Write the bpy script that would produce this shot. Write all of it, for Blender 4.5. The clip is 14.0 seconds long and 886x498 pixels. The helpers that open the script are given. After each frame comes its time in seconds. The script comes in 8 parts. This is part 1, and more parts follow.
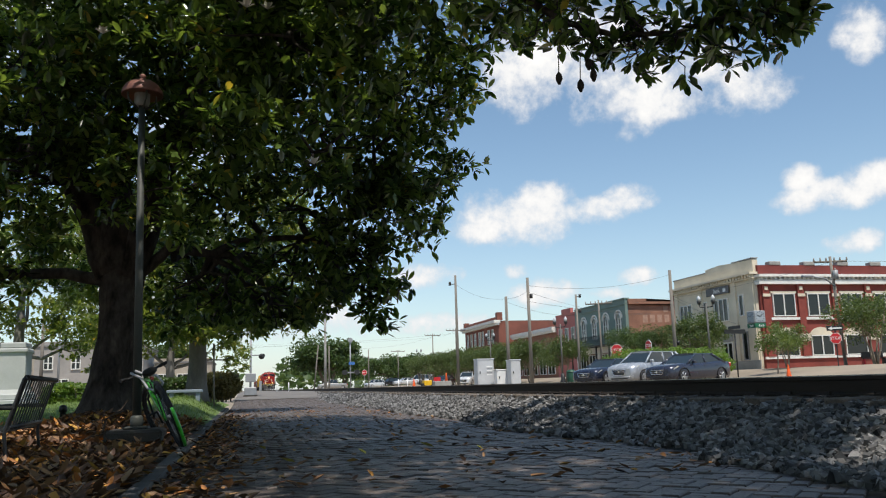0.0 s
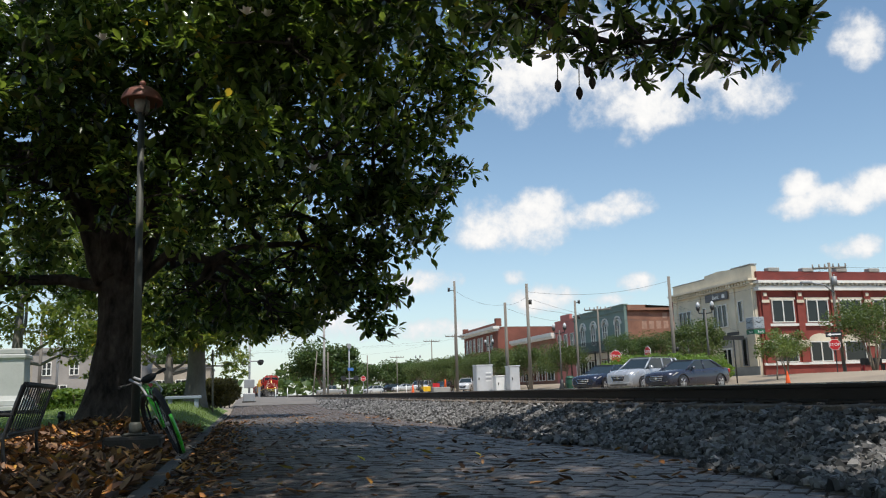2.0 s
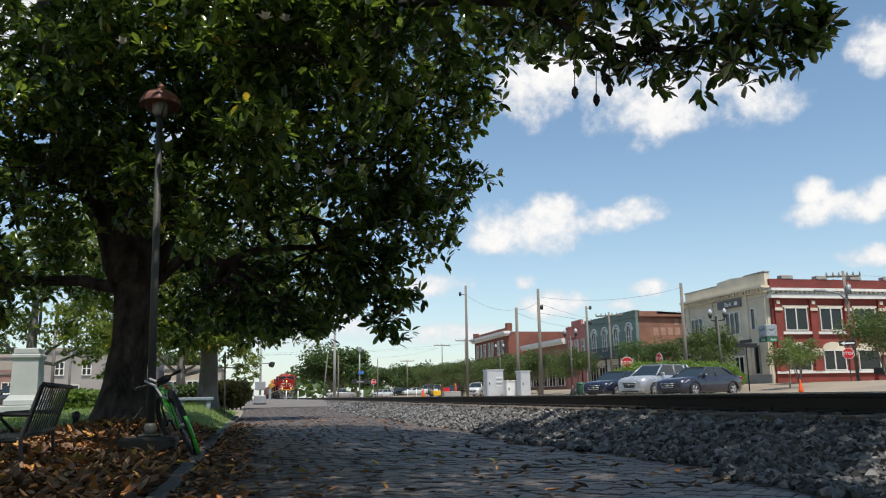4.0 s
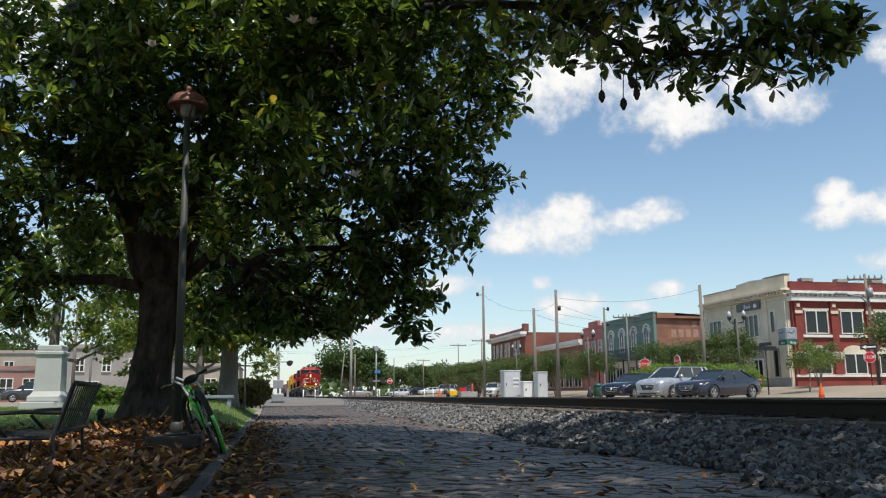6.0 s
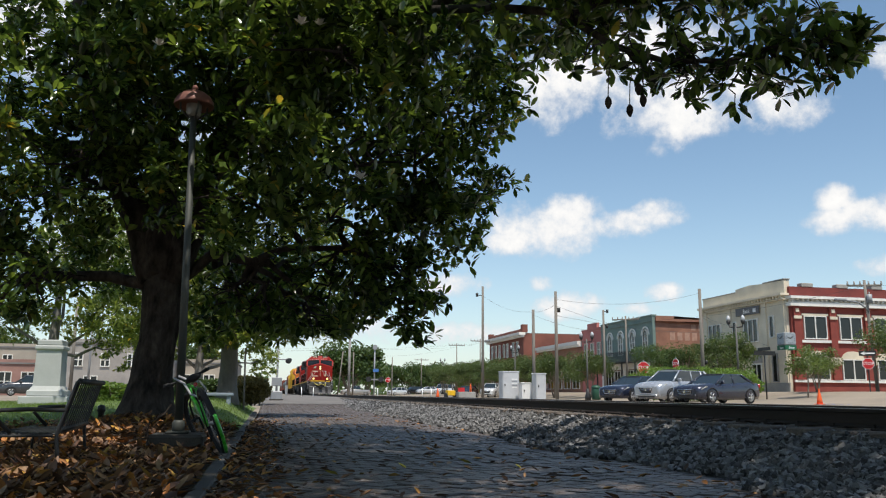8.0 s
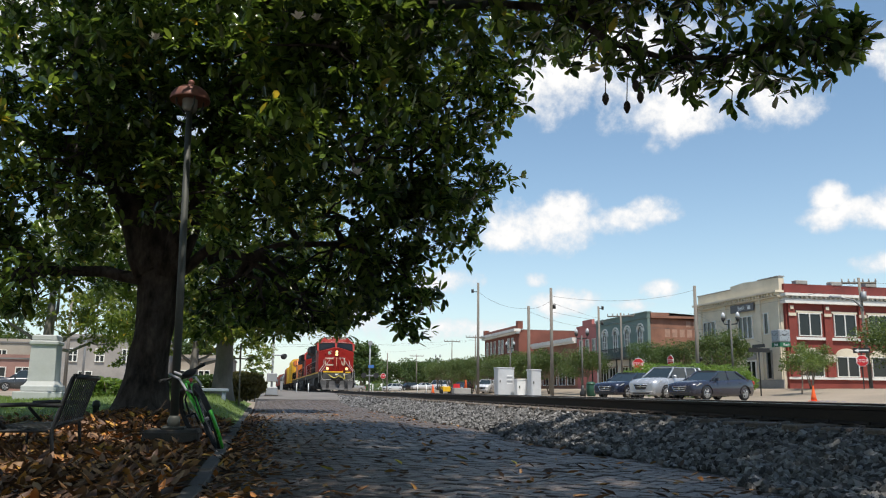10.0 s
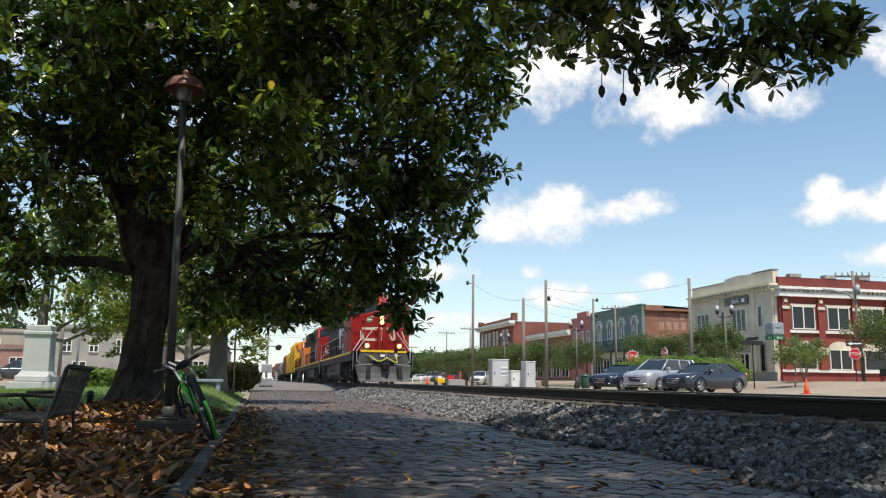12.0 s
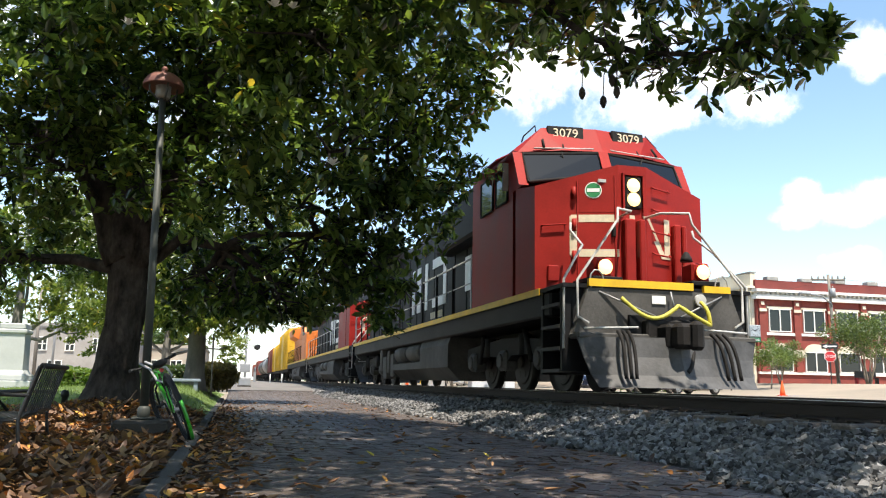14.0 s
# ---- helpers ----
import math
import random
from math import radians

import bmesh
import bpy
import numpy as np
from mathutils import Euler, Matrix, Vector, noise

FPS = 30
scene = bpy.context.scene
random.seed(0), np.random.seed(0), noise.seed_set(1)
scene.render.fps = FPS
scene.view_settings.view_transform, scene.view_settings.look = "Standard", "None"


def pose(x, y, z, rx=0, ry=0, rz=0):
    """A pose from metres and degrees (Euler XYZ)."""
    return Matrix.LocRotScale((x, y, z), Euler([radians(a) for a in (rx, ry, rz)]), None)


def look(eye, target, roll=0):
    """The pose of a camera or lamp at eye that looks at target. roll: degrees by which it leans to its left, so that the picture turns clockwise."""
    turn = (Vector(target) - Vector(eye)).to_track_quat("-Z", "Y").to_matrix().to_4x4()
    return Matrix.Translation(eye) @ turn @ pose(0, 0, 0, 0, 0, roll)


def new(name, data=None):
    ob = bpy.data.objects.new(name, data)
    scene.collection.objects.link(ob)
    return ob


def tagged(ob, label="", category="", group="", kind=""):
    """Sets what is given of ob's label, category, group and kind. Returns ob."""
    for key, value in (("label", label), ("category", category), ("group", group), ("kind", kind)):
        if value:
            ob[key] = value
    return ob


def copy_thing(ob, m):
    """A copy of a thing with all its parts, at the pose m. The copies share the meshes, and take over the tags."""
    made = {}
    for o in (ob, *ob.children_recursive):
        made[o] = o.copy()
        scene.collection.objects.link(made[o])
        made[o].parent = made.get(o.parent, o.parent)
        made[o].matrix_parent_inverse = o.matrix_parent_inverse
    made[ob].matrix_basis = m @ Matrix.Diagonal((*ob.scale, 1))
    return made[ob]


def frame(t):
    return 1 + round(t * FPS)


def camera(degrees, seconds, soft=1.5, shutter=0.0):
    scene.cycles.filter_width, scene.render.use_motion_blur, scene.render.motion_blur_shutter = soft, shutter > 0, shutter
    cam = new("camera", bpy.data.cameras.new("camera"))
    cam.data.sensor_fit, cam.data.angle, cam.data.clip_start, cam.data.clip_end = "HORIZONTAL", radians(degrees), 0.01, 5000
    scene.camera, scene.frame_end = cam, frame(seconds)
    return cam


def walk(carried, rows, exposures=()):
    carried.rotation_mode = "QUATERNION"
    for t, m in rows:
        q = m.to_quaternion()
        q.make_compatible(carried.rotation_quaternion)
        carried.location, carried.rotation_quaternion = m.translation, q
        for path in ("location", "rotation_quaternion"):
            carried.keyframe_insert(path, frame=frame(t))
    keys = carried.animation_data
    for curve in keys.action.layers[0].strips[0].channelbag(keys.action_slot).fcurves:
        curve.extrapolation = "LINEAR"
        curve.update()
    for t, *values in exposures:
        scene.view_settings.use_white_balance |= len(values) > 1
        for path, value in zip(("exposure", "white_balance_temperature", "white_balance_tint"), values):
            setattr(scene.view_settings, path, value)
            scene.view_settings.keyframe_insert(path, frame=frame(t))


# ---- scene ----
FOV = 57.28
cam = camera(FOV, 14.0, soft=1.15)
# seconds, eye (x, y, z), heading to the right of the track, upward tilt, lean
CAMERA_ROWS = [
    (0, 0.000, 0.000, 0.606, 13.76, 9.50, -1.71),
    (0.5, -0.002, -0.003, 0.605, 13.88, 9.44, -1.69),
    (1, -0.002, 0.002, 0.605, 13.91, 9.37, -1.79),
    (1.5, 0.003, -0.001, 0.613, 13.84, 9.49, -1.77),
    (2, -0.002, -0.008, 0.615, 13.84, 9.91, -1.68),
    (2.5, -0.004, -0.008, 0.613, 13.68, 10.25, -1.54),
    (3, -0.006, -0.002, 0.614, 13.54, 10.22, -1.31),
    (5.5, -0.131, -0.042, 0.640, 12.12, 10.24, -0.57),
    (6, -0.145, -0.038, 0.646, 11.87, 10.21, -0.41),
    (6.5, -0.169, -0.047, 0.662, 11.87, 10.22, -0.17),
    (7, -0.185, -0.054, 0.665, 11.87, 10.23, -0.03),
    (7.5, -0.191, -0.050, 0.674, 11.93, 10.22, 0.27),
    (8, -0.196, -0.055, 0.679, 11.89, 10.17, 0.45),
    (10.5, -0.205, -0.042, 0.679, 12.29, 9.66, 0.56),
    (11, -0.203, -0.041, 0.679, 12.31, 9.36, 0.53),
    (11.5, -0.206, -0.042, 0.679, 12.37, 9.39, 0.62),
    (12, -0.204, -0.037, 0.682, 12.57, 9.32, 0.77),
    (12.5, -0.204, -0.035, 0.683, 12.78, 9.32, 0.86),
    (13, -0.207, -0.040, 0.696, 12.80, 9.23, 1.00),
    (13.5, -0.193, -0.047, 0.713, 13.00, 9.15, 1.11),
    (14, -0.191, -0.029, 0.683, 13.95, 9.38, 1.01),
]


def camera_pose(x, y, z, heading, tilt, lean):
    a, b = radians(heading), radians(tilt)
    way = Vector((math.sin(a) * math.cos(b), math.cos(a) * math.cos(b), math.sin(b)))
    return look((x, y, z), Vector((x, y, z)) + way * 10, lean)


EXPOSURES = [(0, 0.0, 6650, 10), (8.2, 0.0, 6650, 10), (11.0, 0.15, 6700, 10), (12.3, 0.25, 6800, 10), (12.8, 0.5, 7000, 10), (13.3, 0.85, 7000, 10), (14.0, 0.95, 6900, 10)]
walk(cam, [(r[0], camera_pose(*r[1:])) for r in CAMERA_ROWS], exposures=EXPOSURES)

# ---- world and sun ----
SUN_ELEVATION, SUN_AZIMUTH = 67.0, 172.0      # azimuth clockwise from +Y, the way the track runs
sun_way = Vector((math.sin(radians(SUN_AZIMUTH)) * math.cos(radians(SUN_ELEVATION)),
                  math.cos(radians(SUN_AZIMUTH)) * math.cos(radians(SUN_ELEVATION)), math.sin(radians(SUN_ELEVATION))))
sun = new("sun", bpy.data.lights.new("sun", "SUN"))
sun.data.energy, sun.data.angle, sun.data.color = 4.6, radians(0.53), (1.0, 0.95, 0.87)
sun.matrix_world = look(sun_way * 200, (0, 0, 0))

# cumulus clouds: heading and height in degrees, half width, half height, density
CLOUDS = [
    (20.5, 21.5, 3.4, 2.6, 1.0), (24.5, 20.6, 2.2, 1.6, 0.7), (28.7, 19.5, 4.4, 2.3, 1.05), (35.5, 18.9, 2.9, 1.6, 0.95), (25.5, 23.8, 6.0, 1.8, 0.9), (32.5, 20.6, 2.2, 1.5, 0.9),
    (19.1, 11.5, 3.9, 1.9, 1.0), (20.6, 12.8, 2.2, 1.2, 1.0), (17.0, 10.6, 2.6, 1.0, 0.9), (24.6, 11.7, 2.6, 0.9, 0.9), (27.0, 12.3, 1.6, 0.9, 0.85),
    (39.6, 11.3, 3.2, 1.0, 1.0), (38.2, 12.4, 1.3, 0.9, 0.95), (42.6, 11.9, 2.0, 1.2, 0.95), (42.6, 20.9, 1.5, 1.6, 0.95), (41.0, 8.2, 1.5, 0.7, 0.85),
    (18.75, 7.75, 0.9, 0.6, 0.95), (12.3, 7.6, 2.3, 0.8, 0.85), (20.6, 6.1, 2.6, 0.9, 0.85), (27.3, 7.0, 1.2, 0.6, 0.75), (25.4, 5.9, 1.3, 0.4, 0.7),
    (13.3, 4.2, 3.6, 0.7, 0.8), (3.0, 5.0, 6.0, 1.6, 0.8), (-8.0, 9.0, 7.0, 4.0, 0.95), (-4.0, 17.0, 4.0, 2.5, 0.8),
    (-16.0, 24.0, 8.0, 4.0, 0.9), (6.0, 28.0, 5.0, 3.0, 0.9), (60.0, 25.0, 9.0, 4.0, 0.9), (-40.0, 18.0, 9.0, 3.0, 0.9), (100.0, 24.0, 10.0, 4.0, 0.9),
    (150.0, 18.0, 11.0, 4.0, 0.9), (-95.0, 25.0, 12.0, 5.0, 0.9), (-150.0, 20.0, 12.0, 4.0, 0.9),
]
world = bpy.data.worlds.new("sky")
scene.world = world
world.use_nodes = True
wn, wl = world.node_tree.nodes, world.node_tree.links


def wmath(op, a, b=None, c=None, clamp=False):
    n = wn.new("ShaderNodeMath")
    n.operation, n.use_clamp = op, clamp
    for i, v in enumerate((a, b, c)):
        if v is None:
            continue
        if isinstance(v, (int, float)):
            n.inputs[i].default_value = v
        else:
            wl.new(v, n.inputs[i])
    return n.outputs[0]


sky = wn.new("ShaderNodeTexSky")
sky.sky_type, sky.sun_disc = "NISHITA", False
sky.sun_elevation, sky.sun_rotation = radians(SUN_ELEVATION), radians(SUN_AZIMUTH)
sky.air_density, sky.dust_density, sky.ozone_density = 1.0, 0.6, 1.6
coords = wn.new("ShaderNodeTexCoord")
split = wn.new("ShaderNodeSeparateXYZ")
wl.new(coords.outputs["Generated"], split.inputs[0])
heading = wmath("MULTIPLY", wmath("ARCTAN2", split.outputs[0], split.outputs[1]), 57.2958)
height = wmath("MULTIPLY", wmath("ARCSINE", split.outputs[2]), 57.2958)


def wnoise(scale, detail, rough):
    n = wn.new("ShaderNodeTexNoise")
    n.inputs["Scale"].default_value, n.inputs["Detail"].default_value, n.inputs["Roughness"].default_value = scale, detail, rough
    wl.new(coords.outputs["Generated"], n.inputs["Vector"])
    return n.outputs["Fac"]


puff, wisp = wnoise(22, 7, 0.6), wnoise(60, 4, 0.6)
cover = None
for h, e, w, t, d in CLOUDS:
    dx = wmath("DIVIDE", wmath("SUBTRACT", heading, h), w)
    dy = wmath("DIVIDE", wmath("SUBTRACT", height, e), t)
    r2 = wmath("ADD", wmath("MULTIPLY", dx, dx), wmath("MULTIPLY", dy, dy))
    lump = wmath("MULTIPLY", wmath("SUBTRACT", 1.0, wmath("MULTIPLY", r2, 0.62)), d)
    cover = lump if cover is None else wmath("MAXIMUM", cover, lump)
cover = wmath("ADD", wmath("MAXIMUM", cover, -0.6), wmath("MULTIPLY", wmath("SUBTRACT", puff, 0.5), 2.6))
cover = wmath("ADD", cover, wmath("MULTIPLY", wmath("SUBTRACT", wisp, 0.5), 0.7))
edge = wn.new("ShaderNodeMapRange")
edge.interpolation_type = "SMOOTHSTEP"
edge.inputs["From Min"].default_value, edge.inputs["From Max"].default_value = 0.0, 1.0
wl.new(cover, edge.inputs["Value"])
# thin haze towards the horizon
haze = wmath("MULTIPLY", wmath("POWER", wmath("SUBTRACT", 1.0, wmath("MAXIMUM", split.outputs[2], 0.0), clamp=True), 9.0), 0.55)
SKY_STRENGTH = 0.10
mix_haze, mix = wn.new("ShaderNodeMixRGB"), wn.new("ShaderNodeMixRGB")
wl.new(haze, mix_haze.inputs[0])
clear = wn.new("ShaderNodeVectorMath")
clear.operation = "MULTIPLY"
clear.inputs[1].default_value = (1.36, 1.50, 1.48)      # clear noon blue
wl.new(sky.outputs[0], clear.inputs[0])
wl.new(clear.outputs[0], mix_haze.inputs[1])
mix_haze.inputs[2].default_value = (8.2, 8.8, 9.4, 1)
wl.new(edge.outputs[0], mix.inputs[0])
wl.new(mix_haze.outputs[0], mix.inputs[1])
shade = wn.new("ShaderNodeMixRGB")
wl.new(wmath("MULTIPLY", wmath("SUBTRACT", cover, 0.15), 0.85, clamp=True), shade.inputs[0])
shade.inputs[1].default_value, shade.inputs[2].default_value = (6.9, 7.3, 8.0, 1), (10.3, 10.3, 10.2, 1)
wl.new(shade.outputs[0], mix.inputs[2])
back = wn["Background"]
back.inputs["Strength"].default_value = SKY_STRENGTH
wl.new(mix.outputs[0], back.inputs["Color"])

# ---- materials ----
MATS = {}


def mat(name, color, rough=0.7, metal=0.0, vary=0.25, scale=3.0, fine=40.0, bump=0.2, piece=0.0, island=0.0, coat=0.0, stain=None, stretch=(1, 1, 1), spec=0.5):
    """Base colour with broad stains and fine grain in object space, and a fine relief."""
    if name in MATS:
        return MATS[name]
    m = bpy.data.materials.new(name)
    m.use_nodes = True
    n, l = m.node_tree.nodes, m.node_tree.links
    b = n["Principled BSDF"]
    b.inputs["Metallic"].default_value = metal
    b.inputs["Coat Weight"].default_value = coat
    b.inputs["Specular IOR Level"].default_value = spec
    tc, mp = n.new("ShaderNodeTexCoord"), n.new("ShaderNodeMapping")
    mp.inputs["Scale"].default_value = stretch
    l.new(tc.outputs["Object"], mp.inputs["Vector"])
    broad, grain = n.new("ShaderNodeTexNoise"), n.new("ShaderNodeTexNoise")
    for t, s, d in ((broad, scale, 5), (grain, fine, 3)):
        t.inputs["Scale"].default_value, t.inputs["Detail"].default_value, t.inputs["Roughness"].default_value = s, d, 0.6
        l.new(mp.outputs[0], t.inputs["Vector"])
    dark = tuple(c * (1 - vary) for c in color) if stain is None else stain
    light = tuple(min(1, c * (1 + vary)) for c in color)
    ramp = n.new("ShaderNodeMixRGB")
    ramp.inputs[1].default_value, ramp.inputs[2].default_value = (*dark, 1), (*light, 1)
    sharp = n.new("ShaderNodeMapRange")
    sharp.inputs["From Min"].default_value, sharp.inputs["From Max"].default_value = 0.3, 0.7
    l.new(broad.outputs["Fac"], sharp.inputs["Value"])
    l.new(sharp.outputs[0], ramp.inputs[0])
    g2 = n.new("ShaderNodeMapRange")
    g2.inputs["To Min"].default_value, g2.inputs["To Max"].default_value = 1 - vary * 0.8, 1 + vary * 0.8
    l.new(grain.outputs["Fac"], g2.inputs["Value"])
    out = g2.outputs[0]
    if piece or island:
        src = n.new("ShaderNodeObjectInfo").outputs["Random"] if piece else n.new("ShaderNodeNewGeometry").outputs["Random Per Island"]
        k = piece or island
        r = n.new("ShaderNodeMapRange")
        r.inputs["To Min"].default_value, r.inputs["To Max"].default_value = 1 - k, 1 + k
        l.new(src, r.inputs["Value"])
        mul = n.new("ShaderNodeMath")
        mul.operation = "MULTIPLY"
        l.new(out, mul.inputs[0])
        l.new(r.outputs[0], mul.inputs[1])
        out = mul.outputs[0]
    tint = n.new("ShaderNodeVectorMath")
    tint.operation = "SCALE"
    l.new(ramp.outputs[0], tint.inputs[0])
    l.new(out, tint.inputs["Scale"])
    l.new(tint.outputs[0], b.inputs["Base Color"])
    rr = n.new("ShaderNodeMapRange")
    rr.inputs["To Min"].default_value, rr.inputs["To Max"].default_value = max(0.02, rough - 0.12), min(1, rough + 0.12)
    l.new(broad.outputs["Fac"], rr.inputs["Value"])
    l.new(rr.outputs[0], b.inputs["Roughness"])
    if bump:
        bp = n.new("ShaderNodeBump")
        bp.inputs["Strength"].default_value, bp.inputs["Distance"].default_value = bump, 0.02
        l.new(grain.outputs["Fac"], bp.inputs["Height"])
        l.new(bp.outputs[0], b.inputs["Normal"])
    MATS[name] = m
    return m


def glow(name, color, strength):
    if name in MATS:
        return MATS[name]
    m = bpy.data.materials.new(name)
    m.use_nodes = True
    b = m.node_tree.nodes["Principled BSDF"]
    b.inputs["Base Color"].default_value = (*color, 1)
    b.inputs["Emission Color"].default_value = (*color, 1)
    b.inputs["Emission Strength"].default_value = strength
    MATS[name] = m
    return m


def glass(name, color=(0.02, 0.025, 0.03), rough=0.04):
    """Dark window glass, seen against an unlit room."""
    if name in MATS:
        return MATS[name]
    m = bpy.data.materials.new(name)
    m.use_nodes = True
    b = m.node_tree.nodes["Principled BSDF"]
    b.inputs["Base Color"].default_value, b.inputs["Roughness"].default_value = (*color, 1), rough
    b.inputs["IOR"].default_value = 1.5
    MATS[name] = m
    return m


def leaf_mat(name, color, other, rough=0.35, through_light=0.25, yellow=None):
    """Leaves: colour by island, a little light passes through."""
    m = bpy.data.materials.new(name)
    m.use_nodes = True
    n, l = m.node_tree.nodes, m.node_tree.links
    b, o = n["Principled BSDF"], n["Material Output"]
    b.inputs["Roughness"].default_value = rough
    geo, ramp = n.new("ShaderNodeNewGeometry"), n.new("ShaderNodeValToRGB")
    ramp.color_ramp.elements[0].color, ramp.color_ramp.elements[1].color = (*color, 1), (*other, 1)
    if yellow:
        e = ramp.color_ramp.elements.new(0.93)
        e.color = (*other, 1)
        ramp.color_ramp.elements[-1].color = (*yellow, 1)
    tc, patch_noise, blend = n.new("ShaderNodeTexCoord"), n.new("ShaderNodeTexNoise"), n.new("ShaderNodeMath")
    patch_noise.inputs["Scale"].default_value, patch_noise.inputs["Detail"].default_value = 1.6, 3
    l.new(tc.outputs["Object"], patch_noise.inputs["Vector"])
    stretch_noise = n.new("ShaderNodeMapRange")
    stretch_noise.inputs["From Min"].default_value, stretch_noise.inputs["From Max"].default_value = 0.32, 0.68
    stretch_noise.inputs["To Min"].default_value, stretch_noise.inputs["To Max"].default_value = -0.42, 0.12
    l.new(patch_noise.outputs["Fac"], stretch_noise.inputs["Value"])
    blend.operation, blend.use_clamp = "ADD", True
    l.new(geo.outputs["Random Per Island"], blend.inputs[0])
    l.new(stretch_noise.outputs[0], blend.inputs[1])
    l.new(blend.outputs[0], ramp.inputs[0])
    l.new(ramp.outputs[0], b.inputs["Base Color"])
    t, mixer = n.new("ShaderNodeBsdfTranslucent"), n.new("ShaderNodeMixShader")
    bright = n.new("ShaderNodeVectorMath")
    bright.operation = "MULTIPLY"
    bright.inputs[1].default_value = (3.2, 2.9, 1.6)
    l.new(ramp.outputs[0], bright.inputs[0])
    l.new(bright.outputs[0], t.inputs["Color"])
    mixer.inputs[0].default_value = through_light
    l.new(b.outputs[0], mixer.inputs[1])
    l.new(t.outputs[0], mixer.inputs[2])
    l.new(mixer.outputs[0], o.inputs["Surface"])
    MATS[name] = m
    return m


# ---- mesh helpers ----
class Geo:
    """Vertices and faces of one mesh."""

    def __init__(self):
        self.v, self.f, self.smooth = [], [], set()

    def add(self, verts, faces, smooth=False, m=None):
        k, s = len(self.v), len(self.f)
        self.v += [tuple(m @ Vector(p)) if m else tuple(p) for p in verts]
        self.f += [tuple(i + k for i in f) for f in faces]
        if smooth:
            self.smooth |= set(range(s, len(self.f)))
        return self

    def box(self, lo, hi, m=None, bevel=0.0):
        (a, b, c), (d, e, f) = lo, hi
        if bevel:
            w = min(bevel, (d - a) / 3, (e - b) / 3, (f - c) / 3)
            bm = bmesh.new()
            bmesh.ops.create_cube(bm, size=1)
            for p in bm.verts:
                p.co = ((a + d) / 2 + p.co.x * (d - a), (b + e) / 2 + p.co.y * (e - b), (c + f) / 2 + p.co.z * (f - c))
            bmesh.ops.bevel(bm, geom=list(bm.edges), offset=w, segments=1, profile=0.5, affect="EDGES")
            bm.verts.index_update()
            self.add([p.co for p in bm.verts], [[p.index for p in q.verts] for q in bm.faces], m=m)
            bm.free()
            return self
        v = [(a, b, c), (d, b, c), (d, e, c), (a, e, c), (a, b, f), (d, b, f), (d, e, f), (a, e, f)]
        return self.add(v, [(0, 3, 2, 1), (4, 5, 6, 7), (0, 1, 5, 4), (1, 2, 6, 5), (2, 3, 7, 6), (3, 0, 4, 7)], m=m)

    def cyl(self, p0, p1, r0, r1=None, seg=12, caps=True, smooth=True):
        p0, p1 = Vector(p0), Vector(p1)
        r1 = r0 if r1 is None else r1
        q = (p1 - p0).to_track_quat("Z", "Y")
        ring = [q @ Vector((math.cos(2 * math.pi * i / seg), math.sin(2 * math.pi * i / seg), 0)) for i in range(seg)]
        self.add([p0 + r * r0 for r in ring] + [p1 + r * r1 for r in ring],
                 [(i, (i + 1) % seg, seg + (i + 1) % seg, seg + i) for i in range(seg)], smooth)
        if caps:
            self.f += [tuple(range(len(self.v) - seg, len(self.v))), tuple(reversed(range(len(self.v) - 2 * seg, len(self.v) - seg)))]
        return self

    def tube(self, pts, r, seg=8, caps=True):
        """A round bar along points; r: one radius or one a point."""
        pts = [Vector(p) for p in pts]
        rs = r if isinstance(r, (list, tuple)) else [r] * len(pts)
        k, up = len(self.v), None
        for i, p in enumerate(pts):
            d = (pts[min(i + 1, len(pts) - 1)] - pts[max(i - 1, 0)]).normalized()
            if up is None:
                up = d.orthogonal().normalized()
            up = (up - d * up.dot(d)).normalized()
            side = d.cross(up)
            self.v += [tuple(p + (up * math.cos(2 * math.pi * j / seg) + side * math.sin(2 * math.pi * j / seg)) * rs[i]) for j in range(seg)]
        s = len(self.f)
        for i in range(len(pts) - 1):
            a = k + i * seg
            self.f += [(a + j, a + (j + 1) % seg, a + seg + (j + 1) % seg, a + seg + j) for j in range(seg)]
        self.smooth |= set(range(s, len(self.f)))
        if caps:
            self.f += [tuple(reversed(range(k, k + seg))), tuple(range(len(self.v) - seg, len(self.v)))]
        return self

    def prism(self, outline, lo, hi, axis="y", m=None):
        """An outline of (a, b) pairs drawn out from lo to hi along an axis; the pairs are the other two axes in order."""
        def put(a, b, c):
            return {"x": (c, a, b), "y": (a, c, b), "z": (a, b, c)}[axis]
        n = len(outline)
        return self.add([put(a, b, lo) for a, b in outline] + [put(a, b, hi) for a, b in outline],
                        [tuple(range(n)), tuple(reversed(range(n, 2 * n)))] + [(i, n + i, n + (i + 1) % n, (i + 1) % n) for i in range(n)], m=m)

    def lathe(self, profile, at=(0, 0, 0), seg=20):
        """(radius, height) pairs turned round the z axis."""
        k = len(self.v)
        for r, z in profile:
            self.v += [(at[0] + r * math.cos(2 * math.pi * j / seg), at[1] + r * math.sin(2 * math.pi * j / seg), at[2] + z) for j in range(seg)]
        s = len(self.f)
        for i in range(len(profile) - 1):
            a = k + i * seg
            self.f += [(a + j, a + (j + 1) % seg, a + seg + (j + 1) % seg, a + seg + j) for j in range(seg)]
        self.smooth |= set(range(s, len(self.f)))
        self.f += [tuple(reversed(range(k, k + seg))), tuple(range(len(self.v) - seg, len(self.v)))]
        return self

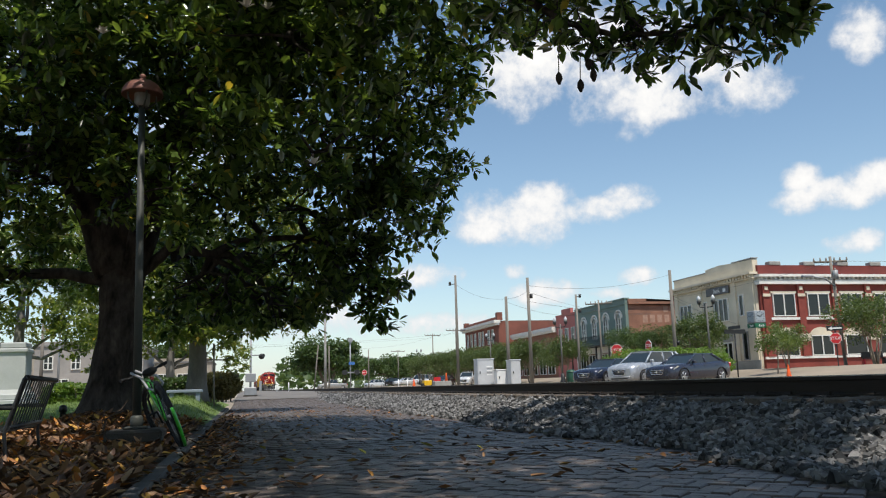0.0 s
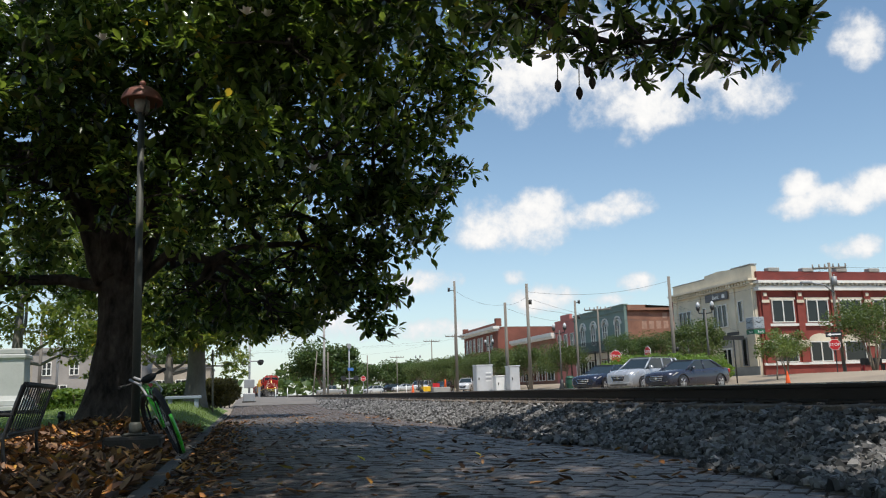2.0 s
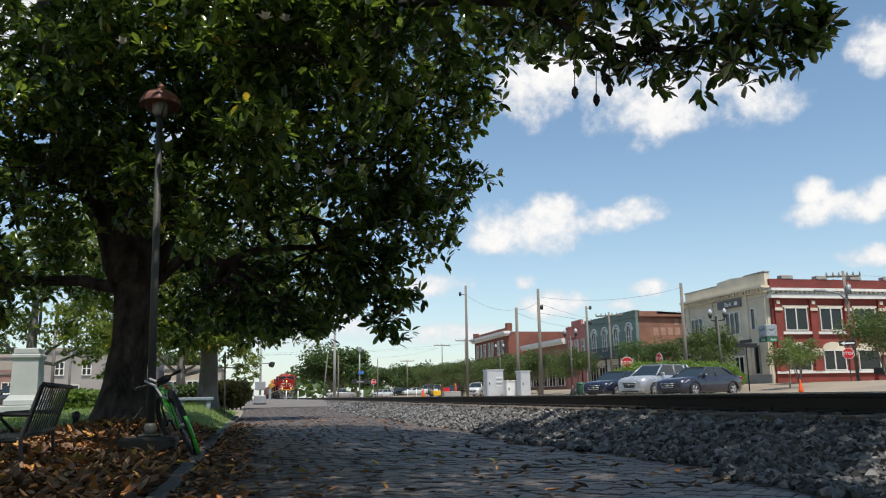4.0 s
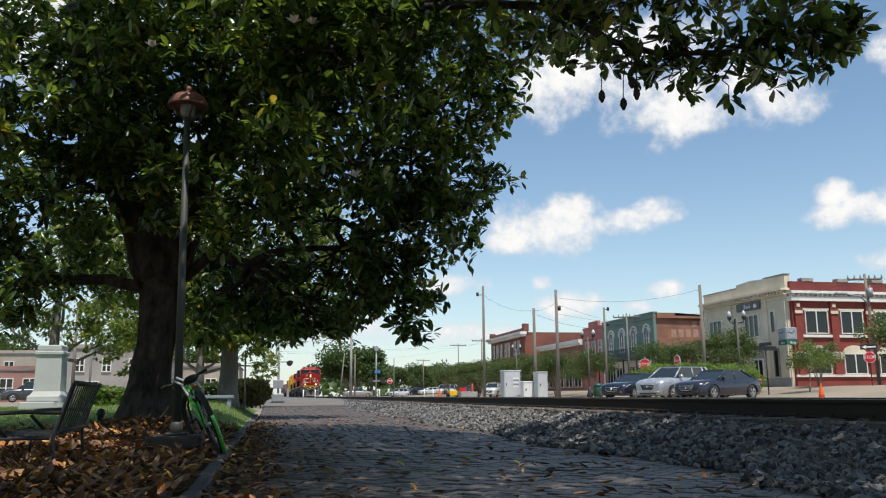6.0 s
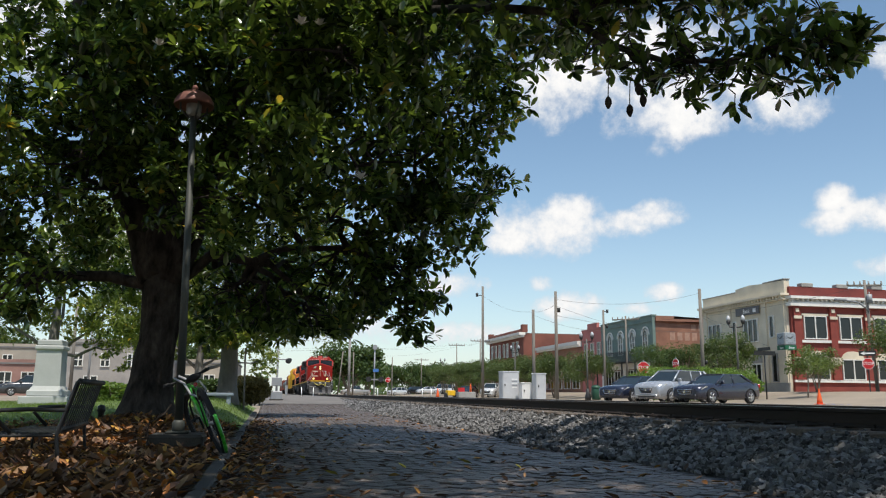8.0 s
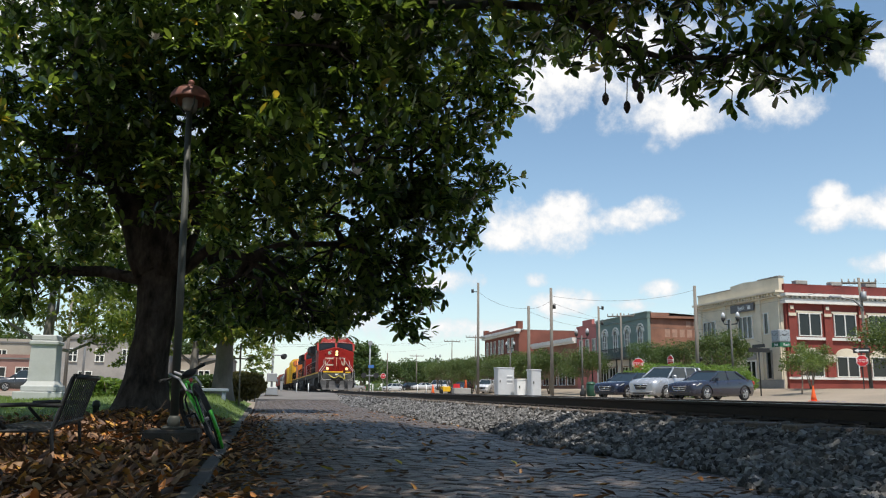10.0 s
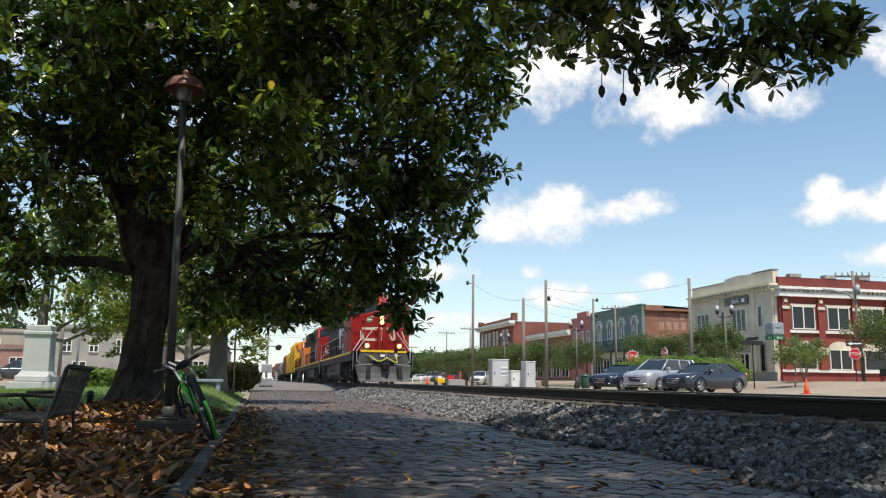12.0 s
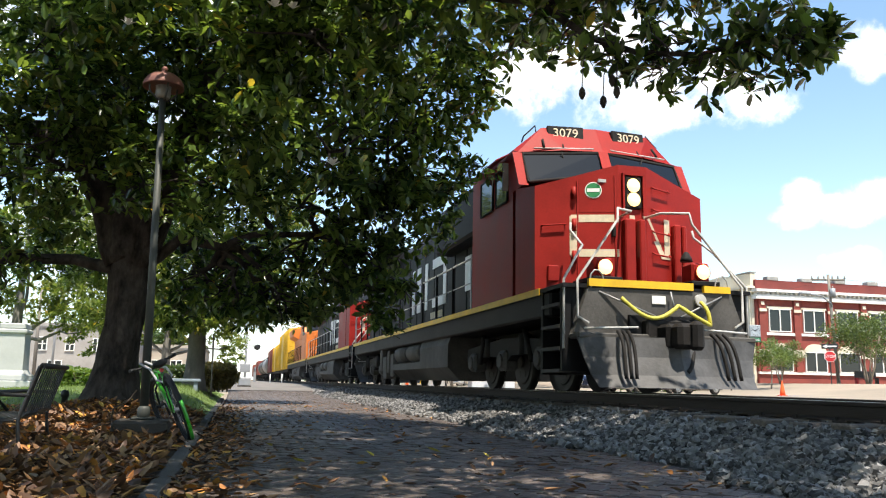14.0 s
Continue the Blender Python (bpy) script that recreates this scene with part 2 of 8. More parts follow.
    def mesh(self, name, material, recalc=True):
        me = bpy.data.meshes.new(name)
        me.from_pydata(self.v, [], self.f)
        if recalc and len(self.f) < 60000:
            bm = bmesh.new()
            bm.from_mesh(me)
            bmesh.ops.recalc_face_normals(bm, faces=bm.faces)
            bm.to_mesh(me)
            bm.free()
        if self.smooth:
            me.polygons.foreach_set("use_smooth", [i in self.smooth for i in range(len(self.f))])
        me.materials.append(material)
        return me


def part(name, geo, material, parent, label="", m=None):
    """One mesh object under a thing or a part."""
    ob = new(name, geo if isinstance(geo, bpy.types.Mesh) else geo.mesh(name, material))
    ob.parent = parent
    if m:
        ob.matrix_local = m
    return tagged(ob, label)


def thing(name, label, category, m=None, group="", kind=""):
    ob = new(name)
    ob.empty_display_size = 0.2
    if m:
        ob.matrix_world = m
    return tagged(ob, label, category, group, kind)


def solid(name, geo, material, label, category, kind="", group=""):
    return tagged(new(name, geo.mesh(name, material)), label, category, group, kind)


def raw(name, verts, faces, material, smooth=False):
    """A large mesh from arrays."""
    me = bpy.data.meshes.new(name)
    verts, faces = np.asarray(verts, np.float32), np.asarray(faces, np.int32)
    me.vertices.add(len(verts))
    me.vertices.foreach_set("co", verts.ravel())
    me.loops.add(faces.size)
    me.loops.foreach_set("vertex_index", faces.ravel())
    me.polygons.add(len(faces))
    me.polygons.foreach_set("loop_start", np.arange(0, faces.size, faces.shape[1], dtype=np.int32))
    me.polygons.foreach_set("loop_total", np.full(len(faces), faces.shape[1], np.int32))
    me.polygons.foreach_set("use_smooth", np.full(len(faces), smooth, bool))
    me.update()
    me.validate()
    me.materials.append(material)
    return me


def spread(shape, faces, places, turns, sizes):
    """Copies of a small shape (n x 3), each turned (m x 3 x 3), sized and placed, as arrays for raw()."""
    v = np.einsum("mij,nj->mni", turns, shape) * np.asarray(sizes).reshape(-1, 1, 1 if np.ndim(sizes) == 1 else 3) + np.asarray(places)[:, None, :]
    f = np.asarray(faces)[None] + (np.arange(len(places)) * len(shape))[:, None, None]
    return v.reshape(-1, 3), f.reshape(-1, np.shape(faces)[1])


def random_turns(rng, n, tilt=math.pi):
    """n turns: any heading, leaning up to tilt."""
    a, b, c = rng.uniform(0, 2 * math.pi, n), rng.uniform(0, tilt, n), rng.uniform(0, 2 * math.pi, n)
    def rot(axis, t):
        o, z, co, si = np.ones(n), np.zeros(n), np.cos(t), np.sin(t)
        rows = {"z": (co, -si, z, si, co, z, z, z, o), "x": (o, z, z, z, co, -si, z, si, co)}[axis]
        return np.stack(rows, 1).reshape(n, 3, 3)
    return rot("z", a) @ rot("x", b) @ rot("z", c)

# ---- the ground ----
RAIL_Z, TRACK_X, GAUGE = 0.584, 5.825, 1.435
KERB_X, BALLAST_X = -0.56, 3.52


def step(a, b, x):
    """0 at a, 1 at b, smooth between."""
    t = min(1.0, max(0.0, (x - a) / (b - a)))
    return t * t * (3 - 2 * t)


def ground_z(x, y):
    """Height of the ground: the walk is 0, the lawn rises away from it, the street beyond the track climbs to the shops."""
    far = 0.42 * step(34, 62, y)
    if x < KERB_X:
        rise = 0.46 * step(12, 23, y) * step(-0.56, -1.5, -abs(x)) * (1 - 0.4 * step(3.5, 6.5, -x)) * (1 - step(32, 44, y))
        mound = 0.30 * math.exp(-((x + 1.95) ** 2 / 0.9 + (y - 13.0) ** 2 / 4.5))
        return max(far * 0.7, rise) + mound
    right = 0.34 * step(3.4, 8.6, x)
    climb = 0.72 * step(25, 36, x) * (1 - step(140, 260, y))
    return max(far * (1 - step(6, 9, x)), right) + climb


def axis_steps(near, far):
    out, x = [], near[0]
    while x <= near[1]:
        out.append(x)
        x += near[2]
    lo, hi, g = near[0], near[1], near[2]
    while hi < far:
        g *= 1.35
        hi += g
        lo -= g
        out = [lo] + out + [hi]
    return out


gx, gy = axis_steps((-12, 40, 0.5), 2500), axis_steps((-6, 66, 0.75), 2500)
verts = [(x, y, ground_z(x, y) - (0.03 if KERB_X - 0.3 < x < 9 and y < 46 else 0.0)) for y in gy for x in gx]
faces = [(j * len(gx) + i, j * len(gx) + i + 1, (j + 1) * len(gx) + i + 1, (j + 1) * len(gx) + i) for j in range(len(gy) - 1) for i in range(len(gx) - 1)]
tan_paving = mat("worn concrete and dirt", (0.265, 0.215, 0.16), 0.9, vary=0.22, scale=0.15, fine=6, bump=0.15, stain=(0.20, 0.165, 0.125))
ground = tagged(new("ground", raw("ground", verts, faces, tan_paving, True)), "pale sunlit concrete and dirt ground beyond the railway track", "ground", kind="structure")

# brick walk in herringbone, one bed and its bricks
brick_mat = mat("dark paving brick", (0.100, 0.082, 0.072), 0.50, vary=0.35, scale=6, fine=60, bump=0.35, piece=0.32, spec=0.35)
brick_rest = mat("dark paving brick joined", (0.100, 0.082, 0.072), 0.50, vary=0.35, scale=6, fine=60, bump=0.35, island=0.32, spec=0.35)
joint_mat = mat("sandy joint", (0.035, 0.03, 0.027), 0.95, vary=0.3, scale=2, fine=80)
WALK_END = 44.0
walk_x0, walk_x1 = KERB_X + 0.02, BALLAST_X + 0.15
g = Geo()
NY = 34
ys = [-6 + (WALK_END + 6) * i / NY for i in range(NY + 1)]
for i in range(NY):
    y0, y1 = ys[i], ys[i + 1]
    z0, z1 = ground_z(1, y0), ground_z(1, y1)
    k = len(g.v)
    g.v += [(walk_x0, y0, z0 - 0.018), (walk_x1, y0, z0 - 0.018), (walk_x1, y1, z1 - 0.018), (walk_x0, y1, z1 - 0.018)]
    g.f.append((k, k + 1, k + 2, k + 3))
pavement = solid("pavement", g, joint_mat, "dark herringbone brick walk with scattered fallen leaves", "pavement", kind="structure")
BRICK_L, BRICK_W = 0.205, 0.1025
brick_rng = np.random.default_rng(5)


def brick_shape(l, w, c=0.007):
    a, b = l / 2 - 0.0035, w / 2 - 0.0035
    v = [(-a, -b, -0.03), (a, -b, -0.03), (a, b, -0.03), (-a, b, -0.03), (-a, -b, -c), (a, -b, -c), (a, b, -c), (-a, b, -c),
         (-a + c, -b + c, 0), (a - c, -b + c, 0), (a - c, b - c, 0), (-a + c, b - c, 0)]
    f = [(8, 9, 10, 11)]
    for i in range(4):
        j = (i + 1) % 4
        f += [(i, j, 4 + j, 4 + i), (4 + i, 4 + j, 8 + j, 8 + i)]
    return v, f


bv, bf = brick_shape(BRICK_L, BRICK_W)
brick_places = []
W = BRICK_W
for r in range(-60, 520):
    for s in range(-260, 120):
        for cx, cy, turn in ((1.0, 0.5, 0), (0.5, 2.0, 1)):
            # herringbone lattice: steps (1, 1) and (2, -2) widths, turned by 45 degrees to the walk
            u, v = (r + 2 * s + cx) * W, (r - 2 * s + cy) * W
            x, y = (u - v) * 0.7071 + 1.3, (u + v) * 0.7071
            if walk_x0 + 0.06 < x < walk_x1 and 3.6 < y < WALK_END:
                brick_places.append((x, y, 45 + 90 * turn))
brick_places.sort(key=lambda p: p[1])
brick_mesh = bpy.data.meshes.new("brick")
brick_mesh.from_pydata(bv, [], bf)
brick_mesh.materials.append(brick_mat)
near_bricks = [p for p in brick_places if p[1] > 4.7 and p[0] > -0.4][:300]
near_set = set(near_bricks)
rest = [p for p in brick_places if p not in near_set]


def brick_z(x, y):
    return ground_z(1, y) + 0.006 * noise.noise((x * 0.7, y * 0.7, 3.1))


turns = np.array([[[math.cos(radians(a)), -math.sin(radians(a)), 0], [math.sin(radians(a)), math.cos(radians(a)), 0], [0, 0, 1]] for _, _, a in rest])
lean = brick_rng.normal(0, 0.009, (len(rest), 2))
turns[:, 2, 0], turns[:, 2, 1] = lean[:, 0], lean[:, 1]
places = np.array([(x, y, brick_z(x, y)) for x, y, _ in rest]) + np.stack([np.zeros(len(rest)), np.zeros(len(rest)), brick_rng.normal(0, 0.0035, len(rest))], 1)
v, f = spread(np.array(bv), bf, places, turns, np.ones(len(rest)))
walk_rest = tagged(new("paving_bricks", raw("paving_bricks", v, f, brick_rest)), "dark worn herringbone paving bricks", kind="stuff")
walk_rest.parent = pavement


def lay_near_bricks():
    for x, y, a in near_bricks:
        ob = new("brick", brick_mesh)
        ob.parent = pavement
        dx, dy, dz = brick_rng.normal(0, 0.5), brick_rng.normal(0, 0.5), brick_rng.normal(0, 0.0035)
        ob.matrix_local = pose(x, y, brick_z(x, y) + dz, dx, dy, a)


# kerb stones along the leaf bed
kerb_mat = mat("grey kerb concrete", (0.085, 0.078, 0.07), 0.9, vary=0.25, scale=5, fine=60, piece=0.15)
kerb = thing("kerb", "worn grey concrete kerb beside the leaf bed", "kerb", kind="structure")
for i in range(22):
    y0 = 3.2 + i * 1.2
    g = Geo().box((KERB_X - 0.12, y0 + 0.006, -0.15), (KERB_X, y0 + 1.194, 0.05 + 0.008 * math.sin(i * 2.3)), bevel=0.015)
    part("kerb_stone", g, kerb_mat, kerb)

# track: bed, ballast stones, sleepers, rails
# bed coloured far darker than its stones, standing for shade in their gaps
bed_mat = mat("ballast bed", (0.035, 0.034, 0.033), 0.95, vary=0.4, scale=8, fine=60, bump=0.6)
TRACK_END = 420.0
SLEEPER_TOP = RAIL_Z - 0.185


def bed_z(x):
    d = abs(x - TRACK_X)
    return SLEEPER_TOP - 0.075 - max(0.0, d - 1.25) * 0.332


section = [TRACK_X + d for d in (-2.65, -2.2, -1.8, -1.35, 0, 1.35, 1.8, 2.2, 2.65)]
ys = [-30 + 4 * i for i in range(25)] + [80, 110, 150, 220, 300, TRACK_END]
verts = [(x, y, bed_z(x) + 0.004) for y in ys for x in section]
n = len(section)
faces = [(j * n + i, j * n + i + 1, (j + 1) * n + i + 1, (j + 1) * n + i) for j in range(len(ys) - 1) for i in range(n - 1)]
track_bed = tagged(new("track_bed", raw("track_bed", verts, faces, bed_mat)), "crushed stone bed under the railway track", "track bed", kind="structure")

stone_rng = np.random.default_rng(11)
cube = np.array([(x, y, z) for z in (-1, 1) for y in (-1, 1) for x in (-1, 1)], float)
cube_f = [(0, 1, 3, 2), (4, 6, 7, 5), (0, 4, 5, 1), (1, 5, 7, 3), (3, 7, 6, 2), (2, 6, 4, 0)]
stone_mat = mat("crushed grey stone", (0.15, 0.147, 0.145), 0.85, vary=0.3, scale=15, fine=120, bump=0.0, island=0.8, spec=0.25)


def stones(name, n, x0, x1, y0, y1, size, power=1.0):
    x = stone_rng.uniform(x0, x1, n)
    y = y0 + (y1 - y0) * stone_rng.uniform(0, 1, n) ** power
    edge = BALLAST_X + 0.14 * np.cos((y - 6.5) * 0.806) + 0.05 * np.sin(y * 4.1 + 1) - 0.24 * (y < 5.7)
    keep = x > edge - np.abs(stone_rng.normal(0, 0.06, n))
    x, y = x[keep], y[keep]
    s = size * stone_rng.uniform(0.6, 1.5, len(x))
    z = np.maximum([bed_z(a) for a in x], 0.0) + s * stone_rng.uniform(0.1, 1.0, len(x))
    out_v, out_f = [], []
    k = 0
    for c in range(6):
        sel = np.arange(len(x)) % 6 == c
        shape = cube * stone_rng.uniform(0.35, 1.0, (8, 3)) * np.array([1.1, 0.85, 0.6])
        v, f = spread(shape, cube_f, np.stack([x, y, z], 1)[sel], random_turns(stone_rng, sel.sum()), s[sel])
        out_v.append(v)
        out_f.append(f + k)
        k += len(v)
    ob = tagged(new(name, raw(name, np.concatenate(out_v), np.concatenate(out_f), stone_mat)), "loose crushed grey stone ballast along the rails", "ballast", kind="stuff")
    return ob


stones("ballast_stones", 60000, 3.2, 5.6, 3.5, 30.0, 0.031, 1.5)
stones("far_ballast_stones", 14000, 3.0, 5.6, 28.0, 90.0, 0.04, 1.2)
stones("far_side_ballast_stones", 5000, 5.7, 8.2, 3.5, 40.0, 0.03, 1.2)

sleeper_mat = mat("weathered timber", (0.13, 0.105, 0.085), 0.9, vary=0.35, scale=2, fine=30, bump=0.5, stretch=(1, 12, 12), piece=0.25)
track = thing("railway_track", "straight railway track on dark timber sleepers in grey ballast", "track", kind="structure")
sleeper_mesh = Geo().box((-1.3, -0.115, -0.18), (1.3, 0.115, 0.0), bevel=0.012).mesh("sleeper", sleeper_mat)
tie_rng = random.Random(3)
for i in range(150):
    part("sleeper", sleeper_mesh, None, track, m=pose(TRACK_X + tie_rng.uniform(-0.04, 0.04), -6 + i * 0.53, SLEEPER_TOP + tie_rng.uniform(-0.012, 0.012), 0, 0, tie_rng.uniform(-1.2, 1.2)))
rail_mat = mat("rusty rail steel", (0.035, 0.025, 0.02), 0.8, 0.1, vary=0.35, scale=4, fine=50, bump=0.2, stretch=(1, 0.15, 1))
shine_mat = mat("polished rail head", (0.55, 0.54, 0.53), 0.28, 1.0, vary=0.12, scale=3, fine=90, bump=0.03, stretch=(1, 0.1, 1))
H = 0.17
profile = [(-0.07, 0), (0.07, 0), (0.07, 0.012), (0.012, 0.03), (0.009, 0.125), (0.036, 0.135), (0.037, 0.160), (0.030, H - 0.003), (-0.030, H - 0.003), (-0.037, 0.160), (-0.036, 0.135), (-0.009, 0.125), (-0.012, 0.03), (-0.07, 0.012)]
for side in (-1, 1):
    x = TRACK_X + side * (GAUGE / 2 + 0.036)
    g = Geo().prism([(x + a, RAIL_Z - H + b) for a, b in profile], -30, TRACK_END, "y")
    rail = part("rail", g, rail_mat, track, "rusty steel rail with a polished head")
    part("rail_head", Geo().box((x - 0.027, -30, RAIL_Z - 0.004), (x + 0.027, TRACK_END, RAIL_Z)), shine_mat, rail, "polished running surface")
    tie_plate = Geo().box((-0.10, -0.09, -0.002), (0.10, 0.09, 0.018), bevel=0.005)
    tie_plate.cyl((-0.085, 0.05, 0.01), (-0.085, 0.05, 0.05), 0.012, seg=6).cyl((0.085, -0.05, 0.01), (0.085, -0.05, 0.05), 0.012, seg=6)
    tie_plate = tie_plate.mesh("tie_plate", rail_mat)
    for i in range(14, 90):
        part("tie_plate", tie_plate, None, track, m=pose(x, -6 + i * 0.53, SLEEPER_TOP))

# ---- the magnolia ----
bark = mat("magnolia bark", (0.046, 0.039, 0.033), 0.95, vary=0.7, scale=6, fine=22, bump=1.0, stretch=(1, 1, 0.5), spec=0.15, stain=(0.010, 0.008, 0.007))
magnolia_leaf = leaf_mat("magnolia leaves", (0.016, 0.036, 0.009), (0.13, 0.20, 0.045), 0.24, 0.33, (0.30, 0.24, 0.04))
magnolia_leaf.node_tree.nodes["Principled BSDF"].inputs["Specular IOR Level"].default_value = 0.75
TREE = Vector((-1.95, 13.0, 0.25))
tree_rng = np.random.default_rng(21)
magnolia = thing("magnolia_tree", "large old magnolia with a dark spreading crown over the walk", "tree")
# lobes of the crown: centre and radii
LOBES = [
    # right rim, from the top down
    (2.7, 10.3, 6.0, 1.6, 1.8, 1.15), (2.5, 11.6, 4.95, 0.95, 1.3, 0.75), (2.1, 12.0, 4.0, 1.05, 1.4, 0.8), (2.0, 12.2, 3.2, 0.92, 1.3, 0.7), (1.55, 12.4, 2.62, 0.75, 1.1, 0.5),
    # body
    (0.6, 12.0, 5.2, 2.2, 2.4, 1.7), (0.6, 12.3, 3.3, 1.6, 1.8, 0.9), (-0.3, 10.6, 6.0, 2.4, 2.2, 1.6), (-2.0, 12.5, 6.8, 3.0, 3.0, 1.8), (0.5, 9.6, 4.9, 1.3, 1.0, 0.8),
    (-3.9, 13.0, 5.2, 2.2, 2.5, 1.5), (-4.4, 13.6, 3.4, 1.6, 1.8, 0.9), (-4.9, 14.2, 2.2, 0.9, 1.2, 0.5), (-2.8, 11.8, 5.0, 1.6, 1.4, 1.1),
    (0.3, 14.5, 2.6, 1.7, 1.6, 0.8), (-1.0, 15.5, 2.5, 1.3, 1.5, 0.7), (0.0, 13.2, 8.0, 3.4, 3.4, 1.6), (-3.3, 16.0, 4.0, 2.6, 2.0, 1.6),
    # over the walk, towards the camera
    (1.5, 8.3, 5.5, 1.9, 1.6, 0.8), (-1.2, 7.6, 5.3, 1.9, 1.5, 0.8), (2.6, 7.2, 4.95, 1.2, 1.2, 0.45), (0.6, 6.2, 5.2, 2.0, 1.5, 0.6), (1.5, 3.5, 6.4, 3.0, 3.0, 0.8), (-2.5, 4.5, 6.4, 3.0, 3.0, 0.9),
    (3.4, 8.6, 6.9, 1.6, 1.6, 0.7), (4.6, 6.0, 6.6, 2.0, 2.2, 0.6),
    # front of the crown and low skirts
    (0.6, 9.7, 3.7, 1.2, 1.0, 0.8), (-0.7, 11.2, 3.4, 1.3, 1.0, 0.8), (-3.0, 11.6, 3.9, 1.3, 1.1, 0.9), (-3.6, 12.2, 2.1, 0.7, 0.8, 0.5), (0.7, 13.0, 2.3, 1.1, 1.0, 0.5), (-0.6, 13.8, 2.35, 1.0, 1.0, 0.45),
    (-2.3, 12.0, 4.4, 1.2, 0.9, 1.0), (1.95, 12.0, 2.0, 0.5, 0.5, 0.36), (1.45, 12.3, 2.25, 0.6, 0.6, 0.4), (0.5, 13.0, 1.85, 0.7, 0.6, 0.3), (-0.3, 13.2, 1.8, 0.6, 0.6, 0.3), (2.3, 11.8, 3.6, 0.62, 0.8, 0.55), (0.2, 13.4, 1.95, 0.9, 0.8, 0.35), (-0.75, 13.3, 2.0, 0.7, 0.7, 0.35), (-4.2, 12.6, 1.7, 0.8, 0.8, 0.35), (-4.6, 11.5, 4.6, 1.6, 1.6, 1.2), (-5.4, 12.8, 3.0, 1.4, 1.4, 0.8),
    # between the leaders
    (-1.60, 14.30, 5.19, 0.8, 0.7, 0.7), (-1.9, 14.2, 5.4, 0.9, 0.7, 0.7),
    # behind and above the camera, out of view, added to shade walk and ballast
    (0.5, -0.5, 7.2, 3.0, 2.6, 0.9), (4.6, 1.6, 7.4, 2.6, 2.6, 0.8), (-3.6, 0.0, 7.2, 2.8, 2.6, 0.9), (6.4, 4.2, 8.0, 2.0, 2.2, 0.8), (5.6, 3.6, 7.4, 2.2, 2.2, 0.7), (2.2, 5.2, 7.6, 2.4, 2.4, 0.7),
]
LEAF = np.array([(0, 0, 0), (0.19, 0.40, 0.035), (0.18, 0.74, 0.02), (0, 1.0, -0.06), (-0.18, 0.74, 0.02), (-0.19, 0.40, 0.035), (0, 0.5, -0.03)])
LEAF_F = [(0, 1, 6), (1, 2, 6), (2, 3, 6), (3, 4, 6), (4, 5, 6), (5, 0, 6)]


def whorls(rng, centres, leaves, length):
    """Rosettes of leaves at twig ends: places, turns and sizes."""
    n = len(centres) * leaves
    c = np.repeat(centres, leaves, 0)
    axis = rng.normal(0, 1, (len(centres), 3)) + np.array([0, 0, 0.5])
    axis /= np.linalg.norm(axis, axis=1)[:, None]
    a = np.repeat(axis, leaves, 0)
    d = rng.normal(0, 1, (n, 3))
    d -= (d * a).sum(1)[:, None] * a * rng.uniform(0.3, 1.1, n)[:, None]
    d /= np.linalg.norm(d, axis=1)[:, None]
    d += a * rng.uniform(0.0, 0.9, n)[:, None]
    d[:, 2] -= 0.15
    d /= np.linalg.norm(d, axis=1)[:, None]
    up = rng.normal(0, 0.35, (n, 3)) + np.array([0, 0, 1.0])
    side = np.cross(d, up)
    side /= np.linalg.norm(side, axis=1)[:, None]
    up = np.cross(side, d)
    turn = np.stack([side, d, up], 2)
    return c + d * 0.02 - a * rng.uniform(0, 0.08, n)[:, None], turn, length * rng.uniform(0.65, 1.2, n)


def lobe_points(rng, lobe, density, spray=7):
    """Twig ends in sprays over the shell of a lobe, with gaps between the sprays."""
    x, y, z, a, b, c = lobe
    area = 4 * math.pi * ((a * b) ** 1.6 / 3 + (a * c) ** 1.6 / 3 + (b * c) ** 1.6 / 3) ** (1 / 1.6)
    n = max(4, int(area * density / spray))
    d = rng.normal(0, 1, (n, 3))
    d /= np.linalg.norm(d, axis=1)[:, None]
    bumps = np.array([noise.noise((p[0] * 2.2 + x, p[1] * 2.2 + y, p[2] * 2.2 + z)) for p in d])
    r = (1 + 0.28 * bumps) * rng.uniform(0.35, 1.0, n) ** 0.45
    keep = np.array([noise.noise((p[0] * 4 + x * 3, p[1] * 4 + y, p[2] * 4)) for p in d]) > -0.25
    p = np.array([x, y, z]) + d * r[:, None] * np.array([a, b, c])
    p = np.repeat(p[keep], spray, 0)
    return p + rng.normal(0, 1, p.shape) * np.array([0.17, 0.17, 0.11])


def lobe_density(q):
    """Thin over the walk and on the park side, where the sky shows through."""
    if q[2] > 6.3 or q[1] < 5:
        return 25
    if q[2] < 3.5 and q[1] > 11.5 and -1.6 < q[0] < 1.0:
        return 9
    return 15 if q[1] < 8.6 else 12 if q[0] < -2.4 else 19


centres = np.concatenate([lobe_points(tree_rng, q, lobe_density(q)) for q in LOBES])
p, t, s = whorls(tree_rng, centres, 8, 0.178)
v, f = spread(LEAF, LEAF_F, p, t, s)
crown = tagged(new("crown", raw("crown", v, f, magnolia_leaf, True)), "glossy dark green magnolia leaves", kind="stuff")
crown.parent = magnolia

